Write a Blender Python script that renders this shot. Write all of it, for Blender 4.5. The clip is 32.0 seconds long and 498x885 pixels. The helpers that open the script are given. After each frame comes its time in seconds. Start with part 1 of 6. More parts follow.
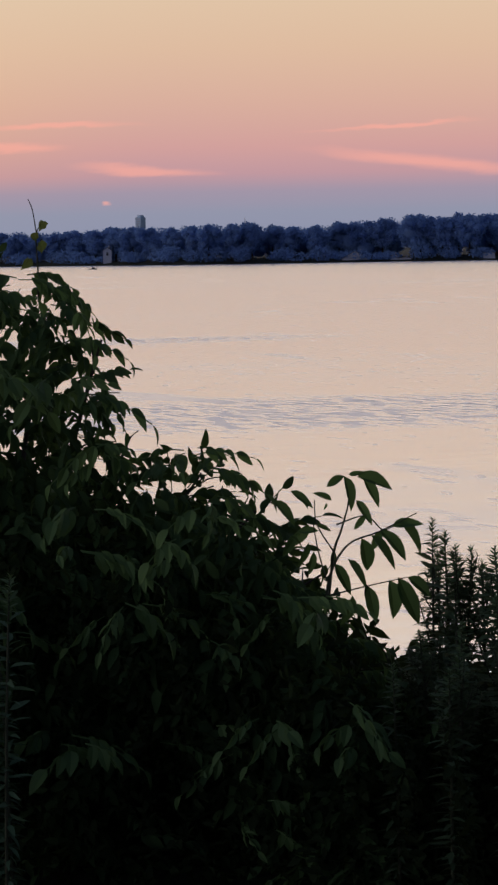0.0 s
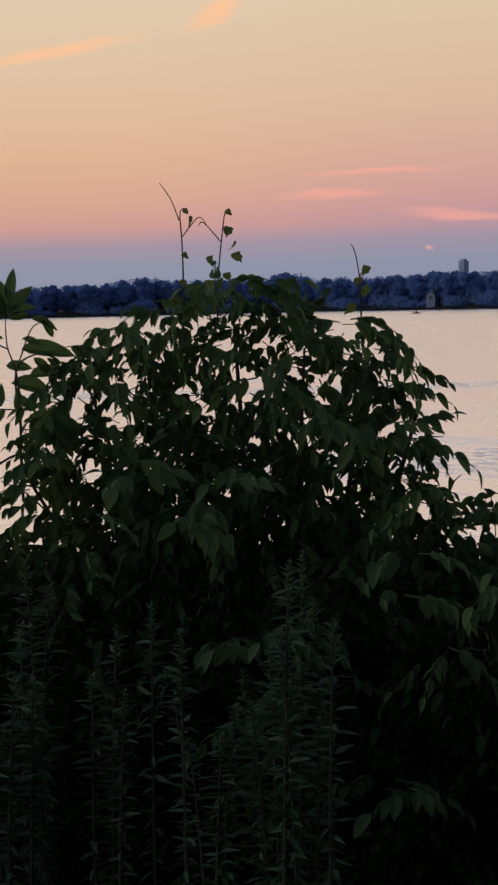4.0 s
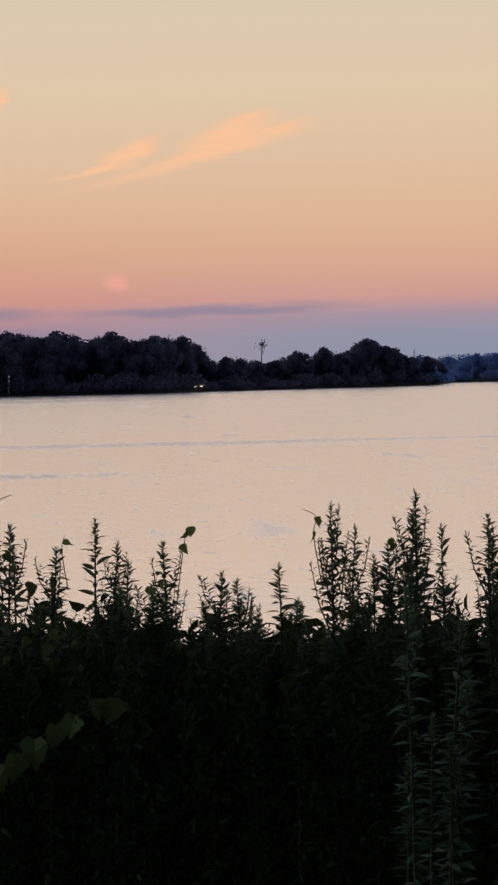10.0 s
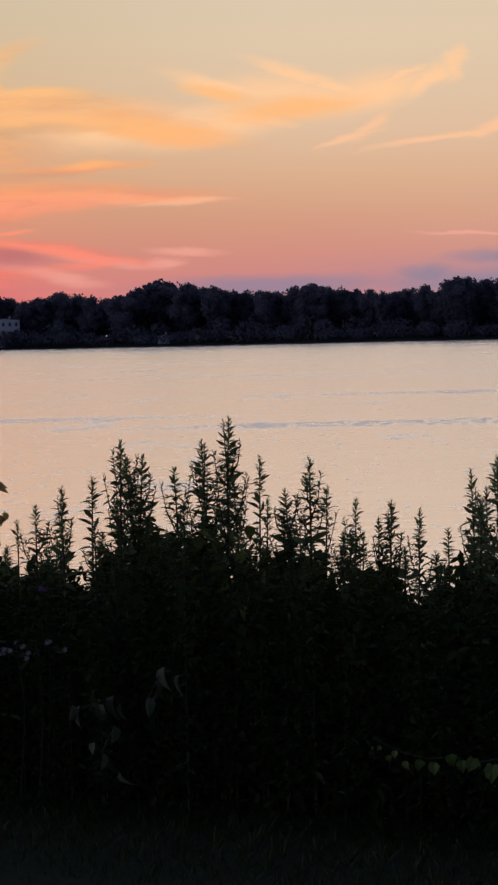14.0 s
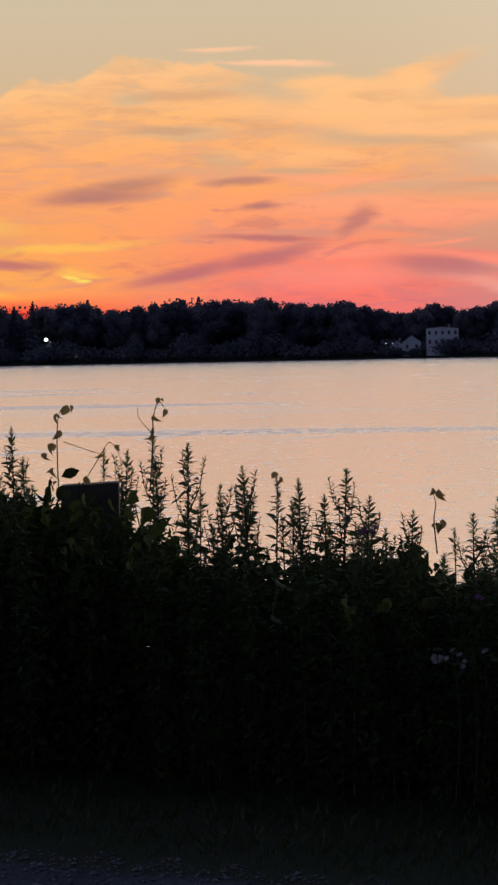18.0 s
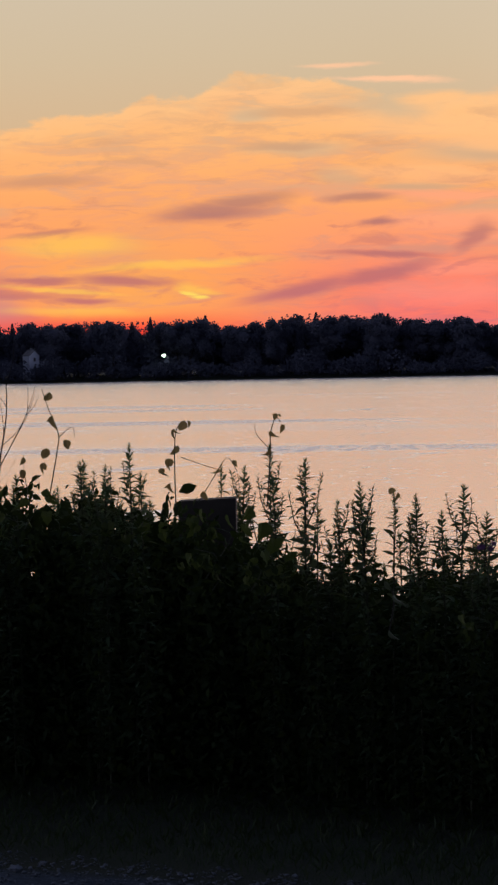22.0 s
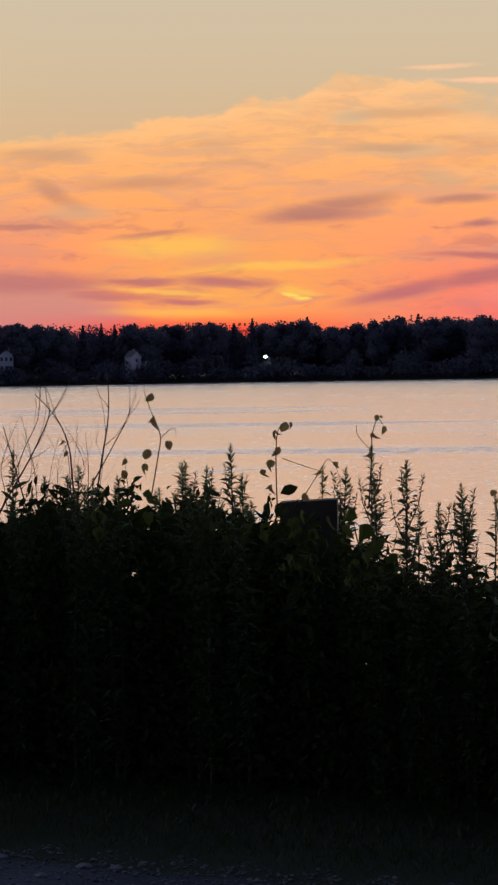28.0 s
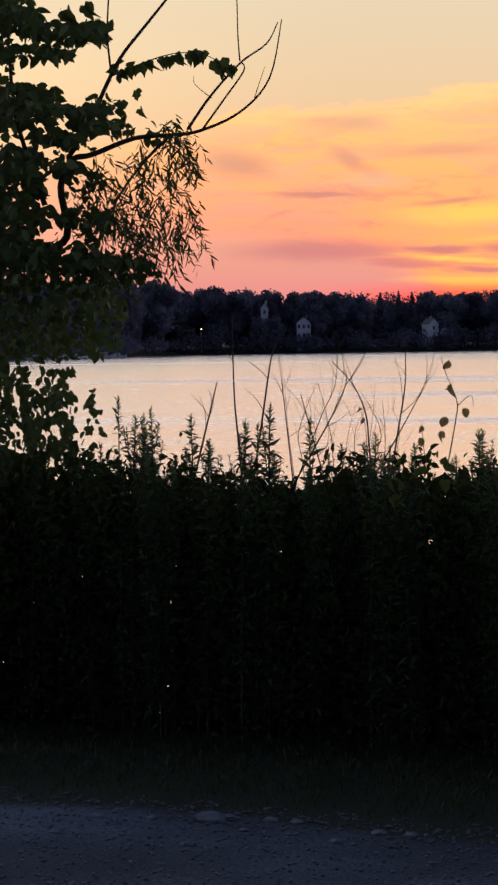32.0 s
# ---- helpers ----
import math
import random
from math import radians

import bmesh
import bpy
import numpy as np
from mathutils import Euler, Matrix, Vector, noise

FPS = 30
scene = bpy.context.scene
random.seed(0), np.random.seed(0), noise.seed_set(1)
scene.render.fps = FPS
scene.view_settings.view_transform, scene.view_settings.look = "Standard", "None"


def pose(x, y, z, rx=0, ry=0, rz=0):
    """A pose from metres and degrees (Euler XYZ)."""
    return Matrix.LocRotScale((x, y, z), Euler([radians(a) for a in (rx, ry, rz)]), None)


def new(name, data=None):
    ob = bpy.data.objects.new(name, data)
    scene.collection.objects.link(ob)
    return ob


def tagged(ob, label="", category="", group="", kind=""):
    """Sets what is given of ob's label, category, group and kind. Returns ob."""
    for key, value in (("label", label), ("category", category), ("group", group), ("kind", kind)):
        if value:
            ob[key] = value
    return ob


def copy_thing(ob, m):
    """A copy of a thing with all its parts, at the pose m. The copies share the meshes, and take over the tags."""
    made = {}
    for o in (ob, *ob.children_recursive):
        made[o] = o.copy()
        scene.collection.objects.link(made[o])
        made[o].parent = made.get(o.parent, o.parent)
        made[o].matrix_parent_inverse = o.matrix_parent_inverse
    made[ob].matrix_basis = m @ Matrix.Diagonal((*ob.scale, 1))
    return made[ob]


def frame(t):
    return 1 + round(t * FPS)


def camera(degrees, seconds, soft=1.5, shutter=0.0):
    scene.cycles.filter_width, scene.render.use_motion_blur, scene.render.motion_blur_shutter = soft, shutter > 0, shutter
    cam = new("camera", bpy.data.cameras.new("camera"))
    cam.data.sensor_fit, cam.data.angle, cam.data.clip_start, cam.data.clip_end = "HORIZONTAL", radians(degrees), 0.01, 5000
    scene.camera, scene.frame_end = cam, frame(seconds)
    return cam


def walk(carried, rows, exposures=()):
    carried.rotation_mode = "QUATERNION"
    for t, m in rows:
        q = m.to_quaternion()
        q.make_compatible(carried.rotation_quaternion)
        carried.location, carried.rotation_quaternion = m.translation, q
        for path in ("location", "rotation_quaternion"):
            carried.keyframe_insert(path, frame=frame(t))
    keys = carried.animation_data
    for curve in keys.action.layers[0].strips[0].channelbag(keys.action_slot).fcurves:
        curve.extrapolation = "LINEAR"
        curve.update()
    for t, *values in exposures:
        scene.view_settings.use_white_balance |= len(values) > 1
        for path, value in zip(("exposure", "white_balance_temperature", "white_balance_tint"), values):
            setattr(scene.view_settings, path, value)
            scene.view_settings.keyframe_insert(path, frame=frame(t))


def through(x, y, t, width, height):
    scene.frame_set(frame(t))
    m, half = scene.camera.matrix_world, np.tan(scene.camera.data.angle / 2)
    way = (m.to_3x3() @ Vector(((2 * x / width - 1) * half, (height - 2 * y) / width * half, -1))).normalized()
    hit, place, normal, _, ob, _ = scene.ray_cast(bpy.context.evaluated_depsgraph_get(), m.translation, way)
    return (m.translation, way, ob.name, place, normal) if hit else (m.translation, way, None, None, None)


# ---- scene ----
# Long-lens pan across a river at dusk, from right to left, from one spot on a gravel lane.
# Yaw (to the left), pitch and roll in degrees, by seconds.
PATH = [(0, -23.088, -3.548, -0.955), (0.5, -22.262, -3.482, -1.005), (1, -21.260, -3.315, -1.176), (1.5, -20.126, -3.039, -1.327), (2, -19.063, -2.787,
        -1.417), (2.5, -18.430, -2.637, -1.438), (4.5, -16.600, -2.548, -1.299), (5, -15.927, -2.357, -1.189), (5.5, -15.124, -2.122, -1.149), (6, -14.087,
        -2.004, -1.149), (6.5, -13.094, -1.865, -1.072), (7, -12.141, -1.669, -1.084), (7.5, -11.035, -1.434, -1.135), (8, -9.868, -1.205, -1.100), (8.5,
        -8.804, -1.058, -1.020), (9, -7.907, -1.156, -1.065), (9.5, -7.040, -1.275, -1.083), (10, -5.892, -1.254, -1.222), (10.5, -4.442, -1.188, -1.296),
        (11, -2.821, -1.053, -1.347), (11.5, -1.379, -0.974, -1.271), (12, -0.178, -1.066, -1.211), (12.5, 0.958, -1.361, -1.292), (13, 2.253, -1.727,
        -1.331), (13.5, 3.682, -1.987, -1.306), (14, 5.114, -2.113, -1.379), (14.5, 6.421, -2.102, -1.246), (15, 7.599, -2.090, -1.301), (15.5, 8.896, -2.151,
        -0.973), (17.5, 12.835, -2.025, -1.149), (18, 13.182, -1.787, -1.148), (18.5, 13.566, -1.505, -1.151), (19, 13.990, -1.308, -1.184), (19.5, 14.330,
        -1.309, -1.190), (20, 14.567, -1.410, -1.202), (20.5, 14.791, -1.564, -1.176), (21, 15.052, -1.629, -1.140), (21.5, 15.256, -1.564, -1.138), (22,
        15.339, -1.455, -1.104), (22.5, 15.396, -1.446, -1.166), (23, 15.420, -1.520, -1.053), (23.5, 15.437, -1.646, -1.074), (24, 15.451, -1.827, -1.156),
        (24.5, 15.502, -2.013, -1.128), (26.5, 15.860, -1.531, -0.922), (27, 16.078, -1.423, -0.919), (27.5, 16.583, -1.345, -0.880), (28, 17.211, -1.398,
        -0.954), (28.5, 17.981, -1.527, -0.993), (29, 18.742, -1.635, -1.076), (29.5, 19.610, -1.517, -1.067), (30, 20.438, -1.360, -1.008), (30.5, 21.171,
        -1.331, -1.030), (31, 21.736, -1.448, -0.984), (31.5, 22.120, -1.705, -0.945), (32, 22.693, -1.912, -0.903)]
EYE = 1.6
LENS = 9.166
cam = camera(LENS, 32.0, soft=2.5)
walk(cam, [(t, pose(0, 0, EYE, 90 + tilt, 0, turn) @ pose(0, 0, 0, 0, 0, lean)) for t, turn, tilt, lean in PATH],
     exposures=[(0, 0.05), (2, 0.0), (7, 0.0), (8, -0.08), (9, -0.07), (10.2, -0.02), (11.2, -0.14), (12.0, 0.0), (14, 0.0), (20, 0.05), (30, 0.05), (31, 0.2), (32, 0.42)])


# ---- small helpers ----
def srgb(r, g, b, a=1.0):
    return tuple(((c / 255) / 12.92 if c < 10 else ((c / 255 + 0.055) / 1.055) ** 2.4) for c in (r, g, b)) + (a,)


class Nodes:
    """Short hand for building a node tree."""

    def __init__(self, tree):
        self.tree = tree
        tree.nodes.clear()

    def add(self, kind, **props):
        node = self.tree.nodes.new(kind)
        if "operation" in props:
            node.operation = props["operation"]
        if "interpolation_type" in props:
            node.interpolation_type = props["interpolation_type"]
        if "vector_type" in props:
            node.vector_type = props["vector_type"]
        if "data_type" in props:
            node.data_type = props["data_type"]
            node.blend_type = props["blend_type"]
        return node

    def put(self, socket, value):
        if isinstance(value, bpy.types.NodeSocket):
            self.tree.links.new(value, socket)
        else:
            socket.default_value = value

    def math(self, op, *values):
        node = self.add("ShaderNodeMath", operation=op)
        for n, v in enumerate(values):
            self.put(node.inputs[n], v)
        return node.outputs[0]

    def ramp(self, fac, stops):
        node = self.add("ShaderNodeValToRGB")
        el = node.color_ramp.elements
        while len(el) < len(stops):
            el.new(0.5)
        for e, (p, c) in zip(el, stops):
            e.position, e.color = p, c
        self.put(node.inputs[0], fac)
        return node.outputs[0]

    def smooth(self, value, low, high, to_low=0.0, to_high=1.0):
        node = self.add("ShaderNodeMapRange", interpolation_type="SMOOTHSTEP")
        for n, v in enumerate((value, low, high, to_low, to_high)):
            self.put(node.inputs[n], v)
        return node.outputs[0]

    def mix(self, fac, a, b, how="MIX"):
        node = self.add("ShaderNodeMix", data_type="RGBA", blend_type=how)
        self.put(node.inputs[0], fac)
        self.put(node.inputs[6], a)
        self.put(node.inputs[7], b)
        return node.outputs[2]

    def xyz(self, x, y, z=0.0):
        node = self.add("ShaderNodeCombineXYZ")
        for n, v in enumerate((x, y, z)):
            self.put(node.inputs[n], v)
        return node.outputs[0]

    def noise(self, vector, scale, detail=4.0, rough=0.5, distort=0.0):
        node = self.add("ShaderNodeTexNoise")
        if vector is not None:
            self.put(node.inputs["Vector"], vector)
        for key, v in (("Scale", scale), ("Detail", detail), ("Roughness", rough), ("Distortion", distort)):
            node.inputs[key].default_value = v
        return node.outputs[0]


# ---- dusk sky: the sun has just set behind the far shore, to the left ----
def build_sky():
    world = bpy.data.worlds.new("dusk_sky")
    scene.world = world
    world.use_nodes = True
    n = Nodes(world.node_tree)
    way = n.add("ShaderNodeTexCoord").outputs["Generated"]
    sep = n.add("ShaderNodeSeparateXYZ")
    n.put(sep.inputs[0], way)
    x, y, z = sep.outputs
    az = n.math("MULTIPLY", n.math("ARCTAN2", x, y), 57.2958)
    el = n.math("MULTIPLY", n.math("ARCSINE", z), 57.2958)
    up = n.math("SQRT", n.math("DIVIDE", n.math("MAXIMUM", el, 0.0), 90.0))

    def at(deg):
        return math.sqrt(deg / 90)

    high = [(at(10), srgb(229, 211, 194)), (at(14), srgb(226, 211, 202)), (at(20), srgb(190, 187, 196)), (at(30), srgb(130, 136, 152)), (at(45), srgb(86, 95, 118)), (1.0, srgb(54, 62, 86))]
    right = n.ramp(up, [(at(0), srgb(138, 146, 163)), (at(0.7), srgb(146, 149, 164)), (at(1.05), srgb(166, 148, 159)),
                        (at(1.4), srgb(207, 157, 145)), (at(1.9), srgb(217, 169, 143)), (at(2.7), srgb(223, 181, 146)),
                        (at(3.7), srgb(225, 191, 157)), (at(5.2), srgb(225, 201, 168)), (at(7.2), srgb(219, 202, 174))] + high)
    far_right = n.ramp(up, [(at(0), srgb(132, 140, 165)), (at(0.7), srgb(144, 147, 164)), (at(1.1), srgb(160, 147, 161)), (at(1.4), srgb(190, 150, 154)), (at(1.9), srgb(207, 158, 151)),
                            (at(2.7), srgb(214, 172, 152)), (at(3.7), srgb(219, 185, 155)), (at(5.2), srgb(222, 197, 164)), (at(7.2), srgb(219, 202, 174))] + high)
    left = n.ramp(up, [(at(0), srgb(206, 122, 126)), (at(0.8), srgb(213, 132, 124)), (at(1.4), srgb(212, 142, 122)),
                       (at(2.2), srgb(213, 155, 122)), (at(3.2), srgb(216, 170, 128)), (at(4.4), srgb(213, 181, 140)),
                       (at(5.6), srgb(209, 187, 152)), (at(7.2), srgb(207, 191, 163))] + high)
    far_left = n.ramp(up, [(at(0), srgb(196, 120, 118)), (at(0.9), srgb(205, 128, 115)), (at(2.0), srgb(232, 160, 128)),
                           (at(3.5), srgb(238, 188, 138)), (at(5.0), srgb(230, 200, 152)), (at(7.2), srgb(214, 196, 164))] + high)
    low_sky = n.mix(n.smooth(az, -9.0, 9.0), left, right)
    high_sky = n.mix(n.smooth(az, -13.0, -3.0), left, right)
    sky = n.mix(n.smooth(el, 1.5, 3.8), low_sky, high_sky)
    sky = n.mix(n.smooth(az, 14.0, 22.0), sky, far_right)
    sky = n.mix(n.smooth(az, -20.0, -30.0), sky, far_left)
    # the eastern half of the dome, behind the lane, is blue and dim
    side = n.ramp(up, [(0.0, srgb(216, 212, 226)), (at(14), srgb(206, 206, 224)), (at(35), srgb(122, 130, 156)), (1.0, srgb(54, 62, 86))])
    east = n.ramp(up, [(0.0, srgb(26, 29, 42)), (at(14), srgb(32, 36, 52)), (at(35), srgb(48, 55, 77)), (1.0, srgb(54, 62, 86))])
    from_sun = n.math("MULTIPLY", n.math("ARCCOSINE", n.math("COSINE", n.math("DIVIDE", n.math("ADD", az, 17.0), 57.2958))), 57.2958)
    sky = n.mix(n.smooth(from_sun, 50.0, 100.0), sky, side)
    sky = n.mix(n.smooth(from_sun, 92.0, 148.0), sky, east)

    # coordinates that drift, so that clouds have frayed edges
    flat = n.xyz(n.math("MULTIPLY", az, 0.22), n.math("MULTIPLY", el, 0.9))
    wob = n.add("ShaderNodeTexNoise")
    n.put(wob.inputs["Vector"], flat)
    for key, v in (("Scale", 1.9), ("Detail", 6.0), ("Roughness", 0.6), ("Distortion", 0.4)):
        wob.inputs[key].default_value = v
    wsep = n.add("ShaderNodeSeparateXYZ")
    n.put(wsep.inputs[0], wob.outputs["Color"])
    az2 = n.math("ADD", az, n.math("MULTIPLY", n.math("SUBTRACT", wsep.outputs[0], 0.5), 1.1))
    el2 = n.math("ADD", el, n.math("MULTIPLY", n.math("SUBTRACT", wsep.outputs[1], 0.5), 0.36))

    def wisps(rows, grow=1.35):
        total = None
        for a, e, wide, tall, lean in rows:
            m = n.add("ShaderNodeMapping", vector_type="TEXTURE")
            n.put(m.inputs["Vector"], n.xyz(az2, el2, 0.0 if total is None else total))
            m.inputs["Location"].default_value = (a, e, 0)
            m.inputs["Rotation"].default_value = (0, 0, radians(lean))
            m.inputs["Scale"].default_value = (wide * grow, tall * grow, 1e6)
            v = n.add("ShaderNodeVectorMath", operation="LENGTH")
            n.put(v.inputs[0], m.outputs[0])
            blob = n.smooth(v.outputs["Value"], 1.2, 0.2)
            total = blob if total is None else n.math("MAXIMUM", total, blob)
        return total

    streak = n.noise(n.xyz(n.math("MULTIPLY", az2, 0.2), n.math("MULTIPLY", el2, 0.8)), 2.2, 4.0, 0.55, 0.5)
    fine = n.noise(n.xyz(n.math("MULTIPLY", az, 0.3), n.math("MULTIPLY", el2, 1.2), 4.0), 2.6, 5.0, 0.6, 0.6)

    grain = n.noise(n.xyz(n.math("MULTIPLY", az2, 0.32), n.math("MULTIPLY", el2, 1.9), 2.0), 2.6, 6.0, 0.62, 0.7)
    # blue-grey bank of haze along the horizon, with a ragged top, towards the right
    bank = wisps([(5.2, 1.2, 2.5, 0.1, 0), (0.4, 1.2, 1.8, 0.14, 0), (-1.8, 0.9, 0.6, 0.22, 0), (-4.7, 0.75, 2.2, 0.2, 0), (0.0, 0.75, 3.0, 0.28, 0)], 1.2)
    sky = n.mix(n.math("MULTIPLY", bank, 0.75), sky, srgb(138, 132, 152))
    # thin lit wisps, right to left
    pink = wisps([(26.5, 1.58, 1.7, 0.12, -6), (21.2, 1.51, 1.0, 0.09, -3), (18.8, 1.91, 0.9, 0.08, 0), (25.9, 2.24, 1.2, 0.04, 4), (-0.9, 1.64, 0.9, 0.04, -4),
                  (19.6, 2.3, 1.2, 0.05, 0), (20.7, 0.95, 0.08, 0.035, 0), (18.5, 1.93, 0.3, 0.06, 0), (3.6, 1.77, 0.2, 0.12, 0), (-6.2, 1.46, 0.6, 0.07, -4), (-6.6, 1.25, 0.4, 0.1, 0), (-8.0, 1.38, 1.3, 0.09, -9), (-8.6, 1.05, 0.9, 0.1, -10)])
    sky = n.mix(n.math("MULTIPLY", pink, 0.6), sky, srgb(250, 172, 152))
    peach = wisps([(13.8, 4.63, 1.3, 0.1, 9), (16.8, 5.33, 0.6, 0.17, 28), (5.1, 4.03, 1.8, 0.12, 14), (5.6, 4.35, 0.85, 0.24, 18), (5.85, 4.6, 0.5, 0.15, 25), (3.75, 4.12, 0.5, 0.2, 26), (3.2, 3.85, 0.7, 0.05, 16), (6.3, 4.42, 0.8, 0.1, 14),
                   (-1.3, 3.45, 1.3, 0.05, 9), (-0.2, 3.72, 0.8, 0.1, 17), (0.5, 4.12, 0.42, 0.12, 42), (0.45, 4.17, 0.4, 0.11, 26), (1.37, 4.98, 0.15, 0.28, -18),
                   (-2.72, 3.6, 0.34, 0.13, 35), (-3.1, 3.42, 0.6, 0.06, 12), (-6.3, 2.36, 0.8, 0.07, 2), (-7.8, 2.46, 1.6, 0.08, -3), (-13.5, 5.42, 0.55, 0.05, 0), (-12.6, 5.14, 0.95, 0.05, -2)])
    sky = n.mix(n.math("MULTIPLY", peach, n.smooth(fine, 0.2, 0.6, 0.6, 1.0)), sky, srgb(252, 197, 152))
    cream = wisps([(-5.4, 4.42, 1.1, 0.14, -15), (-4.2, 4.22, 1.4, 0.38, -4), (-2.8, 4.25, 1.1, 0.34, 10), (-1.75, 4.45, 0.55, 0.22, 38), (-1.28, 4.75, 0.32, 0.2, 80), (-3.7, 4.5, 1.3, 0.14, -17),
                   (-2.3, 4.55, 0.6, 0.06, 20), (-5.9, 3.7, 1.6, 0.36, 6), (-7.4, 3.7, 1.4, 0.4, 3), (-5.0, 3.85, 0.9, 0.1, -8)], 1.25)
    sky = n.mix(n.math("MULTIPLY", cream, n.smooth(fine, 0.25, 0.55, 0.6, 1.0)), sky, srgb(255, 204, 154))
    gold = wisps([(-9.6, 4.25, 2.4, 0.24, -3), (-10.0, 4.9, 0.9, 0.2, 20), (-11.1, 3.43, 1.2, 0.15, 0), (-7.0, 3.75, 1.6, 0.26, -10),
                  (-9.2, 2.55, 3.0, 0.16, -1), (-8.3, 2.97, 1.3, 0.1, 2), (-9.2, 1.6, 1.9, 0.12, -8), (-10.8, 2.05, 1.8, 0.2, 4),
                  (-10.6, 1.1, 1.5, 0.3, 0)])
    # the great lit sheet over the sunset: a stepped upper edge, bright along its rim
    edge_at = n.math("DIVIDE", n.math("ADD", az, 28.0), 22.0)

    def edge_stop(a, e):
        return ((a + 28) / 22, (e / 8, e / 8, e / 8, 1))

    lumps = n.noise(n.xyz(n.math("MULTIPLY", az, 0.5), n.math("MULTIPLY", el, 0.6), 9.0), 2.2, 5.0, 0.6)
    edge = n.math("MULTIPLY", n.ramp(edge_at, [edge_stop(-27.5, 3.4), edge_stop(-24.5, 3.9), edge_stop(-22.2, 4.3), edge_stop(-19.9, 4.38), edge_stop(-19.2, 4.52), edge_stop(-18.3, 4.68), edge_stop(-17.6, 4.72), edge_stop(-17.1, 4.93),
                                               edge_stop(-16.2, 4.98), edge_stop(-15.9, 5.2), edge_stop(-15.4, 5.42), edge_stop(-14.8, 5.32), edge_stop(-13.6, 5.2), edge_stop(-12.5, 4.85), edge_stop(-11.4, 4.75), edge_stop(-9.9, 5.0), edge_stop(-9.3, 4.5), edge_stop(-7.0, 4.1)]), 8.0)
    puffs = n.noise(n.xyz(n.math("MULTIPLY", az, 1.1), n.math("MULTIPLY", el, 2.4), 3.0), 2.2, 4.0, 0.55)
    under = n.math("ADD", n.math("SUBTRACT", edge, el), n.math("MULTIPLY", n.math("SUBTRACT", lumps, 0.5), 0.45))
    under = n.math("ADD", under, n.math("MULTIPLY", n.math("SUBTRACT", puffs, 0.5), 0.35))
    sheet = n.math("MULTIPLY", n.smooth(under, 0.0, 0.16), n.smooth(az2, -7.5, -11.5))
    sheet = n.math("MULTIPLY", sheet, n.smooth(az2, -28.0, -22.0))
    floor_el = n.math("MULTIPLY", n.ramp(edge_at, [edge_stop(-27, 2.3), edge_stop(-22.5, 1.8), edge_stop(-20.6, 1.5), edge_stop(-19.7, 1.15), edge_stop(-18.6, 0.2), edge_stop(-17, 0.0)]), 8.0)
    sheet = n.math("MULTIPLY", sheet, n.smooth(n.math("SUBTRACT", el2, floor_el), -0.25, 0.45))
    gaps = wisps([(-12.66, 4.64, 1.0, 0.22, -4), (-10.8, 3.83, 1.5, 0.24, 3), (-14.3, 3.9, 1.0, 0.15, 0), (-15.1, 4.56, 0.5, 0.14, 0), (-13.5, 3.4, 0.6, 0.2, 0),
                  (-12.2, 3.2, 0.9, 0.14, 0), (-10.2, 2.9, 1.0, 0.13, 0), (-9.4, 1.95, 1.3, 0.2, -4), (-20.3, 2.9, 0.7, 0.14, 0), (-11.0, 2.75, 0.8, 0.12, 0)], 1.15)
    sheet = n.math("MULTIPLY", sheet, n.math("SUBTRACT", 1.0, n.math("MULTIPLY", gaps, 0.8)))
    sheet = n.math("MULTIPLY", sheet, n.smooth(streak, 0.3, 0.5, 0.72, 1.0))
    sheet = n.math("MULTIPLY", sheet, n.smooth(grain, 0.28, 0.5, 0.62, 1.0))
    lit = n.math("MAXIMUM", n.math("MULTIPLY", gold, n.smooth(fine, 0.25, 0.55, 0.6, 0.92)), sheet)
    glow_off = n.add("ShaderNodeMapping", vector_type="TEXTURE")
    n.put(glow_off.inputs["Vector"], n.xyz(az, el))
    glow_off.inputs["Location"].default_value = (-17.6, 1.4, 0)
    glow_off.inputs["Scale"].default_value = (5.5, 2.2, 1)
    gl = n.add("ShaderNodeVectorMath", operation="LENGTH")
    n.put(gl.inputs[0], glow_off.outputs[0])
    near_sun = n.smooth(gl.outputs["Value"], 1.0, 0.0)
    height = n.math("DIVIDE", el, 6.0)
    bright = n.ramp(height, [(0.1, srgb(248, 116, 104)), (0.24, srgb(253, 128, 102)), (0.36, srgb(254, 152, 106)),
                             (0.52, srgb(255, 170, 100)), (0.7, srgb(255, 184, 114)), (0.95, srgb(250, 196, 142))])
    dull = n.ramp(height, [(0.1, srgb(226, 104, 108)), (0.3, srgb(240, 138, 112)), (0.5, srgb(242, 160, 114)), (0.7, srgb(238, 172, 116)), (0.95, srgb(236, 186, 132))])
    lit_colour = n.mix(n.smooth(n.math("ADD", n.math("MULTIPLY", streak, 0.5), n.math("MULTIPLY", grain, 0.5)), 0.41, 0.57), dull, bright)
    lit_colour = n.mix(n.math("MULTIPLY", near_sun, 0.85), lit_colour, srgb(255, 174, 80))
    rim = n.math("MULTIPLY", n.smooth(under, 0.6, 0.1), n.smooth(az, -9.0, -13.0))
    lit_colour = n.mix(n.math("MULTIPLY", rim, 0.4), lit_colour, srgb(255, 200, 134))
    sky = n.mix(n.math("MULTIPLY", lit, 0.94), sky, lit_colour)
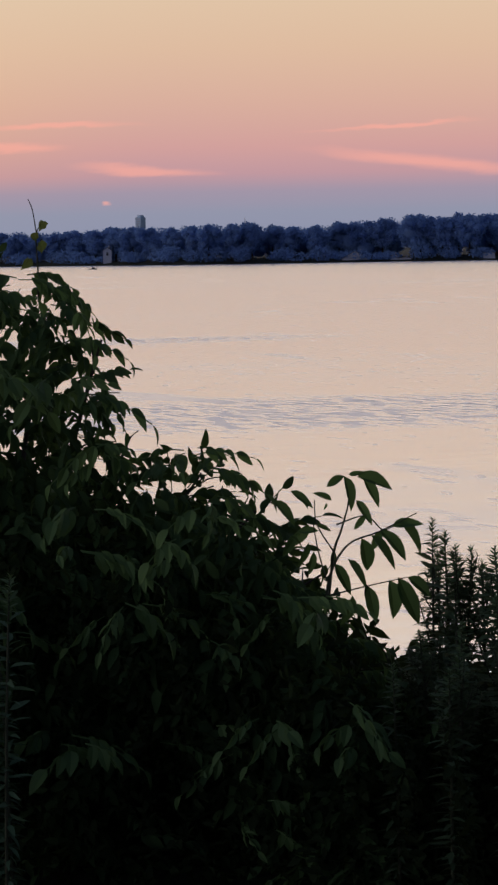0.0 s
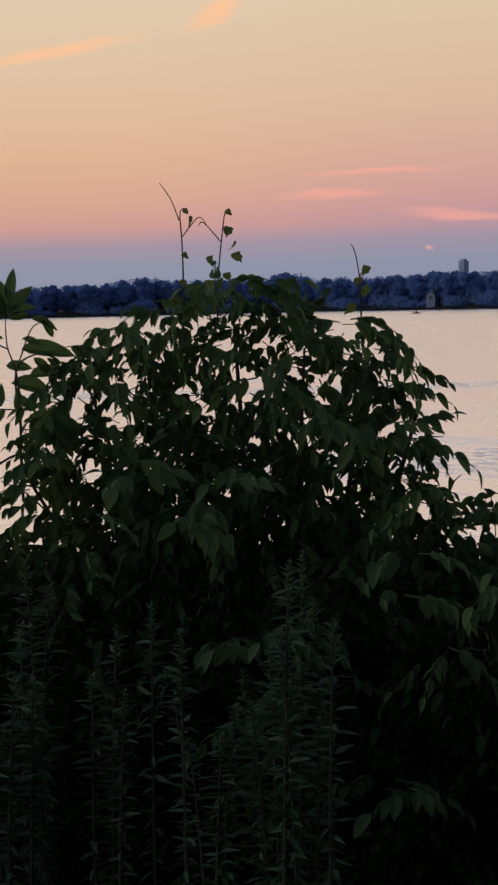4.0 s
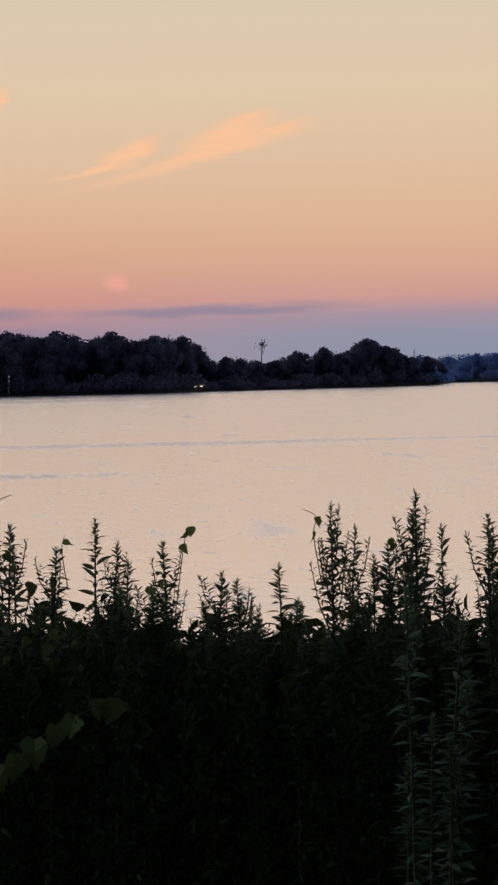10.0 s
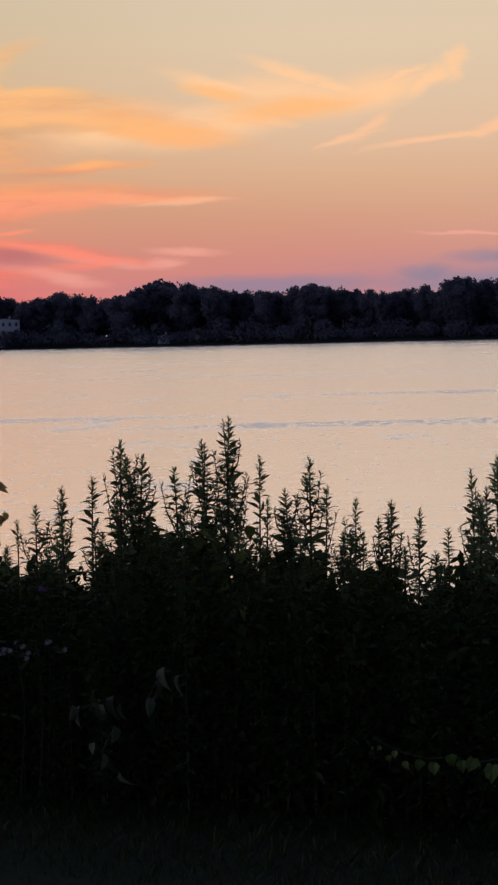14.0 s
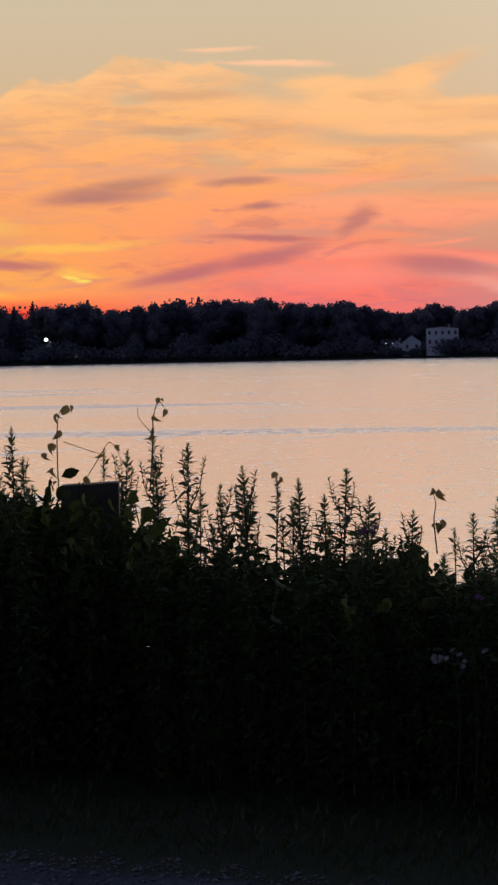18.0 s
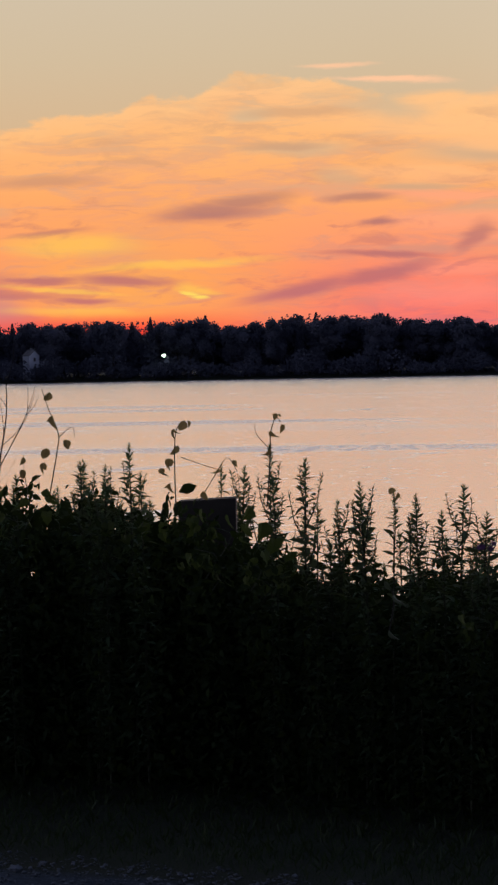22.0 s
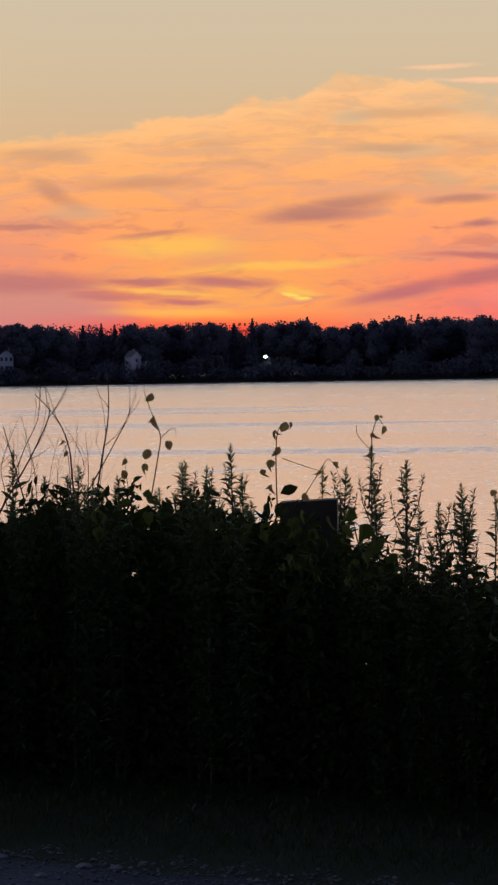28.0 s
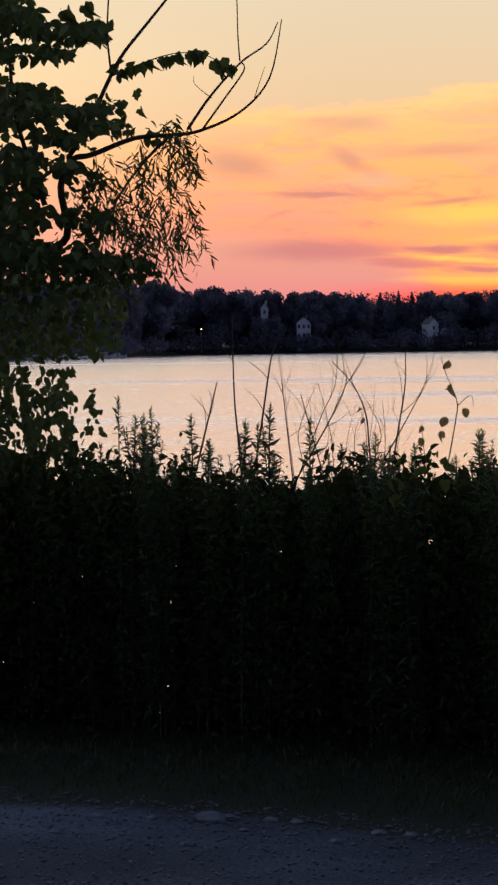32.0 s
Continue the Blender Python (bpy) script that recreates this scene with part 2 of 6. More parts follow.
    # long streamers that run out of the sheet to the right, with clear lenses between them
    low_streams = wisps([(-8.59, 2.46, 2.86, 0.1, -1.9), (-9.28, 2.35, 1.98, 0.17, 1.7), (-11.13, 2.57, 1.76, 0.19, -0.3), (-11.54, 3.02, 1.55, 0.1, -1.1), (-11.41, 1.7, 1.3, 0.15, 0.0), (-8.82, 1.52, 1.72, 0.07, -7.8), (-7.95, 1.26, 0.73, 0.1, 4.7), (-11.58, 1.27, 1.55, 0.25, -1.3), (-9.5, 1.86, 0.53, 0.05, 7.1)], 1.2)
    sky = n.mix(n.math("MULTIPLY", low_streams, n.smooth(fine, 0.25, 0.55, 0.55, 0.9)), sky, n.ramp(height, [(0.15, srgb(255, 134, 118)), (0.3, srgb(255, 148, 116)), (0.45, srgb(255, 166, 120))]))
    streams = wisps([(-11.14, 4.25, 2.53, 0.27, -2.2), (-9.44, 3.92, 3.21, 0.21, -4.4), (-9.18, 4.37, 1.3, 0.12, -1.1), (-9.95, 4.84, 0.37, 0.25, 32.4), (-11.65, 4.77, 0.98, 0.15, -1.2), (-11.88, 3.44, 1.4, 0.17, -1.8), (-7.96, 3.04, 0.68, 0.08, 0.0), (-6.5, 3.56, 1.09, 0.21, -5.5), (-5.54, 4.28, 0.7, 0.15, -18.3), (-4.15, 3.99, 1.26, 0.23, 5.5), (-11.38, 3.42, 0.89, 0.09, -1.9), (-10.98, 4.69, 1.25, 0.19, 0.9)], 1.2)
    sky = n.mix(n.math("MULTIPLY", streams, n.smooth(grain, 0.28, 0.5, 0.6, 0.92)), sky, n.ramp(height, [(0.5, srgb(255, 180, 118)), (0.75, srgb(255, 194, 130))]))
    clear = wisps([(-9.45, 3.72, 1.76, 0.12, -1.3), (-8.9, 2.83, 0.99, 0.09, 1.7), (-9.35, 1.34, 0.78, 0.19, 1.5), (-12.02, 2.1, 1.09, 0.09, -1.1), (-9.96, 2.11, 0.99, 0.08, -6.9), (-9.39, 1.35, 1.04, 0.17, -3.9), (-10.28, 3.75, 1.55, 0.11, -3.1), (-12.16, 3.2, 0.94, 0.06, 0.3)], 1.15)
    sky = n.mix(n.math("MULTIPLY", clear, 0.6), sky, n.ramp(height, [(0.15, srgb(206, 128, 128)), (0.35, srgb(208, 146, 122)), (0.55, srgb(212, 166, 124)), (0.75, srgb(212, 176, 134))]))
    # mauve shadowed streaks within the sheet
    dusk = wisps([(-15.9, 2.78, 1.1, 0.17, 2), (-15.3, 2.95, 0.8, 0.16, 6), (-14.3, 1.35, 1.2, 0.15, 12), (-12.9, 1.62, 1.2, 0.16, 12), (-17.6, 1.58, 1.0, 0.1, -4), (-19.2, 1.62, 0.9, 0.08, 0),
                  (-18.4, 1.22, 0.7, 0.07, -4), (-13.3, 2.98, 0.6, 0.09, 0), (-12.8, 2.0, 1.2, 0.07, -2), (-12.9, 2.56, 0.4, 0.09, 0)], 1.25)
    soft = wisps([(-21.2, 1.6, 1.8, 0.22, 0), (-20.9, 3.95, 1.0, 0.15, 0), (-19.0, 3.4, 1.1, 0.15, 0), (-20.7, 3.3, 0.6, 0.17, -25), (-11.1, 2.3, 0.4, 0.2, 30), (-22.9, 3.25, 0.7, 0.28, -10),
                  (-19.0, 2.47, 0.7, 0.07, 6), (-21.3, 2.62, 1.2, 0.06, 0), (-14.2, 4.6, 1.0, 0.09, 0), (-14.6, 3.95, 0.7, 0.1, 0), (-19.6, 1.35, 1.0, 0.1, -4), (-9.6, 1.45, 0.9, 0.16, -6)], 1.2)
    dark = n.math("MAXIMUM", n.math("MULTIPLY", dusk, 0.8), n.math("MULTIPLY", soft, 0.65))
    dark = n.math("MAXIMUM", dark, n.math("MULTIPLY", n.math("MULTIPLY", n.smooth(fine, 0.52, 0.7), sheet), 0.42))
    sky = n.mix(dark, sky, n.ramp(height, [(0.15, srgb(188, 104, 112)), (0.45, srgb(172, 114, 108)), (0.62, srgb(202, 152, 116)), (0.9, srgb(210, 170, 126))]))
    sun_spot = wisps([(-16.3, 1.36, 0.4, 0.12, -14), (-18.6, 2.25, 1.4, 0.22, 0), (-16.6, 1.85, 1.8, 0.1, 2), (-18.8, 1.42, 1.2, 0.05, -5), (-18.4, 0.98, 1.5, 0.1, -3)], 1.1)
    sky = n.mix(n.math("MULTIPLY", sun_spot, 0.6), sky, srgb(255, 200, 84))
    bright_spot = wisps([(-16.42, 1.3, 0.17, 0.06, -20), (-16.3, 1.22, 0.13, 0.05, -10)], 1.0)
    sky = n.mix(n.math("MULTIPLY", bright_spot, 0.9), sky, srgb(255, 218, 96))
    sky = n.mix(n.math("MULTIPLY", n.smooth(el, 1.12, 0.6), n.smooth(n.math("ABSOLUTE", n.math("ADD", az, 18.0)), 4.5, 0.5)), sky, srgb(250, 72, 52))
    sky = n.mix(1.0, sky, (1.0, 1.0, 1.05, 1), "MULTIPLY")
    sky = n.mix(n.smooth(el, 0.0, -1.0), sky, srgb(40, 42, 48))
    back = n.add("ShaderNodeBackground")
    n.put(back.inputs["Color"], sky)
    back.inputs["Strength"].default_value = 1.0
    n.put(n.add("ShaderNodeOutputWorld").inputs["Surface"], back.outputs[0])
    world.cycles.sampling_method = "MANUAL"
    world.cycles.sample_map_resolution = 1024


build_sky()


# ---- materials ----
def material(name):
    m = bpy.data.materials.new(name)
    m.use_nodes = True
    return m, Nodes(m.node_tree)


def finish(n, shader):
    n.put(n.add("ShaderNodeOutputMaterial").inputs["Surface"], shader)


def surface(n, colour, rough=0.6, metal=0.0, bump=None, strength=0.3, distance=0.01, ior=1.45, shine=0.5):
    p = n.add("ShaderNodeBsdfPrincipled")
    n.put(p.inputs["Base Color"], colour)
    n.put(p.inputs["Roughness"], rough)
    p.inputs["Metallic"].default_value = metal
    p.inputs["IOR"].default_value = ior
    p.inputs["Specular IOR Level"].default_value = shine
    if bump is not None:
        b = n.add("ShaderNodeBump")
        b.inputs["Strength"].default_value = strength
        b.inputs["Distance"].default_value = distance
        n.put(b.inputs["Height"], bump)
        n.put(p.inputs["Normal"], b.outputs[0])
    return p.outputs[0]


def leaf_material(name, dark, light, through=0.3, island=True, rough=0.6, shine=0.3, lit=(0.14, 0.2, 0.03)):
    """Leaf tissue: varies from leaf to leaf and within one, lets some light through."""
    m, n = material(name)
    rnd = n.add("ShaderNodeNewGeometry").outputs["Random Per Island"] if island else n.add("ShaderNodeObjectInfo").outputs["Random"]
    place = n.add("ShaderNodeTexCoord").outputs["Object"]
    mottle = n.noise(place, 35.0, 4.0, 0.6)
    both = n.math("ADD", n.math("MULTIPLY", rnd, 0.7), n.math("MULTIPLY", mottle, 0.3))
    colour = n.mix(both, (*dark, 1), (*light, 1))
    front = surface(n, colour, rough, bump=mottle, strength=0.25, distance=0.004, shine=shine)
    t = n.add("ShaderNodeBsdfTranslucent")
    n.put(t.inputs["Color"], n.mix(0.5, colour, (*lit, 1)))
    mixed = n.add("ShaderNodeMixShader")
    mixed.inputs[0].default_value = through
    n.put(mixed.inputs[1], front)
    n.put(mixed.inputs[2], t.outputs[0])
    finish(n, mixed.outputs[0])
    return m


def plain_material(name, dark, light, scale=8.0, rough=0.7, bump=0.3, metal=0.0):
    m, n = material(name)
    place = n.add("ShaderNodeTexCoord").outputs["Object"]
    grain = n.noise(place, scale, 6.0, 0.6)
    stain = n.noise(place, scale * 0.17, 3.0, 0.5)
    both = n.math("ADD", n.math("MULTIPLY", grain, 0.6), n.math("MULTIPLY", stain, 0.4))
    colour = n.ramp(both, [(0.3, (*dark, 1)), (0.7, (*light, 1))])
    finish(n, surface(n, colour, rough, metal, grain, bump, 0.01))
    return m


def lamp_material(name, colour, power):
    m, n = material(name)
    e = n.add("ShaderNodeEmission")
    e.inputs["Color"].default_value = colour
    e.inputs["Strength"].default_value = power
    finish(n, e.outputs[0])
    return m


WATER_LEVEL = -3.0


def water_material():
    m, n = material("river_water")
    place = n.add("ShaderNodeNewGeometry").outputs["Position"]
    turned = n.add("ShaderNodeMapping")
    n.put(turned.inputs["Vector"], place)
    turned.inputs["Scale"].default_value = (0.55, 1.0, 1.0)
    turned.inputs["Rotation"].default_value = (0, 0, radians(12))
    ripple = n.noise(turned.outputs[0], 1.3, 3.0, 0.55, 0.4)
    swell = n.noise(turned.outputs[0], 0.16, 3.0, 0.5, 0.3)
    # gusts: broad ruffled reaches, thin dark bands and small cat's-paws
    wide = n.add("ShaderNodeMapping")
    n.put(wide.inputs["Vector"], place)
    wide.inputs["Scale"].default_value = (0.006, 0.03, 1.0)
    gust = n.smooth(n.noise(wide.outputs[0], 1.0, 4.0, 0.6, 0.5), 0.5, 0.7)
    thin = n.add("ShaderNodeMapping")
    n.put(thin.inputs["Vector"], place)
    thin.inputs["Scale"].default_value = (0.0022, 0.045, 1.0)
    thin.inputs["Rotation"].default_value = (0, 0, radians(-3))
    band = n.smooth(n.noise(thin.outputs[0], 1.0, 3.0, 0.55, 0.2), 0.61, 0.69)
    def flecks(sx, sy, low, high):
        m2 = n.add("ShaderNodeMapping")
        n.put(m2.inputs["Vector"], place)
        m2.inputs["Scale"].default_value = (sx, sy, 1.0)
        m2.inputs["Rotation"].default_value = (0, 0, radians(6))
        return n.smooth(n.noise(m2.outputs[0], 1.0, 3.0, 0.6, 0.5), low, high)

    near_flecks = flecks(2.0, 0.7, 0.56, 0.7)
    mid_flecks = flecks(0.26, 0.06, 0.58, 0.72)
    # wind lanes and one ruffled reach near the bank: centre, half length, half width, turn
    lanes = None
    for cx, cy, long, wide_m, turn in ((-4, 146, 16, 5, 4), (-40, 161, 26, 6, 3), (-74, 236, 22, 9, 14), (-125, 322, 40, 16, 20), (-100, 300, 20, 10, 18), (36, 80, 18, 9, 0), (10, 210, 30, 6, 3), (48, 150, 22, 7, 0)):
        m2 = n.add("ShaderNodeMapping", vector_type="TEXTURE")
        n.put(m2.inputs["Vector"], place)
        m2.inputs["Location"].default_value = (cx, cy, WATER_LEVEL)
        m2.inputs["Rotation"].default_value = (0, 0, radians(turn))
        m2.inputs["Scale"].default_value = (long, wide_m, 1)
        v = n.add("ShaderNodeVectorMath", operation="LENGTH")
        n.put(v.inputs[0], m2.outputs[0])
        one = n.smooth(v.outputs["Value"], 1.2, 0.5)
        lanes = one if lanes is None else n.math("MAXIMUM", lanes, one)
    broken = flecks(2.3, 0.65, 0.45, 0.62)
    lanes = n.math("MULTIPLY", lanes, n.math("ADD", 0.16, n.math("MULTIPLY", broken, 0.84)))
    ruffle = n.math("ADD", n.math("MULTIPLY", gust, 0.05), n.math("ADD", n.math("MULTIPLY", band, 0.1), n.math("ADD", n.math("MULTIPLY", near_flecks, 0.13), n.math("MULTIPLY", mid_flecks, 0.11))))
    ruffle = n.math("ADD", ruffle, n.math("MULTIPLY", lanes, 0.28))
    height = n.math("ADD", n.math("MULTIPLY", ripple, 0.1), n.math("MULTIPLY", swell, 0.12))
    b = n.add("ShaderNodeBump")
    b.inputs["Strength"].default_value = 1.0
    b.inputs["Distance"].default_value = 0.22
    n.put(b.inputs["Height"], height)
    body = n.add("ShaderNodeBsdfPrincipled")
    body.inputs["Base Color"].default_value = (0.03, 0.04, 0.045, 1)
    body.inputs["Roughness"].default_value = 0.25
    body.inputs["IOR"].default_value = 1.33
    n.put(body.inputs["Normal"], b.outputs[0])
    sheen = n.add("ShaderNodeBsdfGlossy")
    sheen.inputs["Color"].default_value = (1.0, 1.0, 1.0, 1)
    n.put(sheen.inputs["Roughness"], n.math("ADD", 0.18, ruffle))
    n.put(sheen.inputs["Normal"], b.outputs[0])
    p = n.add("ShaderNodeMixShader")
    p.inputs[0].default_value = 0.96
    n.put(p.inputs[1], body.outputs[0])
    n.put(p.inputs[2], sheen.outputs[0])
    finish(n, p.outputs[0])
    return m


def ground_material():
    """Gravel lane, worn grass verge, dark soil under the plants and the far bank."""
    m, n = material("lane_and_bank")
    place = n.add("ShaderNodeNewGeometry").outputs["Position"]
    sep = n.add("ShaderNodeSeparateXYZ")
    n.put(sep.inputs[0], place)
    x, y = sep.outputs[0], sep.outputs[1]
    # distance in front of the line of plants
    line = n.math("SUBTRACT", n.math("SUBTRACT", 9.0, n.math("MULTIPLY", x, 0.62)), n.math("MULTIPLY", n.math("MULTIPLY", x, x), 0.055))
    off = n.math("ADD", n.math("SUBTRACT", y, line), n.math("MULTIPLY", n.noise(place, 1.6, 4.0, 0.6), 0.5))
    vor = n.add("ShaderNodeTexVoronoi")
    n.put(vor.inputs["Vector"], place)
    vor.inputs["Scale"].default_value = 34.0
    grit = n.noise(place, 60.0, 5.0, 0.65)
    patch = n.noise(place, 0.9, 4.0, 0.6)
    stones = n.ramp(n.math("ADD", n.math("MULTIPLY", grit, 0.55), n.math("MULTIPLY", patch, 0.45)),
                    [(0.38, (0.012, 0.02, 0.033, 1)), (0.5, (0.038, 0.058, 0.088, 1)), (0.64, (0.13, 0.175, 0.24, 1))])
    turf = n.ramp(n.math("ADD", n.math("MULTIPLY", grit, 0.5), n.math("MULTIPLY", patch, 0.5)),
                  [(0.3, (0.008, 0.012, 0.005, 1)), (0.6, (0.018, 0.026, 0.01, 1)), (0.8, (0.036, 0.04, 0.018, 1))])
    colour = n.mix(n.smooth(off, -1.0, -0.8), stones, turf)
    height = n.math("ADD", n.math("MULTIPLY", vor.outputs["Distance"], -0.25), grit)
    finish(n, surface(n, colour, 0.85, bump=height, strength=0.8, distance=0.012))
    return m


WATER = water_material()
GROUND = ground_material()
# light on the bush's outer leaves is put into this brighter green
BUSH_LEAF_LIT = leaf_material("bush_leaf", (0.07, 0.145, 0.052), (0.17, 0.285, 0.1), 0.45, False)
# shade inside the bush is painted: a darker copy of its leaf
BUSH_FILL_SHADED = leaf_material("bush_leaf_mass", (0.03, 0.065, 0.027), (0.08, 0.14, 0.052), 0.3, rough=0.8, shine=0.12)
WEED_LEAF = leaf_material("weed_leaf", (0.055, 0.105, 0.055), (0.13, 0.205, 0.105), 0.35, lit=(0.2, 0.16, 0.055))
# paler copy of the weed leaf, with the brighter light put into its green
WEED_LEAF_LIT = leaf_material("young_weed_leaf", (0.07, 0.14, 0.078), (0.145, 0.24, 0.135), 0.3)
BUD_LEAF = leaf_material("bud_leaf", (0.12, 0.21, 0.1), (0.22, 0.33, 0.16), 0.3)
# shade on the bank growth is put into this near-black leaf colour
HEDGE_LEAF_SHADED = leaf_material("undergrowth_leaf", (0.009, 0.017, 0.007), (0.028, 0.045, 0.017), 0.2, rough=0.8, shine=0.1)
VINE_LEAF = leaf_material("vine_leaf", (0.06, 0.09, 0.03), (0.12, 0.14, 0.05), 0.35, False)
VINE_FILL = leaf_material("vine_leaf_mass", (0.04, 0.07, 0.025), (0.09, 0.12, 0.045), 0.3)
PALE_DRY = leaf_material("pale_withered_leaf", (0.15, 0.18, 0.13), (0.26, 0.29, 0.21), 0.2, False)
YELLOW_LEAF = leaf_material("yellowing_leaf", (0.14, 0.17, 0.055), (0.24, 0.25, 0.09), 0.6, False)
RUNNER_LEAF = leaf_material("runner_leaf", (0.07, 0.13, 0.035), (0.17, 0.24, 0.075), 0.3, False)
WILLOW_LEAF = leaf_material("narrow_tree_leaf", (0.035, 0.05, 0.02), (0.07, 0.085, 0.035), 0.3)
DRY_LEAF = leaf_material("withered_leaf", (0.12, 0.115, 0.06), (0.24, 0.2, 0.1), 0.7, False, lit=(0.5, 0.36, 0.14))
GRASS = leaf_material("verge_grass", (0.014, 0.029, 0.011), (0.036, 0.06, 0.022), 0.2)
# thinner haze over the far bank, painted as a lifted bluish leaf colour
FAR_LEAF_HAZED = leaf_material("far_canopy", (0.14, 0.15, 0.205), (0.155, 0.165, 0.225), 0.5, rough=0.9, shine=0.05, lit=(0.15, 0.15, 0.2))
# the distant shore's blue haze is put into this leaf colour
FAR_LEAF_HAZED_PALE = leaf_material("distant_canopy", (0.23, 0.37, 0.64), (0.245, 0.39, 0.67), 0.5, rough=0.9, shine=0.1, lit=(0.2, 0.34, 0.62))
STEM = plain_material("green_stem", (0.03, 0.04, 0.02), (0.07, 0.08, 0.04), 40.0, 0.6)
TWIG = plain_material("dead_twig", (0.035, 0.03, 0.026), (0.085, 0.072, 0.06), 30.0, 0.8)
BARK = plain_material("bark", (0.03, 0.026, 0.022), (0.1, 0.085, 0.07), 14.0, 0.9, 0.6)
WHITE_PAINT = plain_material("white_siding", (0.44, 0.47, 0.56), (0.58, 0.61, 0.7), 1.5, 0.6)
GREY_ROOF = plain_material("grey_roof", (0.1, 0.1, 0.11), (0.22, 0.22, 0.24), 1.0, 0.8)
DARK_GLASS = plain_material("dark_window", (0.05, 0.055, 0.07), (0.11, 0.115, 0.13), 0.5, 0.15)
# distance haze on the tower is put into its pale blue walls and windows
TOWER_PAINT_HAZED = plain_material("pale_tower_render", (0.6, 0.8, 0.98), (0.68, 0.86, 1.0), 0.1, 0.8)
TOWER_GLASS = plain_material("hazy_tower_window", (0.55, 0.64, 0.78), (0.62, 0.7, 0.82), 0.2, 0.4)
CONCRETE = plain_material("pale_concrete", (0.4, 0.42, 0.46), (0.55, 0.56, 0.6), 0.3, 0.8)
OLD_WOOD = plain_material("weathered_post_wood", (0.045, 0.038, 0.032), (0.115, 0.095, 0.078), 9.0, 0.85, 0.7)
STONE = plain_material("gravel_stone", (0.06, 0.072, 0.092), (0.2, 0.225, 0.27), 20.0, 0.85)
HULL = plain_material("dark_hull", (0.03, 0.035, 0.05), (0.09, 0.09, 0.1), 2.0, 0.4)
WHITE_PETAL = plain_material("white_petal", (0.2, 0.2, 0.22), (0.36, 0.36, 0.38), 50.0, 0.6)
PURPLE_PETAL = plain_material("purple_petal", (0.1, 0.03, 0.1), (0.18, 0.07, 0.18), 50.0, 0.6)
METAL = plain_material("galvanised_steel", (0.25, 0.26, 0.27), (0.4, 0.4, 0.42), 3.0, 0.4, 0.1, 0.9)
WARM_LAMP = lamp_material("warm_lamp_glow", srgb(255, 225, 170), 4.0)
COOL_LAMP = lamp_material("cool_lamp_glow", srgb(225, 250, 225), 4.0)
DIM_LAMP = lamp_material("dim_lamp_glow", srgb(200, 205, 230), 0.5)


# ---- building blocks ----
WATER_Z = -3.0
PX = 1 / 5500


def at(az, el, d):
    """The place d metres out along the ground at a bearing (degrees right of +y), el degrees above eye level."""
    a = radians(az)
    return Vector((d * math.sin(a), d * math.cos(a), EYE + d * math.tan(radians(el))))


def spot(az, d, z=0.0):
    a = radians(az)
    return Vector((d * math.sin(a), d * math.cos(a), z))


def front(az):
    """How far the line of plants stands along a bearing."""
    a, x = radians(az), 0.0
    d = 9.0
    for _ in range(12):
        d = (9.0 - 0.055 * x * x) / (math.cos(a) + 0.62 * math.sin(a))
        x = 0.5 * x + 0.5 * d * math.sin(a)
    return d


def link_mesh(name, mesh, mat, parent=None, label="", smooth=False):
    mesh.materials.append(mat)
    if smooth:
        mesh.shade_smooth()
    ob = new(name, mesh)
    if parent is not None:
        ob.parent = parent
    return tagged(ob, label)


def part(name, bm, mat, parent=None, label="", smooth=False):
    mesh = bpy.data.meshes.new(name)
    bm.to_mesh(mesh)
    bm.free()
    return link_mesh(name, mesh, mat, parent, label, smooth)


def piece(name, mesh, parent, m, label=""):
    """One more object on a shared mesh."""
    ob = new(name, mesh)
    ob.parent = parent
    ob.matrix_basis = m
    return tagged(ob, label)


def thing(name, place, label, category, group="", kind="", turn=0.0):
    ob = new(name)
    ob.matrix_basis = Matrix.Translation(place) @ pose(0, 0, 0, 0, 0, turn)
    ob.empty_display_size = 0.2
    return tagged(ob, label, category, group, kind)


def put_copy(ob, m, first):
    """The model itself at m when it is first used, else a copy of it there."""
    if first:
        ob.matrix_basis = m
        return ob
    return copy_thing(ob, m @ Matrix.Diagonal((*[1 / s for s in ob.scale], 1)))


def box(bm, cx, cy, z0, sx, sy, sz, bevel=0.0):
    made = bmesh.ops.create_cube(bm, size=1.0, matrix=Matrix.Translation((cx, cy, z0 + sz / 2)) @ Matrix.Diagonal((sx, sy, sz, 1)))
    if bevel:
        edges = list({e for v in made["verts"] for e in v.link_edges})
        bmesh.ops.bevel(bm, geom=edges, offset=bevel, segments=2, affect="EDGES")


def tube(bm, points, radii, sides=6):
    """A tapered round stem along points."""
    points = [Vector(p) for p in points]
    rings = []
    for k, p in enumerate(points):
        ahead = (points[min(k + 1, len(points) - 1)] - points[max(k - 1, 0)]).normalized()
        side = ahead.cross(Vector((0.3, 1, 0.2))).normalized()
        other = ahead.cross(side)
        rings.append([bm.verts.new(p + radii[k] * (math.cos(a) * side + math.sin(a) * other)) for a in [2 * math.pi * j / sides for j in range(sides)]])
    for a, b in zip(rings, rings[1:]):
        for j in range(sides):
            bm.faces.new((a[j], a[(j + 1) % sides], b[(j + 1) % sides], b[j]))
    bm.faces.new(rings[0][::-1])
    bm.faces.new(rings[-1])


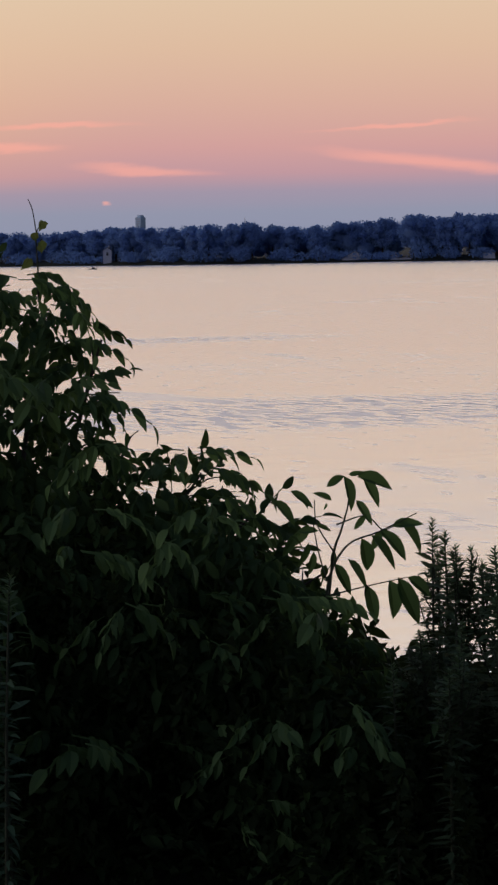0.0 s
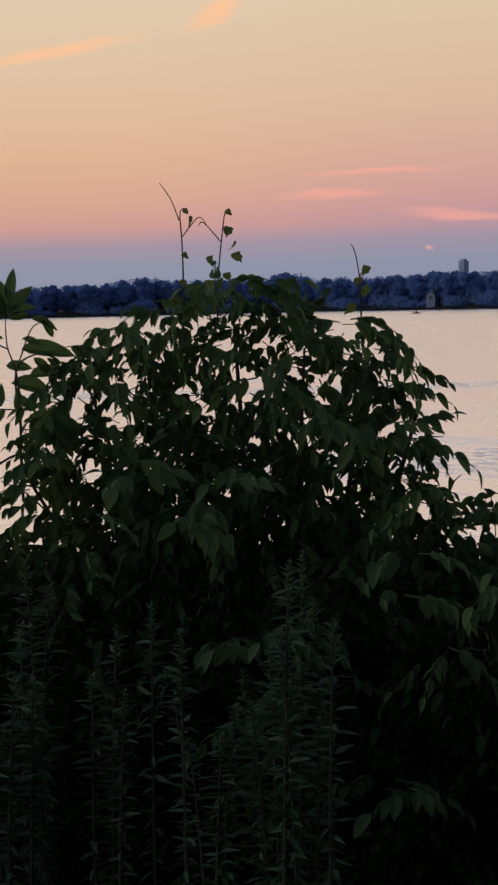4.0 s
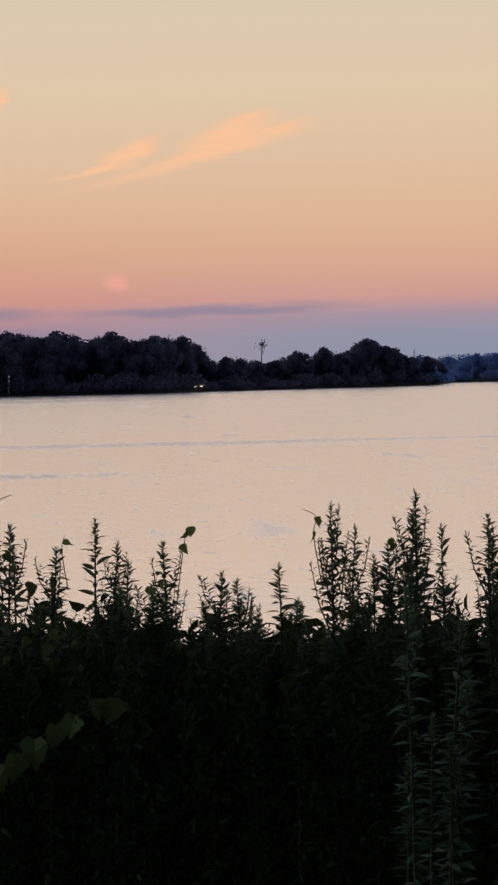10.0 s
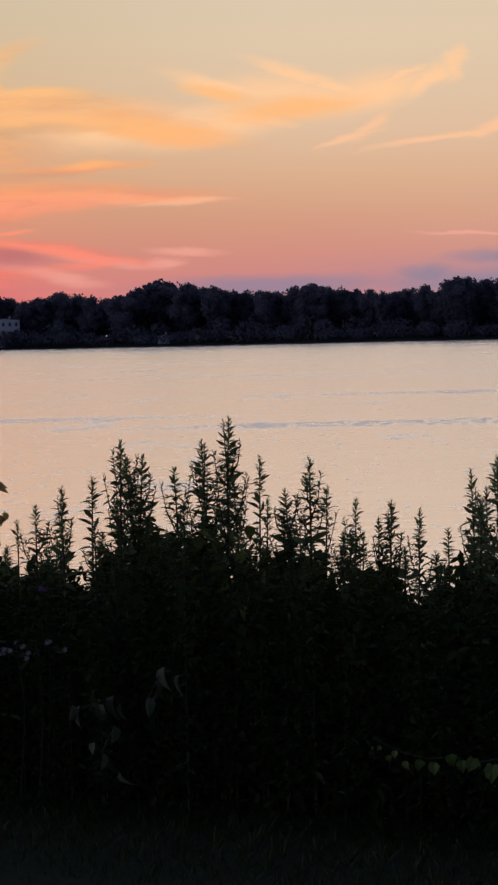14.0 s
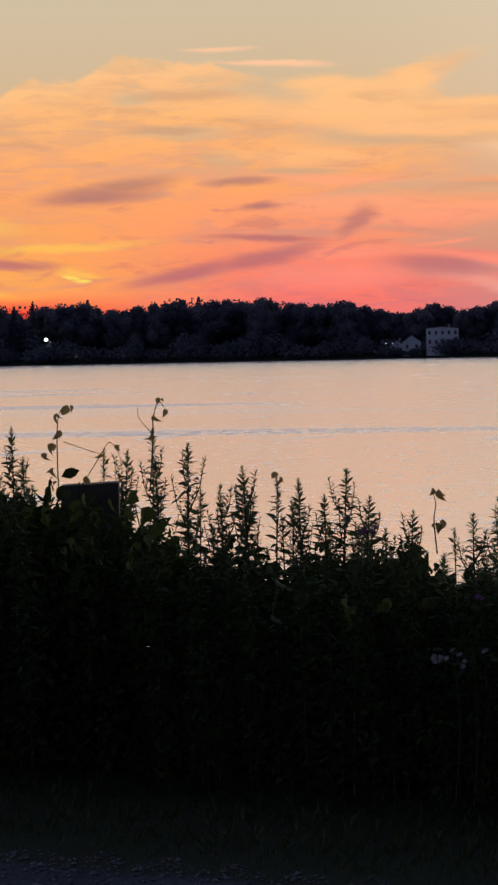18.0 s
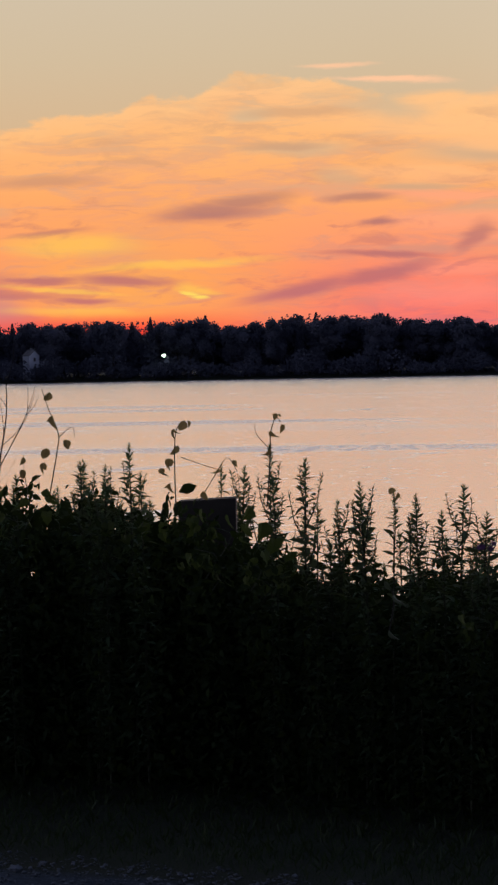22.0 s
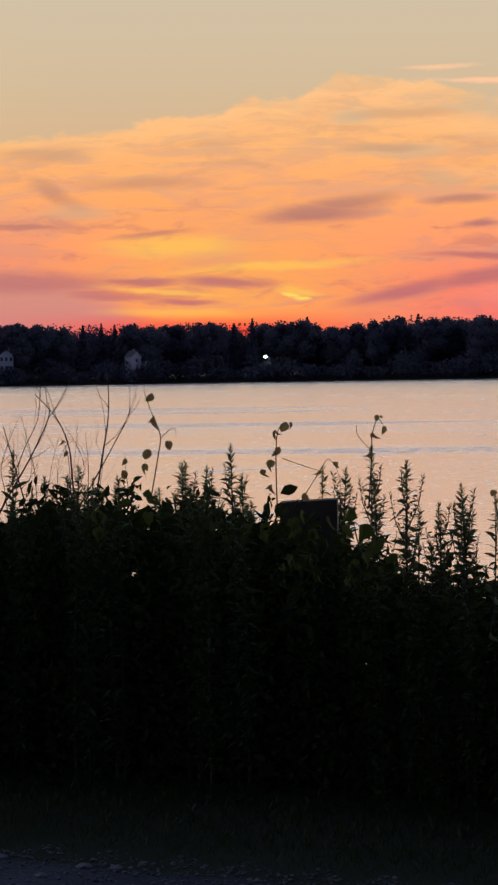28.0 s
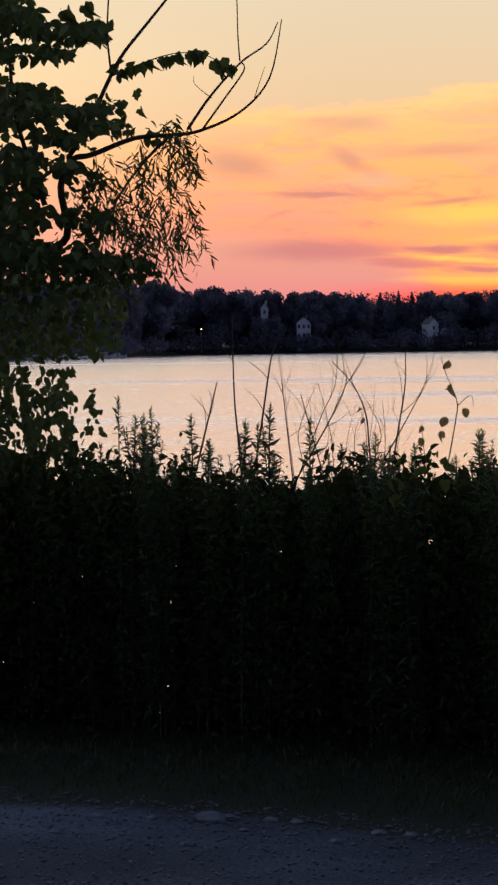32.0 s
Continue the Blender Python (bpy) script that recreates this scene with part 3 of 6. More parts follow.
def bend(points, steps=5):
    """A smooth line through points."""
    points = [Vector(p) for p in points]
    out = []
    for k in range(len(points) - 1):
        p0, p1, p2, p3 = points[max(k - 1, 0)], points[k], points[k + 1], points[min(k + 2, len(points) - 1)]
        for j in range(steps):
            t = j / steps
            out.append(0.5 * (2 * p1 + (p2 - p0) * t + (2 * p0 - 5 * p1 + 4 * p2 - p3) * t * t + (3 * p1 - p0 - 3 * p2 + p3) * t ** 3))
    return out + [points[-1]]


def stem(bm, points, thick, thin, sides=6, steps=5):
    line = bend(points, steps)
    tube(bm, line, [thick + (thin - thick) * k / (len(line) - 1) for k in range(len(line))], sides)
    return line


# leaf outlines: y runs along the leaf, z is its fold and droop
def leaf_shape(wide, fold=0.12, droop=0.15, rows=4, peak=0.4):
    verts, faces = [(0, 0, 0)], []
    for k in range(1, rows):
        t = k / rows
        w = wide * (math.sin(math.pi * t ** (math.log(0.5) / math.log(peak))) ** 0.8) / 2
        z = -droop * t * t
        verts += [(-w, t, z + fold * w * 2), (0, t, z), (w, t, z + fold * w * 2)]
    verts.append((0, 1, -droop))
    last = len(verts) - 1
    faces += [(0, 2, 1), (0, 3, 2)]
    for k in range(rows - 2):
        a = 1 + 3 * k
        faces += [(a, a + 1, a + 4, a + 3), (a + 1, a + 2, a + 5, a + 4)]
    a = last - 3
    faces += [(a, a + 1, last), (a + 1, a + 2, last)]
    return np.array(verts, float), faces


def heart_shape(seed=0, fold=0.4, droop=0.4):
    """A broad lobed vine leaf, uneven, folded along its midrib and curled at the tip."""
    outline = [(0, 0.03), (-0.2, -0.03), (-0.42, 0.1), (-0.47, 0.32), (-0.38, 0.5), (-0.32, 0.64), (-0.14, 0.78), (0, 1.0),
               (0.14, 0.78), (0.32, 0.64), (0.38, 0.5), (0.47, 0.32), (0.42, 0.1), (0.2, -0.03)]
    r = random.Random(seed)
    outline = [(x * r.uniform(0.72, 1.1), y + r.uniform(-0.06, 0.06)) for x, y in outline]
    verts = [(0, 0.42, 0)] + [(x, y, fold * abs(x) - droop * y * y + r.uniform(-0.04, 0.04)) for x, y in outline]
    faces = [(0, 1 + (k + 1) % 14, 1 + k) for k in range(14)]
    return np.array(verts, float), faces


def turns(axis, up):
    """Rotations whose y is axis and whose z leans to up, for rows of vectors."""
    axis = axis / np.linalg.norm(axis, axis=1, keepdims=True)
    side = np.cross(axis, up)
    side /= np.linalg.norm(side, axis=1, keepdims=True) + 1e-9
    return np.stack([side, axis, np.cross(side, axis)], -1)


def batch(name, shape, places, axis, up, sizes, mat, parent=None, label="", widths=None):
    """Many copies of one leaf in one mesh."""
    verts, faces = shape
    rot = turns(np.asarray(axis, float), np.asarray(up, float))
    sizes = np.asarray(sizes, float)
    local = verts[None] * (sizes[:, None, :] if sizes.ndim == 2 else sizes[:, None, None])
    if widths is not None:
        local[:, :, 0] *= np.asarray(widths)[:, None]
    all_v = np.einsum("nij,nkj->nki", rot, local) + np.asarray(places, float)[:, None]
    count = len(verts)
    loops = np.concatenate([np.array(f) for f in faces])
    sizes_f = np.array([len(f) for f in faces])
    total = len(all_v)
    mesh = bpy.data.meshes.new(name)
    mesh.vertices.add(total * count)
    mesh.vertices.foreach_set("co", all_v.ravel())
    idx = (loops[None] + count * np.arange(total)[:, None]).ravel()
    mesh.loops.add(len(idx))
    mesh.loops.foreach_set("vertex_index", idx.astype(np.int32))
    poly = np.tile(sizes_f, total)
    mesh.polygons.add(len(poly))
    mesh.polygons.foreach_set("loop_start", np.r_[0, np.cumsum(poly)[:-1]].astype(np.int32))
    mesh.update(calc_edges=True)
    return link_mesh(name, mesh, mat, parent, label)


def shape_mesh(name, shape, mat):
    mesh = bpy.data.meshes.new(name)
    mesh.from_pydata([tuple(v) for v in shape[0]], [], shape[1])
    mesh.materials.append(mat)
    return mesh


LEAFLET = leaf_shape(0.42, 0.22, 0.35, 6, 0.42)
NARROW = leaf_shape(0.16, 0.2, -0.2, 4, 0.4)
WEED = leaf_shape(0.26, 0.2, 0.3, 4, 0.4)
SMALL = leaf_shape(0.55, 0.2, 0.2, 3, 0.45)
BROAD = leaf_shape(0.62, 0.15, 0.2, 4, 0.42)
CLUMP = (np.array([(-0.5, -0.3, 0), (0.1, -0.5, 0.1), (0.5, -0.1, 0), (0.3, 0.5, -0.1), (-0.35, 0.4, 0.1)], float), [(0, 1, 2, 3, 4)])


def core_shape():
    """A lumpy solid that fills the inside of a crown."""
    bm = bmesh.new()
    bmesh.ops.create_icosphere(bm, subdivisions=2, radius=1.0)
    r = random.Random(3)
    verts = [tuple(v.co * r.uniform(0.8, 1.12)) for v in bm.verts]
    faces = [tuple(v.index for v in f.verts) for f in bm.faces]
    bm.free()
    return np.array(verts), faces


CORE = core_shape()


# ---- ground: one sheet from the lane, under the river and up the far bank to the horizon ----
def shore(az):
    """How far off the far waterline lies along a bearing."""
    if az <= 9.5:
        return float(np.interp(az, [-40, -27, -24, -18, -10, -2, 4, 9.5], [700, 800, 925, 930, 905, 850, 840, 985]))
    return float(np.interp(az, [9.5, 18, 22, 40], [1166, 1150, 1030, 1000]))


def build_ground():
    bearings = [float(a) for a in np.arange(-180, -34, 4)] + [float(a) for a in np.arange(-34, 34, 0.35)] + [float(a) for a in np.arange(34, 180, 4)]
    bm = bmesh.new()
    rings = []
    for az in bearings:
        inside = abs(az) < 34
        f = front(az) if inside else front(math.copysign(34, az))
        s = shore(az) if inside else shore(math.copysign(34, az))
        rows = [(1.0, 0.0), (4.0, 0.0), (f - 2.0, 0.0), (f - 1.0, 0.0), (f - 0.6, 0.02), (f - 0.3, 0.03), (f + 0.3, 0.05), (f + 1.4, 0.0), (f + 3.0, -0.6),
                (f + 9.0, -3.2), (60.0, -6.0), (s - 40, -6.0), (s - 1.5, -3.05), (s + 1.0, -2.5), (s + 8.0, -1.9), (s + 60, -0.5), (2200.0, 1.0), (4800.0, 2.0)]
        rings.append([bm.verts.new(spot(az, d, z)) for d, z in rows])
    mid = bm.verts.new((0, 0, 0))
    for a, b in zip(rings, rings[1:] + rings[:1]):
        bm.faces.new((mid, b[0], a[0]))
        for k in range(len(a) - 1):
            bm.faces.new((a[k], b[k], b[k + 1], a[k + 1]))
    tagged(part("ground", bm, GROUND, smooth=True), "gravel lane with a grass verge falling to the river", "ground", kind="structure")


def build_water():
    bm = bmesh.new()
    ring = []
    for d in (16.0, 60.0, 200.0, 500.0, 1000.0, 2000.0):
        ring.append([bm.verts.new(spot(az, d, WATER_Z)) for az in range(-60, 61, 4)])
    for a, b in zip(ring, ring[1:]):
        for k in range(len(a) - 1):
            bm.faces.new((a[k], a[k + 1], b[k + 1], b[k]))
    tagged(part("water", bm, WATER), "calm river reflecting the pale dusk sky", "water", kind="structure")


build_ground()
build_water()


# ---- far woods ----
def tree_model(name, seed, conifer=False, mat=FAR_LEAF_HAZED, label=""):
    """A tree one metre tall: trunk, limbs and a ragged crown of leaf clumps."""
    r = np.random.default_rng(seed)
    top = thing(name, (0, 0, 0), label, "tree")
    bm = bmesh.new()
    tube(bm, [(0, 0, -0.05), (0.01, 0, 0.3), (0, 0.01, 0.6), (0.01, 0, 0.9)], [0.028, 0.02, 0.012, 0.004], 6)
    for _ in range(6):
        a, h = r.uniform(0, 6.28), r.uniform(0.3, 0.6)
        tube(bm, [(0, 0, h), (0.12 * math.cos(a), 0.12 * math.sin(a), h + 0.1), (0.2 * math.cos(a), 0.2 * math.sin(a), h + 0.22)], [0.01, 0.006, 0.002], 4)
    part("trunk", bm, BARK, top)
    if conifer:
        n = 1100
        h = 0.12 + 0.88 * r.random(n) ** 0.8
        tier = 0.8 + 0.2 * np.sin(h * 55) * (h < 0.8)
        rad = 0.2 * (1.02 - h) ** 0.9 * tier * np.sqrt(r.random(n)) + 0.004
        ang = r.uniform(0, 6.28, n)
        pos = np.stack([rad * np.cos(ang), rad * np.sin(ang), h], 1)
        size = 0.01 + 0.06 * (1 - h) ** 0.8
    else:
        pos, size = [], []
        lobes = [(r.uniform(-0.2, 0.2), r.uniform(-0.2, 0.2), r.uniform(0.3, 0.82), r.uniform(0.1, 0.19)) for _ in range(16)] + [(0, 0, 0.86, 0.13), (0, 0, 0.55, 0.26)]
        for lx, ly, lz, lr in lobes:
            d = r.normal(size=(190, 3))
            d /= np.linalg.norm(d, axis=1, keepdims=True)
            rr = lr * (0.7 + 0.3 * r.random((190, 1)))
            pos.append(np.array([lx, ly, lz]) + d * rr * [1, 1, 0.85])
            size.append(np.full(190, 0.032) * r.uniform(0.5, 1.4, 190))
        pos, size = np.concatenate(pos), np.concatenate(size)
        pos[:, 2] = np.minimum(pos[:, 2], 0.96 + 0.05 * r.random(len(pos)))
        pos[:, 2] = np.maximum(pos[:, 2], 0.08)
    if conifer:
        cores = [(0, 0, 0.12 + 0.1 * k, 0.14 * (1 - 0.14 * k), 0.09) for k in range(7)]
    else:
        cores = [(lx, ly, lz, lr * 0.66, lr * 0.6) for lx, ly, lz, lr in lobes]
    cores = np.array(cores)
    batch("inner_crown", CORE, cores[:, :3], r.normal(size=(len(cores), 3)) * [1, 1, 0.05], np.tile([0, 0, 1.0], (len(cores), 1)), np.stack([cores[:, 3], cores[:, 3], cores[:, 4]], 1), mat, top)
    out = pos - [0, 0, 0.45]
    out /= np.linalg.norm(out, axis=1, keepdims=True) + 1e-6
    batch("crown", CLUMP, pos, r.normal(size=pos.shape), out * 0.15 + r.normal(size=pos.shape), size, mat, top)
    return top


# canopy height along the far bank: bearing and height, in thousandths of a degree-like units of the long lens
RIDGE_LEFT = [(-32, 150), (-25.2, 148), (-24.4, 140), (-24.1, 118), (-23.3, 126), (-21.5, 114), (-19.4, 110), (-17.9, 111), (-16.1, 114), (-15.6, 100),
              (-14.4, 117), (-12.9, 116), (-12.3, 105), (-11.4, 108), (-10.3, 84), (-9.7, 101), (-9.2, 88), (-8.5, 104), (-7.5, 94), (-6.7, 123), (-5.7, 109),
              (-4.7, 97), (-3.9, 109), (-2.4, 90), (-1.8, 102), (-1.5, 92), (-1.2, 116)]
RIDGE_ISLE = [(-0.3, 112), (0.6, 131), (1.7, 115), (2.1, 106), (2.4, 118), (2.8, 98), (3.4, 115), (3.8, 97), (4.2, 106), (4.7, 104), (4.95, 88), (5.2, 54),
              (5.5, 64), (6.3, 50), (6.8, 70), (7.0, 53), (7.3, 76), (7.6, 62), (8.1, 89), (8.45, 74), (8.8, 57), (9.2, 54), (9.5, 38)]
RIDGE_FAR = [(9.5, 54), (11.6, 54), (12.3, 51), (13.6, 60), (14.2, 60), (15.3, 70), (16.7, 62), (17.9, 73), (18.6, 62), (19.8, 63), (20.6, 70), (22.4, 74),
             (23.1, 77), (23.9, 66), (24.8, 74), (25.6, 80), (26.3, 86), (26.7, 77), (27.0, 88), (27.7, 84), (33, 84)]
RIDGE = RIDGE_LEFT + RIDGE_ISLE


def ridge(az):
    rows = RIDGE if az <= 9.5 else RIDGE_FAR
    return float(np.interp(az, [a for a, _ in rows], [h for _, h in rows]))


def canopy_top(az, d):
    """Height of the tree tops above the sea of the plan for a tree that stands d metres off."""
    low = (WATER_Z - EYE) / shore(az)
    return EYE + d * (low + ridge(az) * PX)


def bank_z(az, d):
    off = d - shore(az)
    return float(np.interp(off, [0, 1, 8, 60], [-2.8, -2.5, -1.9, -0.5]))


# where houses stand on the bank, with no tree before them: bearing and half width
CLEAR = [(25.1, 0.4), (25.82, 0.25), (27.56, 0.25), (20.54, 0.15), (-9.6, 0.3), (-10.3, 0.25), (-19.2, 0.16), (-21.65, 0.1), (-22.37, 0.05), (-25.6, 0.7),
         (-16.88, 0.15), (-16.0, 0.12), (-6.64, 0.2), (4.98, 0.12), (1.5, 0.1), (-7.69, 0.08), (-23.54, 0.08)]


# brush before the houses: bearing, half width and how high it stands in degrees
BRUSH = [(-19.2, 0.4, 0.04), (-21.65, 0.28, 0.02), (-22.37, 0.22, 0.4), (-9.58, 0.42, 0.07), (-10.3, 0.35, -0.13), (-16.83, 0.2, 0.04)]


def open_bank(az):
    return any(abs(az - a) < half for a, half in CLEAR)


def build_far_trees():
    label = "dark broadleaf tree on the far river bank"
    models = [tree_model("tree", 20 + k, False, FAR_LEAF_HAZED, label) for k in range(5)]
    spiky = [tree_model("tree", 40 + k, True, FAR_LEAF_HAZED, "dark spire-topped conifer on the far river bank") for k in range(2)]
    pale = [tree_model("tree", 60 + k, False, FAR_LEAF_HAZED_PALE, "hazy blue tree on the distant shore") for k in range(3)]
    r = random.Random(5)
    spots = [a for a, _ in RIDGE_LEFT if a > -29] + [a for a, _ in RIDGE_ISLE]
    fill = -29.0
    while fill < 9.2:
        fill += r.uniform(0.2, 0.36)
        spots.append(fill)
    far = [a for a, _ in RIDGE_FAR if 9.6 < a < 29]
    fill = 9.7
    while fill < 29:
        fill += r.uniform(0.24, 0.42)
        far.append(fill)
    used = set()
    for az in spots + far:
        keyed = any(abs(az - a) < 1e-6 for a, _ in RIDGE_LEFT + RIDGE_ISLE + RIDGE_FAR)
        d = shore(az) + (r.uniform(22, 26) if open_bank(az) else r.uniform(7, 18)) * (0.7 if az > 8.5 and az < 9.6 else 1)
        z = bank_z(az, d)
        tall = (canopy_top(az, d) - z) * (1.0 if keyed else r.uniform(0.93, 1.01))
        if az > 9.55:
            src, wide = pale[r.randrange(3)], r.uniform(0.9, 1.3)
        elif -22.0 < az < -9.5 and r.random() < 0.2:
            src, wide = spiky[r.randrange(2)], r.uniform(1.0, 1.5)
        else:
            src, wide = models[r.randrange(5)], r.uniform(0.75, 1.15)
        m = Matrix.Translation(spot(az, d, z)) @ pose(0, 0, 0, 0, 0, r.uniform(0, 360)) @ Matrix.Diagonal((tall * wide, tall * wide, tall, 1))
        src["group"] = "trees along the far bank"
        put_copy(src, m, src.name not in used)
        used.add(src.name)


def build_woods(name, low, high, step, mat, label, seed):
    """The mass of crowns and brush behind and below the single trees."""
    r = np.random.default_rng(seed)
    pos, size, out, core = [], [], [], []
    az = low
    while az < high:
        az += step * r.uniform(0.6, 1.4)
        for back, share, count in ((r.uniform(2, 6), r.uniform(0.16, 0.45), 250), (r.uniform(22, 26), r.uniform(0.5, 0.8), 300), (r.uniform(26, 44), r.uniform(0.84, 0.95), 520), (r.uniform(26, 44), r.uniform(0.87, 0.98), 520)):
            a = az + r.uniform(-step, step)
            if a > 9.45 and low < 9:
                continue
            d = shore(a) + back
            if back < 7 and open_bank(a):
                share *= 0.75
            z = bank_z(a, d)
            top = z + (canopy_top(a, d) - z) * share
            wide = r.uniform(3.0, 5.0)
            mid = spot(a, d, z + 0.45 * (top - z))
            if count > 250:
                core.append((mid.x, mid.y, mid.z, wide * 0.8, wide * 0.8, 0.42 * (top - z)))
            p = r.normal(size=(count, 3))
            p = p / np.linalg.norm(p, axis=1, keepdims=True) * (0.5 + 0.55 * r.random((count, 1)) ** 0.7) * [wide, wide, 0.5] + [0, 0, 0.5]
            out.append((p - [0, 0, 0.4]) / [wide, wide, 0.5])
            p[:, 2] = z + np.minimum(p[:, 2], 1.0 + 0.03 * r.random(count)) * (top - z)
            pos.append(p + np.array([*spot(a, d)[:2], 0]))
            size.append(r.uniform(0.35, 0.7, count) * (0.8 if count < 250 else 1.0))
    for a0, half, el_top in (BRUSH if low < 0 else []):
        for _ in range(9):
            a = a0 + r.uniform(-half, half)
            d = shore(a) + r.uniform(0.8, 3.2)
            z = bank_z(a, d)
            top = EYE + d * math.tan(radians(el_top)) + r.uniform(-0.7, 0.5)
            wide = r.uniform(2.0, 3.2)
            p = r.normal(size=(260, 3))
            p = p / np.linalg.norm(p, axis=1, keepdims=True) * (0.5 + 0.55 * r.random((260, 1)) ** 0.7) * [wide, wide * 0.5, 0.5] + [0, 0, 0.5]
            out.append((p - [0, 0, 0.4]) / [wide, wide, 0.5])
            p[:, 2] = z + p[:, 2] * (top - z)
            pos.append(p + np.array([*spot(a, d)[:2], 0]))
            size.append(r.uniform(0.3, 0.65, 260))
    pos, size, out = np.concatenate(pos), np.concatenate(size), np.concatenate(out)
    ob = batch(name, CLUMP, pos, r.normal(size=pos.shape), out * 0.15 + r.normal(size=pos.shape), size, mat)
    tagged(ob, label, "woods", kind="stuff")
    core = np.array(core)
    part_ob = batch("inner_crowns", CORE, core[:, :3], r.normal(size=(len(core), 3)) * [1, 1, 0.0], np.tile([0, 0, 1.0], (len(core), 1)), core[:, 3:], mat, ob)
    tagged(part_ob, kind="stuff")


build_far_trees()
build_woods("far_woods", -30.0, 9.4, 0.2, FAR_LEAF_HAZED, "dark woods and brush along the far river bank", 3)
build_woods("distant_woods", 9.0, 30.0, 0.24, FAR_LEAF_HAZED_PALE, "hazy blue woods on the distant shore", 4)


# ---- the near growth: undergrowth, goldenrod, a leafy bush, vines ----
TOPS_LEFT = [(-33, -2.0), (-27.3, -2.0), (-25.5, -2.05), (-24, -2.25), (-22.6, -2.45), (-21.7, -2.6), (-20.9, -2.3), (-19.7, -2.25), (-17.5, -2.6), (-16.6, -2.7),
             (-15.4, -3.1), (-14.3, -3.7), (-13, -4.0), (-11.2, -3.9), (-10.2, -3.9), (-9.35, -4.4), (-8.3, -4.55), (-6.9, -3.6), (-5.9, -3.9), (-4.8, -4.3), (-3.5, -4.4), (-1.9, -4.9), (-0.9, -4.4)]
TOPS_RIGHT = [(0.4, -4.25), (1.6, -4.5), (3.3, -4.35), (4.4, -4.75), (6.4, -4.8), (7.7, -4.7), (9, -4.85), (11, -4.7), (12, -4.4), (19.5, -4.4), (21.5, -4.8), (23.5, -5.9),
              (24.7, -7.0), (25.7, -7.7), (26.5, -7.9), (27.6, -7.9), (33, -7.7)]
TOPS = TOPS_LEFT + TOPS_RIGHT


def growth_top(az):
    return float(np.interp(az, [a for a, _ in TOPS], [e for _, e in TOPS]))




def build_undergrowth():
    r = np.random.default_rng(11)
    n = 135000
    az = r.uniform(-33, 32, n)
    off = 1.5 * r.random(n) ** 1.2
    grid = np.linspace(-34, 34, 400)
    fr = np.interp(az, grid, [front(a) for a in grid])
    el = np.interp(az, grid, [growth_top(a) for a in grid])
    d = fr + off
    lump = 0.035 * np.sin(az * 4.1) + 0.035 * np.sin(az * 9.7 + 1.0) + 0.02 * np.sin(az * 23.0)
    top = EYE + (fr + 0.5) * np.tan(np.radians(el)) + lump - 0.25 * np.abs(off - 0.6) ** 1.5 - 0.02
    z = top * (1 - r.random(n) ** 1.15 * 0.99) + r.random(n) ** 6 * 0.07
    # ragged sprays lean out over the verge, and the lower skirt draws back
    d -= 0.16 * np.sin(az * 6.3 + z * 5) * (z / np.maximum(top, 0.2))
    a = np.radians(az)
    pos = np.stack([d * np.sin(a), d * np.cos(a), np.maximum(z, 0.02)], 1)
    axis = r.normal(size=(n, 3)) + [0, -0.4, -0.1]
    up = r.normal(size=(n, 3)) * 0.8 + [0, -0.5, 0.6]
    size = r.uniform(0.018, 0.046, n) * np.where(off > 0.7, 1.8, 1.0)
    # a close inner thicket behind
    m = 34000
    az2 = r.uniform(-33, 32, m)
    fr2 = np.interp(az2, grid, [front(a) for a in grid])
    top2 = EYE + (fr2 + 0.5) * np.tan(np.radians(np.interp(az2, grid, [growth_top(a) for a in grid])))
    d2 = fr2 + r.uniform(0.75, 1.35, m)
    a2 = np.radians(az2)
    pos = np.concatenate([pos, np.stack([d2 * np.sin(a2), d2 * np.cos(a2), (top2 - 0.14) * r.random(m) ** 1.15], 1)])
    n += m
    axis = np.concatenate([axis, r.normal(size=(m, 3))])
    up = np.concatenate([up, r.normal(size=(m, 3)) * 0.5 + [0, -1, 0.3]])
    size = np.concatenate([size, r.uniform(0.09, 0.15, m)])
    ob = batch("undergrowth", SMALL, pos, axis, up, size, HEDGE_LEAF_SHADED, widths=r.uniform(0.5, 1.1, n))
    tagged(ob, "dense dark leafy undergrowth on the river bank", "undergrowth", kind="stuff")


def stuff_part(*args):
    return tagged(batch(*args), kind="stuff")


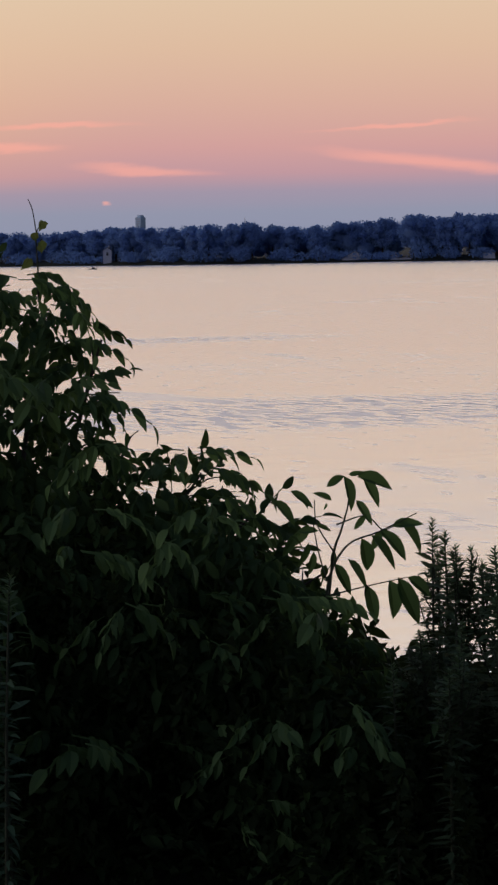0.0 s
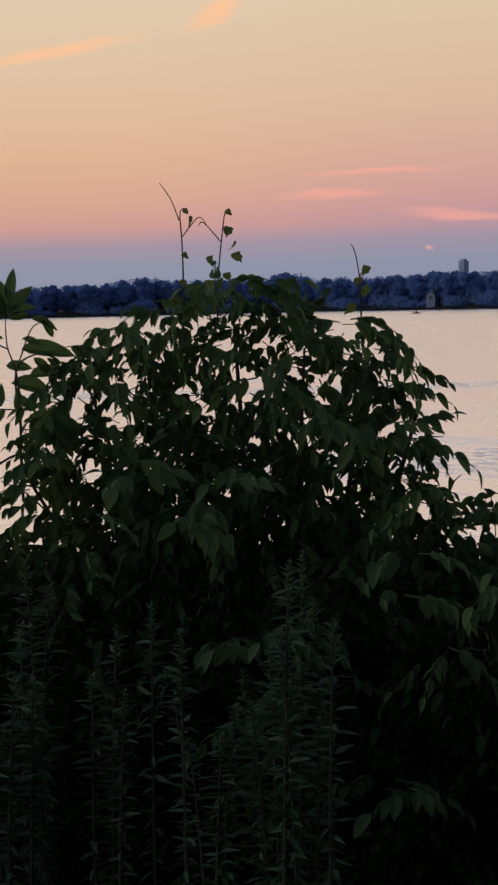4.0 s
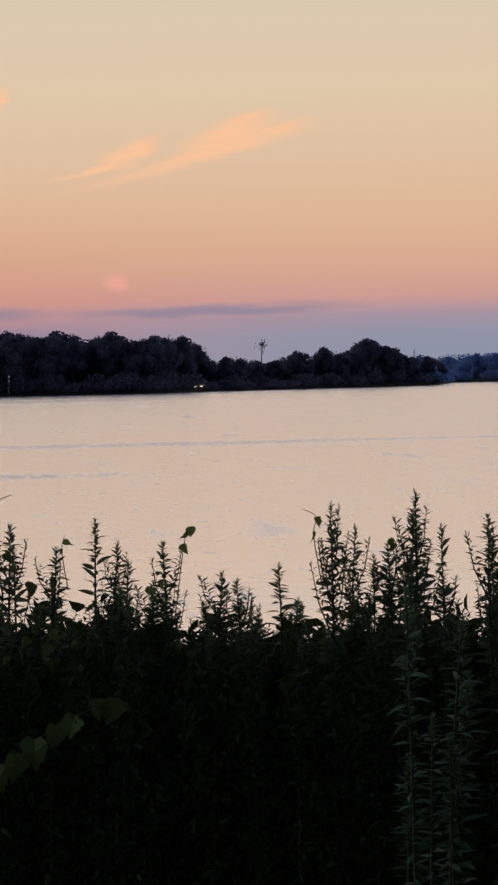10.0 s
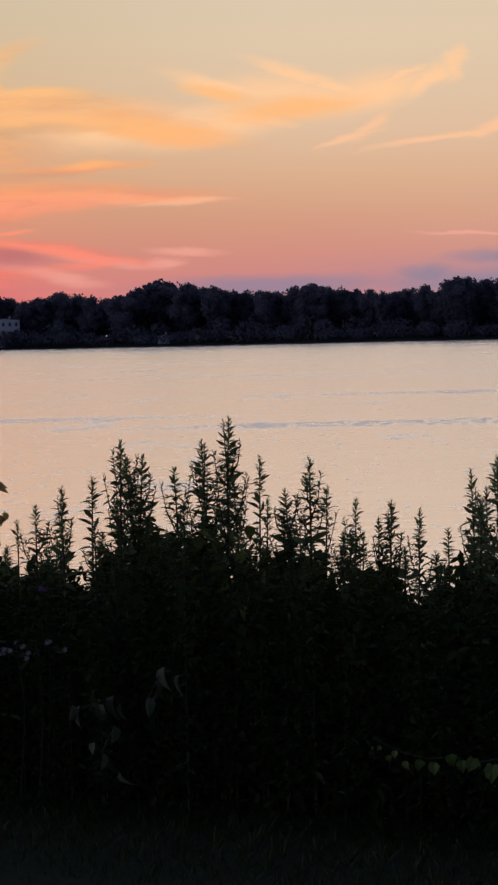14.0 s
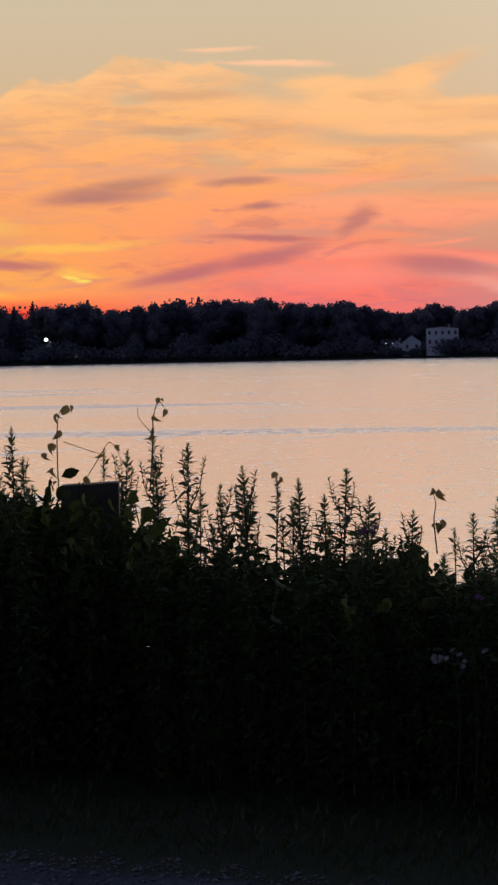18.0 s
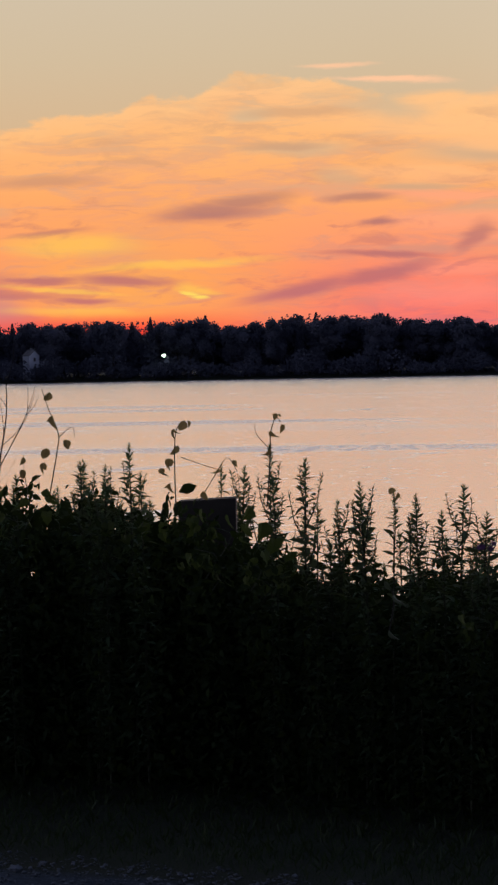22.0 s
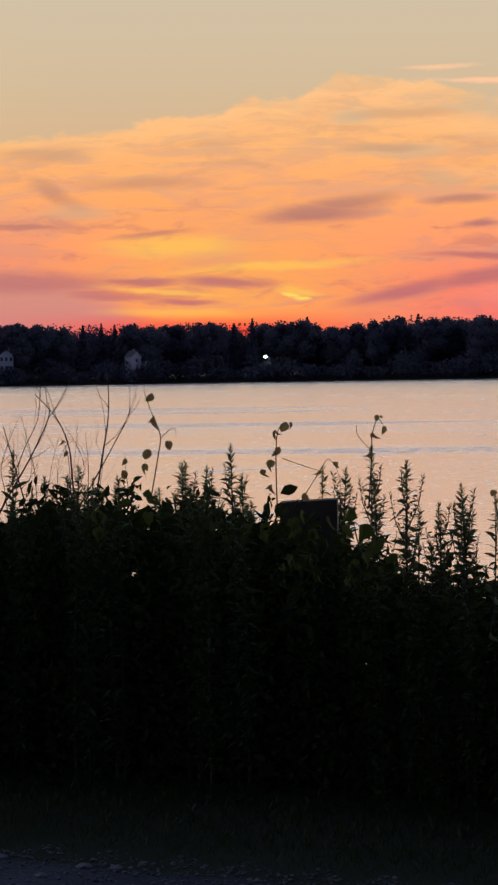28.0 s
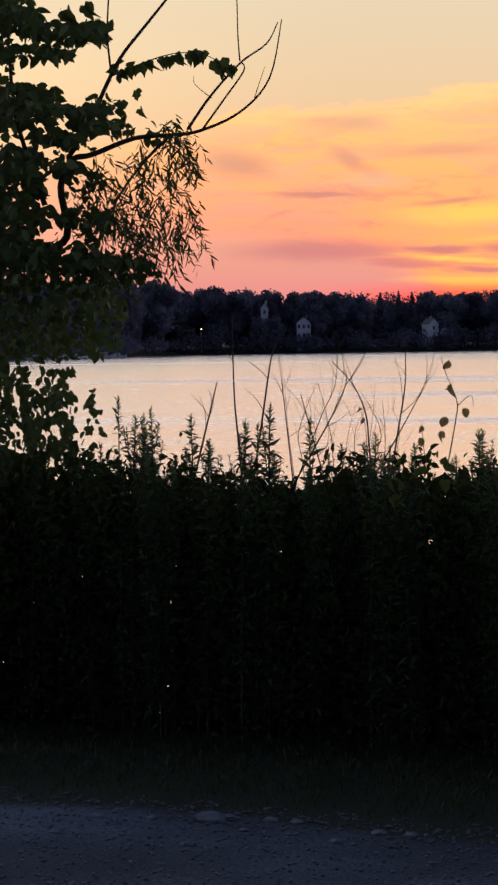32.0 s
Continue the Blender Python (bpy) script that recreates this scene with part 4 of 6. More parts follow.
def goldenrod_model(seed, shoots=0, sparse=False, leaf_mat=None):
    """A tall weed, one metre of it: a leafy stalk that tapers to a point, some with side shoots."""
    r = np.random.default_rng(seed)
    top = thing("goldenrod", (0, 0, 0), "tall goldenrod stalk with narrow leaves, not yet in bloom" if leaf_mat is None else "goldenrod stalk with soft drooping leaves in a lit, paler green", "goldenrod", "goldenrod on the bank")
    leaf_mat = leaf_mat or WEED_LEAF
    lean = r.uniform(-0.04, 0.04, 2)
    line = [Vector((lean[0] * t * t, lean[1] * t * t, t)) for t in np.linspace(0, 1, 8)]
    bm = bmesh.new()
    tube(bm, line, [0.0055, 0.005, 0.0048, 0.0044, 0.004, 0.0035, 0.0028, 0.0012], 5)
    part("stalk", bm, STEM, top)

    def leafy(name, n, low, high, base, way, reach, lens, rises, parent, mat=leaf_mat):
        """Leaves up a stalk that starts at base and runs along way."""
        t = np.linspace(low, high, n)
        ang = np.arange(n) * 2.4 + r.uniform(0, 0.5, n)
        u = (t - low) / (high - low)
        side = np.stack([np.cos(ang), np.sin(ang)], 1)
        long = np.interp(u, [0, 0.7, 0.88, 1.0], lens) * r.uniform(0.75, 1.2, n)
        rise = np.interp(u, [0, 0.6, 0.9, 1.0], rises) * r.uniform(0.8, 1.3, n) + r.normal(size=n) * 0.3
        pos = np.array(base) + np.array(way)[None] * (t * reach)[:, None]
        return stuff_part(name, WEED, pos, np.concatenate([side, rise[:, None]], 1), np.tile([0, 0, 1.0], (n, 1)) + r.normal(size=(n, 3)) * 0.5, long, mat, parent)

    leafy("leaves", 76 if sparse else 106, 0.12, 0.985, (0, 0, 0), (lean[0], lean[1], 1.0), 1.0, [0.05, 0.06, 0.05, 0.023], [-0.2, 0.2, 0.5, 0.9], top)
    tag = leafy("bud_tip", 44, 0.9, 1.0, (0, 0, 0), (lean[0], lean[1], 1.0), 1.0, [0.024, 0.022, 0.018, 0.014], [0.5, 0.8, 1.2, 2.0], top, BUD_LEAF)
    tagged(tag, "tight green bud cluster", kind="stuff")
    for k in range(shoots):
        t = 0.66 + 0.24 * k / max(1, shoots)
        a = k * 2.4 + r.uniform(0, 0.6)
        long = r.uniform(0.1, 0.17) * (1.25 - t)* 2.2
        way = Vector((math.cos(a) * 0.36, math.sin(a) * 0.36, 0.9)).normalized()
        base = Vector((lean[0] * t * t, lean[1] * t * t, t))
        bm = bmesh.new()
        tube(bm, [base, base + way * long * 0.5 + Vector((math.cos(a), math.sin(a), 0)) * 0.012, base + way * long], [0.0024, 0.002, 0.001], 4)
        shoot = part("side_shoot", bm, STEM, top)
        leafy("shoot_leaves", 30, 0.1, 1.0, base, way, long, [0.034, 0.026, 0.02, 0.013], [0.4, 0.5, 0.7, 1.5], shoot)
    return top


GOLD_LEFT = [(-25.1, -1.05), (-24.6, -1.4), (-24.4, -1.27), (-23.7, -1.4), (-22.9, -1.5), (-22.4, -1.25), (-21.6, -1.5), (-20.5, -1.8), (-19.6, -2.0), (-18.4, -1.78),
             (-18.0, -1.86), (-17.5, -1.46), (-15.9, -1.87), (-15.6, -1.92), (-14.97, -1.52), (-14.35, -1.8), (-13.64, -2.57), (-13.13, -2.27), (-12.75, -2.46),
             (-12.23, -2.52), (-11.57, -2.33), (-11.16, -2.85), (-10.35, -3.13), (-9.4, -3.46), (-9.08, -3.2), (-8.66, -2.86), (-8.08, -2.7), (-7.55, -2.03),
             (-7.14, -2.3), (-6.36, -2.57), (-5.61, -1.69), (-4.99, -2.4), (-4.27, -3.04), (-4.02, -2.44), (-3.24, -3.22), (-2.64, -3.26)]
GOLD_RIGHT = [(-2.09, -3.44), (-1.47, -3.8), (-0.93, -2.74), (-0.56, -2.49), (-0.16, -3.12), (1.31, -2.69), (2.08, -3.13), (2.94, -2.63), (3.44, -3.4), (3.89, -3.8),
              (4.43, -3.08), (5.09, -3.66), (5.76, -3.78), (6.5, -3.53), (7.4, -2.44), (8.12, -3.41), (8.59, -3.21), (8.93, -2.23), (9.45, -2.86), (10.29, -2.7),
              (10.65, -3.3), (26.45, -5.0), (26.8, -5.25), (27.1, -5.5), (27.45, -5.75), (27.8, -5.6), (28.3, -5.4)]


def build_goldenrod():
    models = [goldenrod_model(70, 0, True), goldenrod_model(71, 4), goldenrod_model(72, 7), goldenrod_model(73, 0), goldenrod_model(74, 5), goldenrod_model(75, 9)]
    r = random.Random(9)
    spots = [(a, e, 1.4 if -16.0 < a < -15.5 else r.uniform(0.35, 0.6)) for a, e in GOLD_LEFT + GOLD_RIGHT]
    # a second, lower rank in among the undergrowth
    az = -27.0
    while az < 11:
        az += r.uniform(0.18, 0.42)
        if -16.95 < az < -15.4:
            az = -15.4
        spots.append((az, growth_top(az) + (r.uniform(-0.2, 0.65) if az > -17 else r.uniform(-0.3, 0.4)) + 0.5 * (r.random() < 0.12), r.uniform(0.3, 0.9) if az > -8 else r.uniform(0.65, 1.1)))
    # shorter stalks close beside the tall ones
    for a, e in GOLD_LEFT + GOLD_RIGHT:
        spots.append((a + r.choice((-1, 1)) * r.uniform(0.12, 0.3), e - r.uniform(0.3, 0.9), 1.4 if -16.7 < a < -15.2 else r.uniform(0.3, 0.6)))
    # the rank in front of the leafy bush
    for _ in range(46):
        az = r.uniform(8.6, 18.6)
        spots.append((az, r.uniform(-8.2, -4.6) + 0.25 * max(0, 12 - az), r.uniform(-0.5, -0.1)))
    for _ in range(14):
        spots.append((r.uniform(25.4, 29), r.uniform(-7.8, -6.6), r.uniform(0.0, 0.5)))
    # stalks before the bush: same plant, leaves painted as if better lit
    lit_stalks = [goldenrod_model(76, 0, False, WEED_LEAF_LIT), goldenrod_model(77, 2, True, WEED_LEAF_LIT), goldenrod_model(78, 0, True, WEED_LEAF_LIT)]
    used = set()
    for k, (az, el, off) in enumerate(spots):
        d = front(az) + off
        tall = EYE + d * math.tan(radians(el))
        wide = r.uniform(0.85, 1.2)
        m = Matrix.Translation(spot(az, d)) @ pose(0, 0, 0, 0, 0, r.uniform(0, 360)) @ Matrix.Diagonal((wide, wide, tall, 1))
        src = lit_stalks[r.randrange(3)] if off < -0.05 else models[r.randrange(6)]
        put_copy(src, m, src.name not in used)
        used.add(src.name)


def sprig_shape(leaflets=7, long=0.2, leaf=0.095, droop=0.5, wide=1.0):
    """A compound leaf: an arching stalk with pairs of hanging leaflets and one at the tip."""
    verts, faces = [], []
    r = random.Random(leaflets * 31 + int(droop * 10) + int(leaf * 1000))
    pairs = max(1, (leaflets - 1) // 2)
    for k in range(leaflets):
        pair, side = k // 2, (-1 if k % 2 else 1)
        last = k == leaflets - 1
        t = 1.0 if last else 0.3 + 0.62 * pair / pairs
        base = Vector((0, long * t, -droop * long * t * t))
        ang = r.uniform(-8, 8) if last else side * r.uniform(38, 68)
        m = Matrix.Translation(base) @ pose(0, 0, 0, r.uniform(-62, -28) - 14 * t, side * r.uniform(-14, 28), -ang)
        n0, size = len(verts), leaf * r.uniform(0.78, 1.18)
        for v in LEAFLET[0]:
            verts.append(tuple(m @ Vector((v[0] * size * wide, v[1] * size, v[2] * size))))
        faces += [tuple(n0 + i for i in f) for f in LEAFLET[1]]
    w = 0.0016
    n0 = len(verts)
    for t in (0.0, 0.5, 1.0):
        p = Vector((0, long * t, -droop * long * t * t))
        verts += [tuple(p + Vector((-w, 0, 0))), tuple(p + Vector((w, 0, 0))), tuple(p + Vector((0, 0, w * 2)))]
    for k in (0, 3):
        faces += [(n0 + k, n0 + k + 1, n0 + k + 4, n0 + k + 3), (n0 + k + 1, n0 + k + 2, n0 + k + 5, n0 + k + 4), (n0 + k + 2, n0 + k, n0 + k + 3, n0 + k + 5)]
    return np.array(verts), faces


BUSH_OUT = [(11.9, -4.3), (12.1, -3.9), (12.6, -2.6), (13.05, -1.25), (13.7, -0.75), (14.1, -0.35), (14.85, 0.02), (15.5, 0.2), (16.1, 0.6), (16.6, 0.5), (17.2, 0.55), (17.75, 0.75), (18.0, 0.5),
            (18.35, -0.05), (18.6, -0.25), (19.1, -0.12), (19.75, -0.35), (20.0, -0.5), (20.25, -0.8), (20.4, -1.5), (20.5, -2.4), (20.85, -3.0), (21.0, -3.65), (21.6, -3.5), (22.2, -3.45),
            (22.8, -3.68), (23.1, -4.1), (23.5, -4.6), (24.1, -5.7), (24.8, -6.6), (25.8, -7.5), (26.6, -8.2), (27.5, -8.6)]
# where sprays of leaves in the brighter, lit green stand out from the face of the bush
BUSH_SPRAYS = [(14.99, -3.2), (15.9, -4.25), (16.4, -3.9), (16.97, -3.35), (16.8, -6.3), (17.9, -6.1), (16.64, -9.2), (17.7, -8.7), (19.47, -8.95), (17.1, -8.0), (20.06, -4.95), (19.74, -5.6), (18.05, -6.2),
               (21.5, -5.65), (23.4, -6.4), (24.2, -6.75), (17.57, -8.75), (19.87, -9.1), (23.3, -8.8), (24.9, -8.7), (17.5, -7.5), (20.97, -6.6), (18.4, -2.2), (19.6, -2.6), (17.4, -1.6), (22.4, -4.9)]


def bush_top(az):
    return float(np.interp(az, [a for a, _ in BUSH_OUT], [e for _, e in BUSH_OUT], left=-6.0, right=-8.0))


def build_bush():
    centre = spot(17.5, front(17.5) + 0.6)
    top = thing("leafy_bush", centre, "large green bush with drooping compound leaves", "bush")
    r = np.random.default_rng(21)
    for az, el in ((12.9, -2.9), (14.2, -1.5), (15.6, -0.7), (16.9, -0.2), (18.2, -0.9), (19.4, -1.0), (20.4, -1.6), (20.9, -3.4), (22.2, -4.1), (23.2, -4.8), (24.4, -6.0)):
        root = spot(17.5 + (az - 17.5) * 0.25, front(17.5) + 0.6, 0.0)
        tip = at(az, el, front(az) + 0.55)
        mid = root.lerp(tip, 0.5) + Vector((0, 0, 0.12))
        bm = bmesh.new()
        drawn = stem(bm, [p - centre for p in (root, mid, tip)], 0.016, 0.003)
        branch = part("branch", bm, BARK, top)
        for k in range(4):
            p = drawn[-2 - k]
            q = p + Vector((r.uniform(-0.16, 0.16), r.uniform(-0.1, 0.1), r.uniform(0.02, 0.1)))
            bm = bmesh.new()
            stem(bm, [p, p.lerp(q, 0.5) + Vector((0, 0, 0.015)), q], 0.003, 0.0012, 5, 3)
            part("twig", bm, STEM, branch)
    meshes = [shape_mesh("leaf", sprig_shape(n, l, s, d, w), BUSH_LEAF_LIT) for n, l, s, d, w in ((7, 0.1, 0.05, 0.55, 1.1), (5, 0.08, 0.056, 0.7, 1.2), (9, 0.13, 0.046, 0.8, 0.95), (5, 0.065, 0.054, 0.45, 1.25), (7, 0.1, 0.044, 1.0, 0.95))]

    def leaf(az, el, d, way, face, size):
        p = at(az, el, d)
        p.z = max(p.z, 0.12)
        rot = Matrix(turns(np.array([way], float), np.array([face], float))[0].tolist()).to_4x4()
        piece("leaf", meshes[int(r.integers(5))], top, Matrix.Translation(p - centre) @ rot @ Matrix.Scale(size, 4))

    # arching leaves round the outline, their leaflets hanging like claws
    for k in range(128):
        az = 12.0 + 15.0 * (k + r.uniform(0, 1)) / 128
        slope = (bush_top(az + 0.3) - bush_top(az - 0.3)) / 0.6
        away = 1.0 if slope < -0.8 else -1.0 if slope > 0.8 else r.choice((-1.0, 1.0))
        el = bush_top(az) - r.uniform(0.15, 0.5) - 0.15 * min(3.0, abs(slope))
        leaf(az - 0.5 * away * min(1.0, abs(slope)), el, front(az) + r.uniform(0.2, 0.7), (away * r.uniform(0.5, 1.0), r.normal() * 0.4 - 0.15, r.uniform(-0.1, 0.5)), (r.normal() * 0.3, -0.2 + 0.3 * r.normal(), 1.0), r.uniform(0.7, 1.05))
    # the open upper crown, with the water showing between the leaves
    for k in range(62):
        az = r.uniform(12.9, 20.6)
        leaf(az, bush_top(az) - r.uniform(0.5, 2.4), front(az) + r.uniform(-0.05, 0.3), (r.normal(), r.normal() * 0.5 - 0.4, r.uniform(-0.3, 0.4)), (r.normal() * 0.4, -0.4, 1.0), r.uniform(0.75, 1.1))
    # sprays that stand out from the face
    for az, el in BUSH_SPRAYS:
        for k in range(3):
            leaf(az + r.uniform(-0.3, 0.3), el + r.uniform(-0.1, 0.35), front(az) - r.uniform(0.02, 0.3), (r.normal() * 0.9, -0.7, r.uniform(0.0, 0.4)), (r.normal() * 0.3, -0.3, 1.0), r.uniform(0.8, 1.25))

    # single leaves over the rest of the face
    for k in range(70):
        az = r.uniform(13.0, 25.0)
        leaf(az, bush_top(az) - r.uniform(1.5, 7.0), front(az) + r.uniform(-0.1, 0.2), (r.normal(), -0.5, r.uniform(-0.2, 0.3)), (r.normal() * 0.5, -0.4, 0.9), r.uniform(0.6, 1.0))

    def mass(name, n, low, high, drop, off_low, off_high, power, shape):
        az = r.uniform(low, high, n)
        tops = np.array([bush_top(a) for a in az]) - 0.45
        d = np.array([front(a) for a in az]) + r.uniform(off_low, off_high, n)
        el = tops - drop[0] - (drop[1] - drop[0]) * r.random(n) ** power
        a = np.radians(az)
        z = np.maximum(0.06, EYE + d * np.tan(np.radians(el)))
        pos = np.stack([d * np.sin(a), d * np.cos(a), z], 1) - np.array(centre)
        axis = r.normal(size=(n, 3)) * [1, 0.7, 0.3] + [0, -0.35, 0.1]
        ob = batch(name, shape, pos, axis, r.normal(size=(n, 3)) * 0.5 + [0, -0.2, 1], r.uniform(0.7, 1.1, n), BUSH_FILL_SHADED, top)
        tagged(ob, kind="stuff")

    # these masses take the darker leaf copy, which carries the painted inner shade
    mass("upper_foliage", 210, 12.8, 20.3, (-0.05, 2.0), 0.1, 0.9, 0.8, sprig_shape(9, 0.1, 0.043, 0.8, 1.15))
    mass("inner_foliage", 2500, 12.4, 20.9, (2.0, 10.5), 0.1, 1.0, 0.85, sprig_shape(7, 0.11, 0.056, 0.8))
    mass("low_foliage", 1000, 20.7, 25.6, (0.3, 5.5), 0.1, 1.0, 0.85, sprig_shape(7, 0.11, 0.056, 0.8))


build_undergrowth()
build_goldenrod()
build_bush()


# ---- single plants among the growth ----
HEART_MESH = [shape_mesh("leaf", heart_shape(k, f, e), VINE_LEAF) for k, f, e in ((1, 0.3, 0.2), (2, 0.6, 0.5), (3, 0.45, 0.7), (4, 0.8, 0.3))]
YELLOW_MESH = [shape_mesh("leaf", heart_shape(k, f, e), YELLOW_LEAF) for k, f, e in ((5, 0.3, 0.2), (6, 0.55, 0.4), (7, 0.4, 0.6))]
RUNNER_MESH = [shape_mesh("leaf", heart_shape(k, f, e), RUNNER_LEAF) for k, f, e in ((8, 0.25, 0.2), (9, 0.5, 0.35), (10, 0.35, 0.5))]
DRY_MESH = [shape_mesh("leaf", leaf_shape(w, f, e, 5, 0.45), DRY_LEAF) for w, f, e in ((0.7, 0.35, 0.5), (0.55, 0.5, 0.8), (0.8, 0.25, 0.4))]
PALE_MESH = [shape_mesh("leaf", leaf_shape(w, f, e, 5, 0.45), PALE_DRY) for w, f, e in ((0.6, 0.35, 0.5), (0.45, 0.5, 0.8), (0.7, 0.25, 0.4))]
vine_rng = random.Random(31)


def hang(az, el, d, size, spin=None, tip=None):
    """Pose of a hanging leaf, its face towards the lane."""
    r = vine_rng
    axis = np.array([[r.uniform(-0.6, 0.6), r.uniform(-0.3, 0.2), -1.0]]) if tip is None else np.array([tip], float)
    up = np.array([[r.uniform(-1.6, 1.6), -0.8, r.uniform(-0.5, 0.8)]])
    return Matrix.Translation(at(az, el, d)) @ Matrix(turns(axis, up)[0].tolist()).to_4x4() @ Matrix.Scale(size, 4)


def vine(stem_line, leaves, off, size, label, mesh=HEART_MESH, thick=0.0028):
    """A climbing stem with lobed leaves, each a part."""
    d0 = front(stem_line[0][0]) + off
    root = at(*stem_line[0], d0)
    top = thing("vine", root, label, "vine", "vines over the undergrowth")
    back = Matrix.Translation(-root)
    bm = bmesh.new()
    stem(bm, [at(a, e, d0) - root for a, e in stem_line], thick, thick * 0.45, 5)
    part("stem", bm, STEM, top)
    for a, e in leaves:
        s = size * vine_rng.uniform(0.65, 1.1)
        if mesh is DRY_MESH:
            piece("leaf", vine_rng.choice(mesh), top, back @ hang(a + vine_rng.uniform(-0.06, 0.06), e + math.degrees(s * 0.4 / d0), d0 + 0.01, s * 0.6))
        piece("leaf", vine_rng.choice(mesh), top, back @ hang(a, e + math.degrees(s * 0.45 / d0), d0 - 0.01, s))
    return top


def tendril(top, line, off):
    bm = bmesh.new()
    d0 = front(line[0][0]) + off
    stem(bm, [at(a, e, d0) - top.matrix_basis.translation for a, e in line], 0.0016, 0.001, 4)
    part("tendril", bm, STEM, top)


FRESH = "green climbing vine with lobed leaves above the bush"
tall = vine([(15.98, -0.9), (16.0, 0.4), (15.99, 1.13), (15.97, 1.65), (16.08, 1.72)], [(16.06, 1.66), (16.13, 1.48), (16.03, 0.85), (16.0, 0.35), (15.85, 0.0), (16.15, -0.2)], 0.4, 0.031, FRESH, YELLOW_MESH)
tendril(tall, [(15.95, 1.5), (15.8, 1.9), (15.6, 2.2)], 0.4)
tendril(tall, [(16.0, 1.2), (16.3, 1.55), (16.45, 1.4)], 0.4)
tall = vine([(16.62, -0.5), (16.62, 0.18), (16.68, 0.8), (16.77, 1.5), (16.8, 1.62)], [(16.84, 1.62), (16.86, 1.28), (16.95, 1.02), (16.98, 0.8), (16.52, 0.75), (16.8, 0.45), (16.5, 0.3)], 0.42, 0.032, FRESH, YELLOW_MESH)
tendril(tall, [(16.7, 1.1), (16.4, 1.45), (16.3, 1.4)], 0.42)
tall = vine([(19.26, -0.9), (19.26, -0.29), (19.24, 0.33), (19.32, 0.5)], [(19.38, 0.5), (19.2, 0.3), (19.3, 0.1), (19.1, -0.2)], 0.42, 0.036, FRESH, YELLOW_MESH)
tendril(tall, [(19.24, 0.4), (19.18, 0.8), (19.1, 1.0)], 0.42)

LATE = "withering vine tip with small curled leaves"
late = vine([(-16.71, -2.6), (-16.72, -1.73), (-16.68, -1.21), (-16.55, -1.05)], [(-16.71, -1.26), (-16.52, -1.12), (-16.65, -1.58), (-16.79, -1.82), (-16.98, -1.98), (-16.8, -2.27)], 0.35, 0.042, LATE, DRY_MESH)
tendril(late, [(-16.6, -1.7), (-16.2, -1.85), (-15.9, -1.95)], 0.35)
late = vine([(-15.02, -2.6), (-14.95, -1.67), (-14.94, -1.3), (-14.84, -1.0), (-14.74, -1.1)], [(-14.82, -0.98), (-14.73, -1.2), (-14.93, -1.32), (-14.95, -1.67)], 0.3, 0.036, LATE, DRY_MESH)
tendril(late, [(-14.95, -1.6), (-15.2, -1.3), (-15.22, -1.1)], 0.3)
vine([(-16.3, -2.55), (-15.94, -1.99), (-15.75, -1.73), (-15.57, -1.99), (-15.53, -2.4)], [(-16.21, -2.42), (-15.64, -1.83), (-15.91, -1.99)], 0.3, 0.036, LATE, DRY_MESH, 0.0018)
vine([(-15.2, -3.4), (-15.3, -2.9), (-15.1, -3.1)], [(-15.36, -2.8), (-15.13, -3.12), (-14.9, -3.4), (-15.5, -3.3), (-14.6, -3.6)], 0.2, 0.07, "broad-leaved vine in the undergrowth")
late = vine([(-19.06, -2.5), (-18.89, -1.61), (-18.85, -1.22), (-19.02, -0.77), (-19.14, -0.39)], [(-18.99, -0.55), (-18.95, -0.99), (-18.73, -1.42), (-19.08, -1.58), (-19.11, -1.85)], 0.35, 0.05, LATE, DRY_MESH)
tendril(late, [(-18.85, -1.3), (-18.6, -1.1), (-18.55, -1.3)], 0.35)
vine([(-19.4, -2.5), (-19.48, -2.0), (-19.5, -1.6)], [(-19.5, -1.72), (-19.55, -1.95)], 0.4, 0.05, LATE, DRY_MESH, 0.0018)
vine([(-20.5, -2.4), (-20.55, -1.6), (-20.68, -1.25)], [(-20.65, -1.34), (-20.58, -1.54)], 0.4, 0.038, LATE, DRY_MESH, 0.0018)
vine([(-9.75, -3.9), (-9.8, -3.29), (-9.76, -2.98), (-9.83, -2.7)], [(-9.81, -2.77), (-9.7, -2.83), (-9.77, -3.42), (-9.65, -3.38)], 0.35, 0.05, LATE, DRY_MESH)
vine([(-12.7, -3.6), (-12.66, -2.8), (-12.74, -2.35)], [(-12.7, -2.4), (-12.62, -2.5)], 0.4, 0.03, LATE, DRY_MESH, 0.0018)
mid = vine([(1.3, -4.0), (1.2, -3.3), (1.05, -2.7), (1.03, -2.25)], [(1.03, -2.32), (1.07, -2.62), (1.0, -2.89), (1.35, -3.27), (1.5, -3.5)], 0.4, 0.045, "green vine climbing a weed stalk", HEART_MESH)
tendril(mid, [(1.05, -2.4), (1.3, -2.2), (1.5, -2.12)], 0.4)
vine([(0.9, -4.0), (0.6, -3.2), (0.1, -3.0), (-0.1, -2.95)], [(0.11, -3.03), (0.41, -3.3), (0.73, -3.15), (0.5, -3.75), (1.7, -3.95), (0.9, -3.8)], 0.4, 0.062, "green vine climbing a weed stalk")
vine([(2.5, -3.9), (2.4, -3.2), (2.45, -2.9)], [(2.47, -3.03), (2.37, -3.19)], 0.4, 0.034, LATE, YELLOW_MESH, 0.0018)
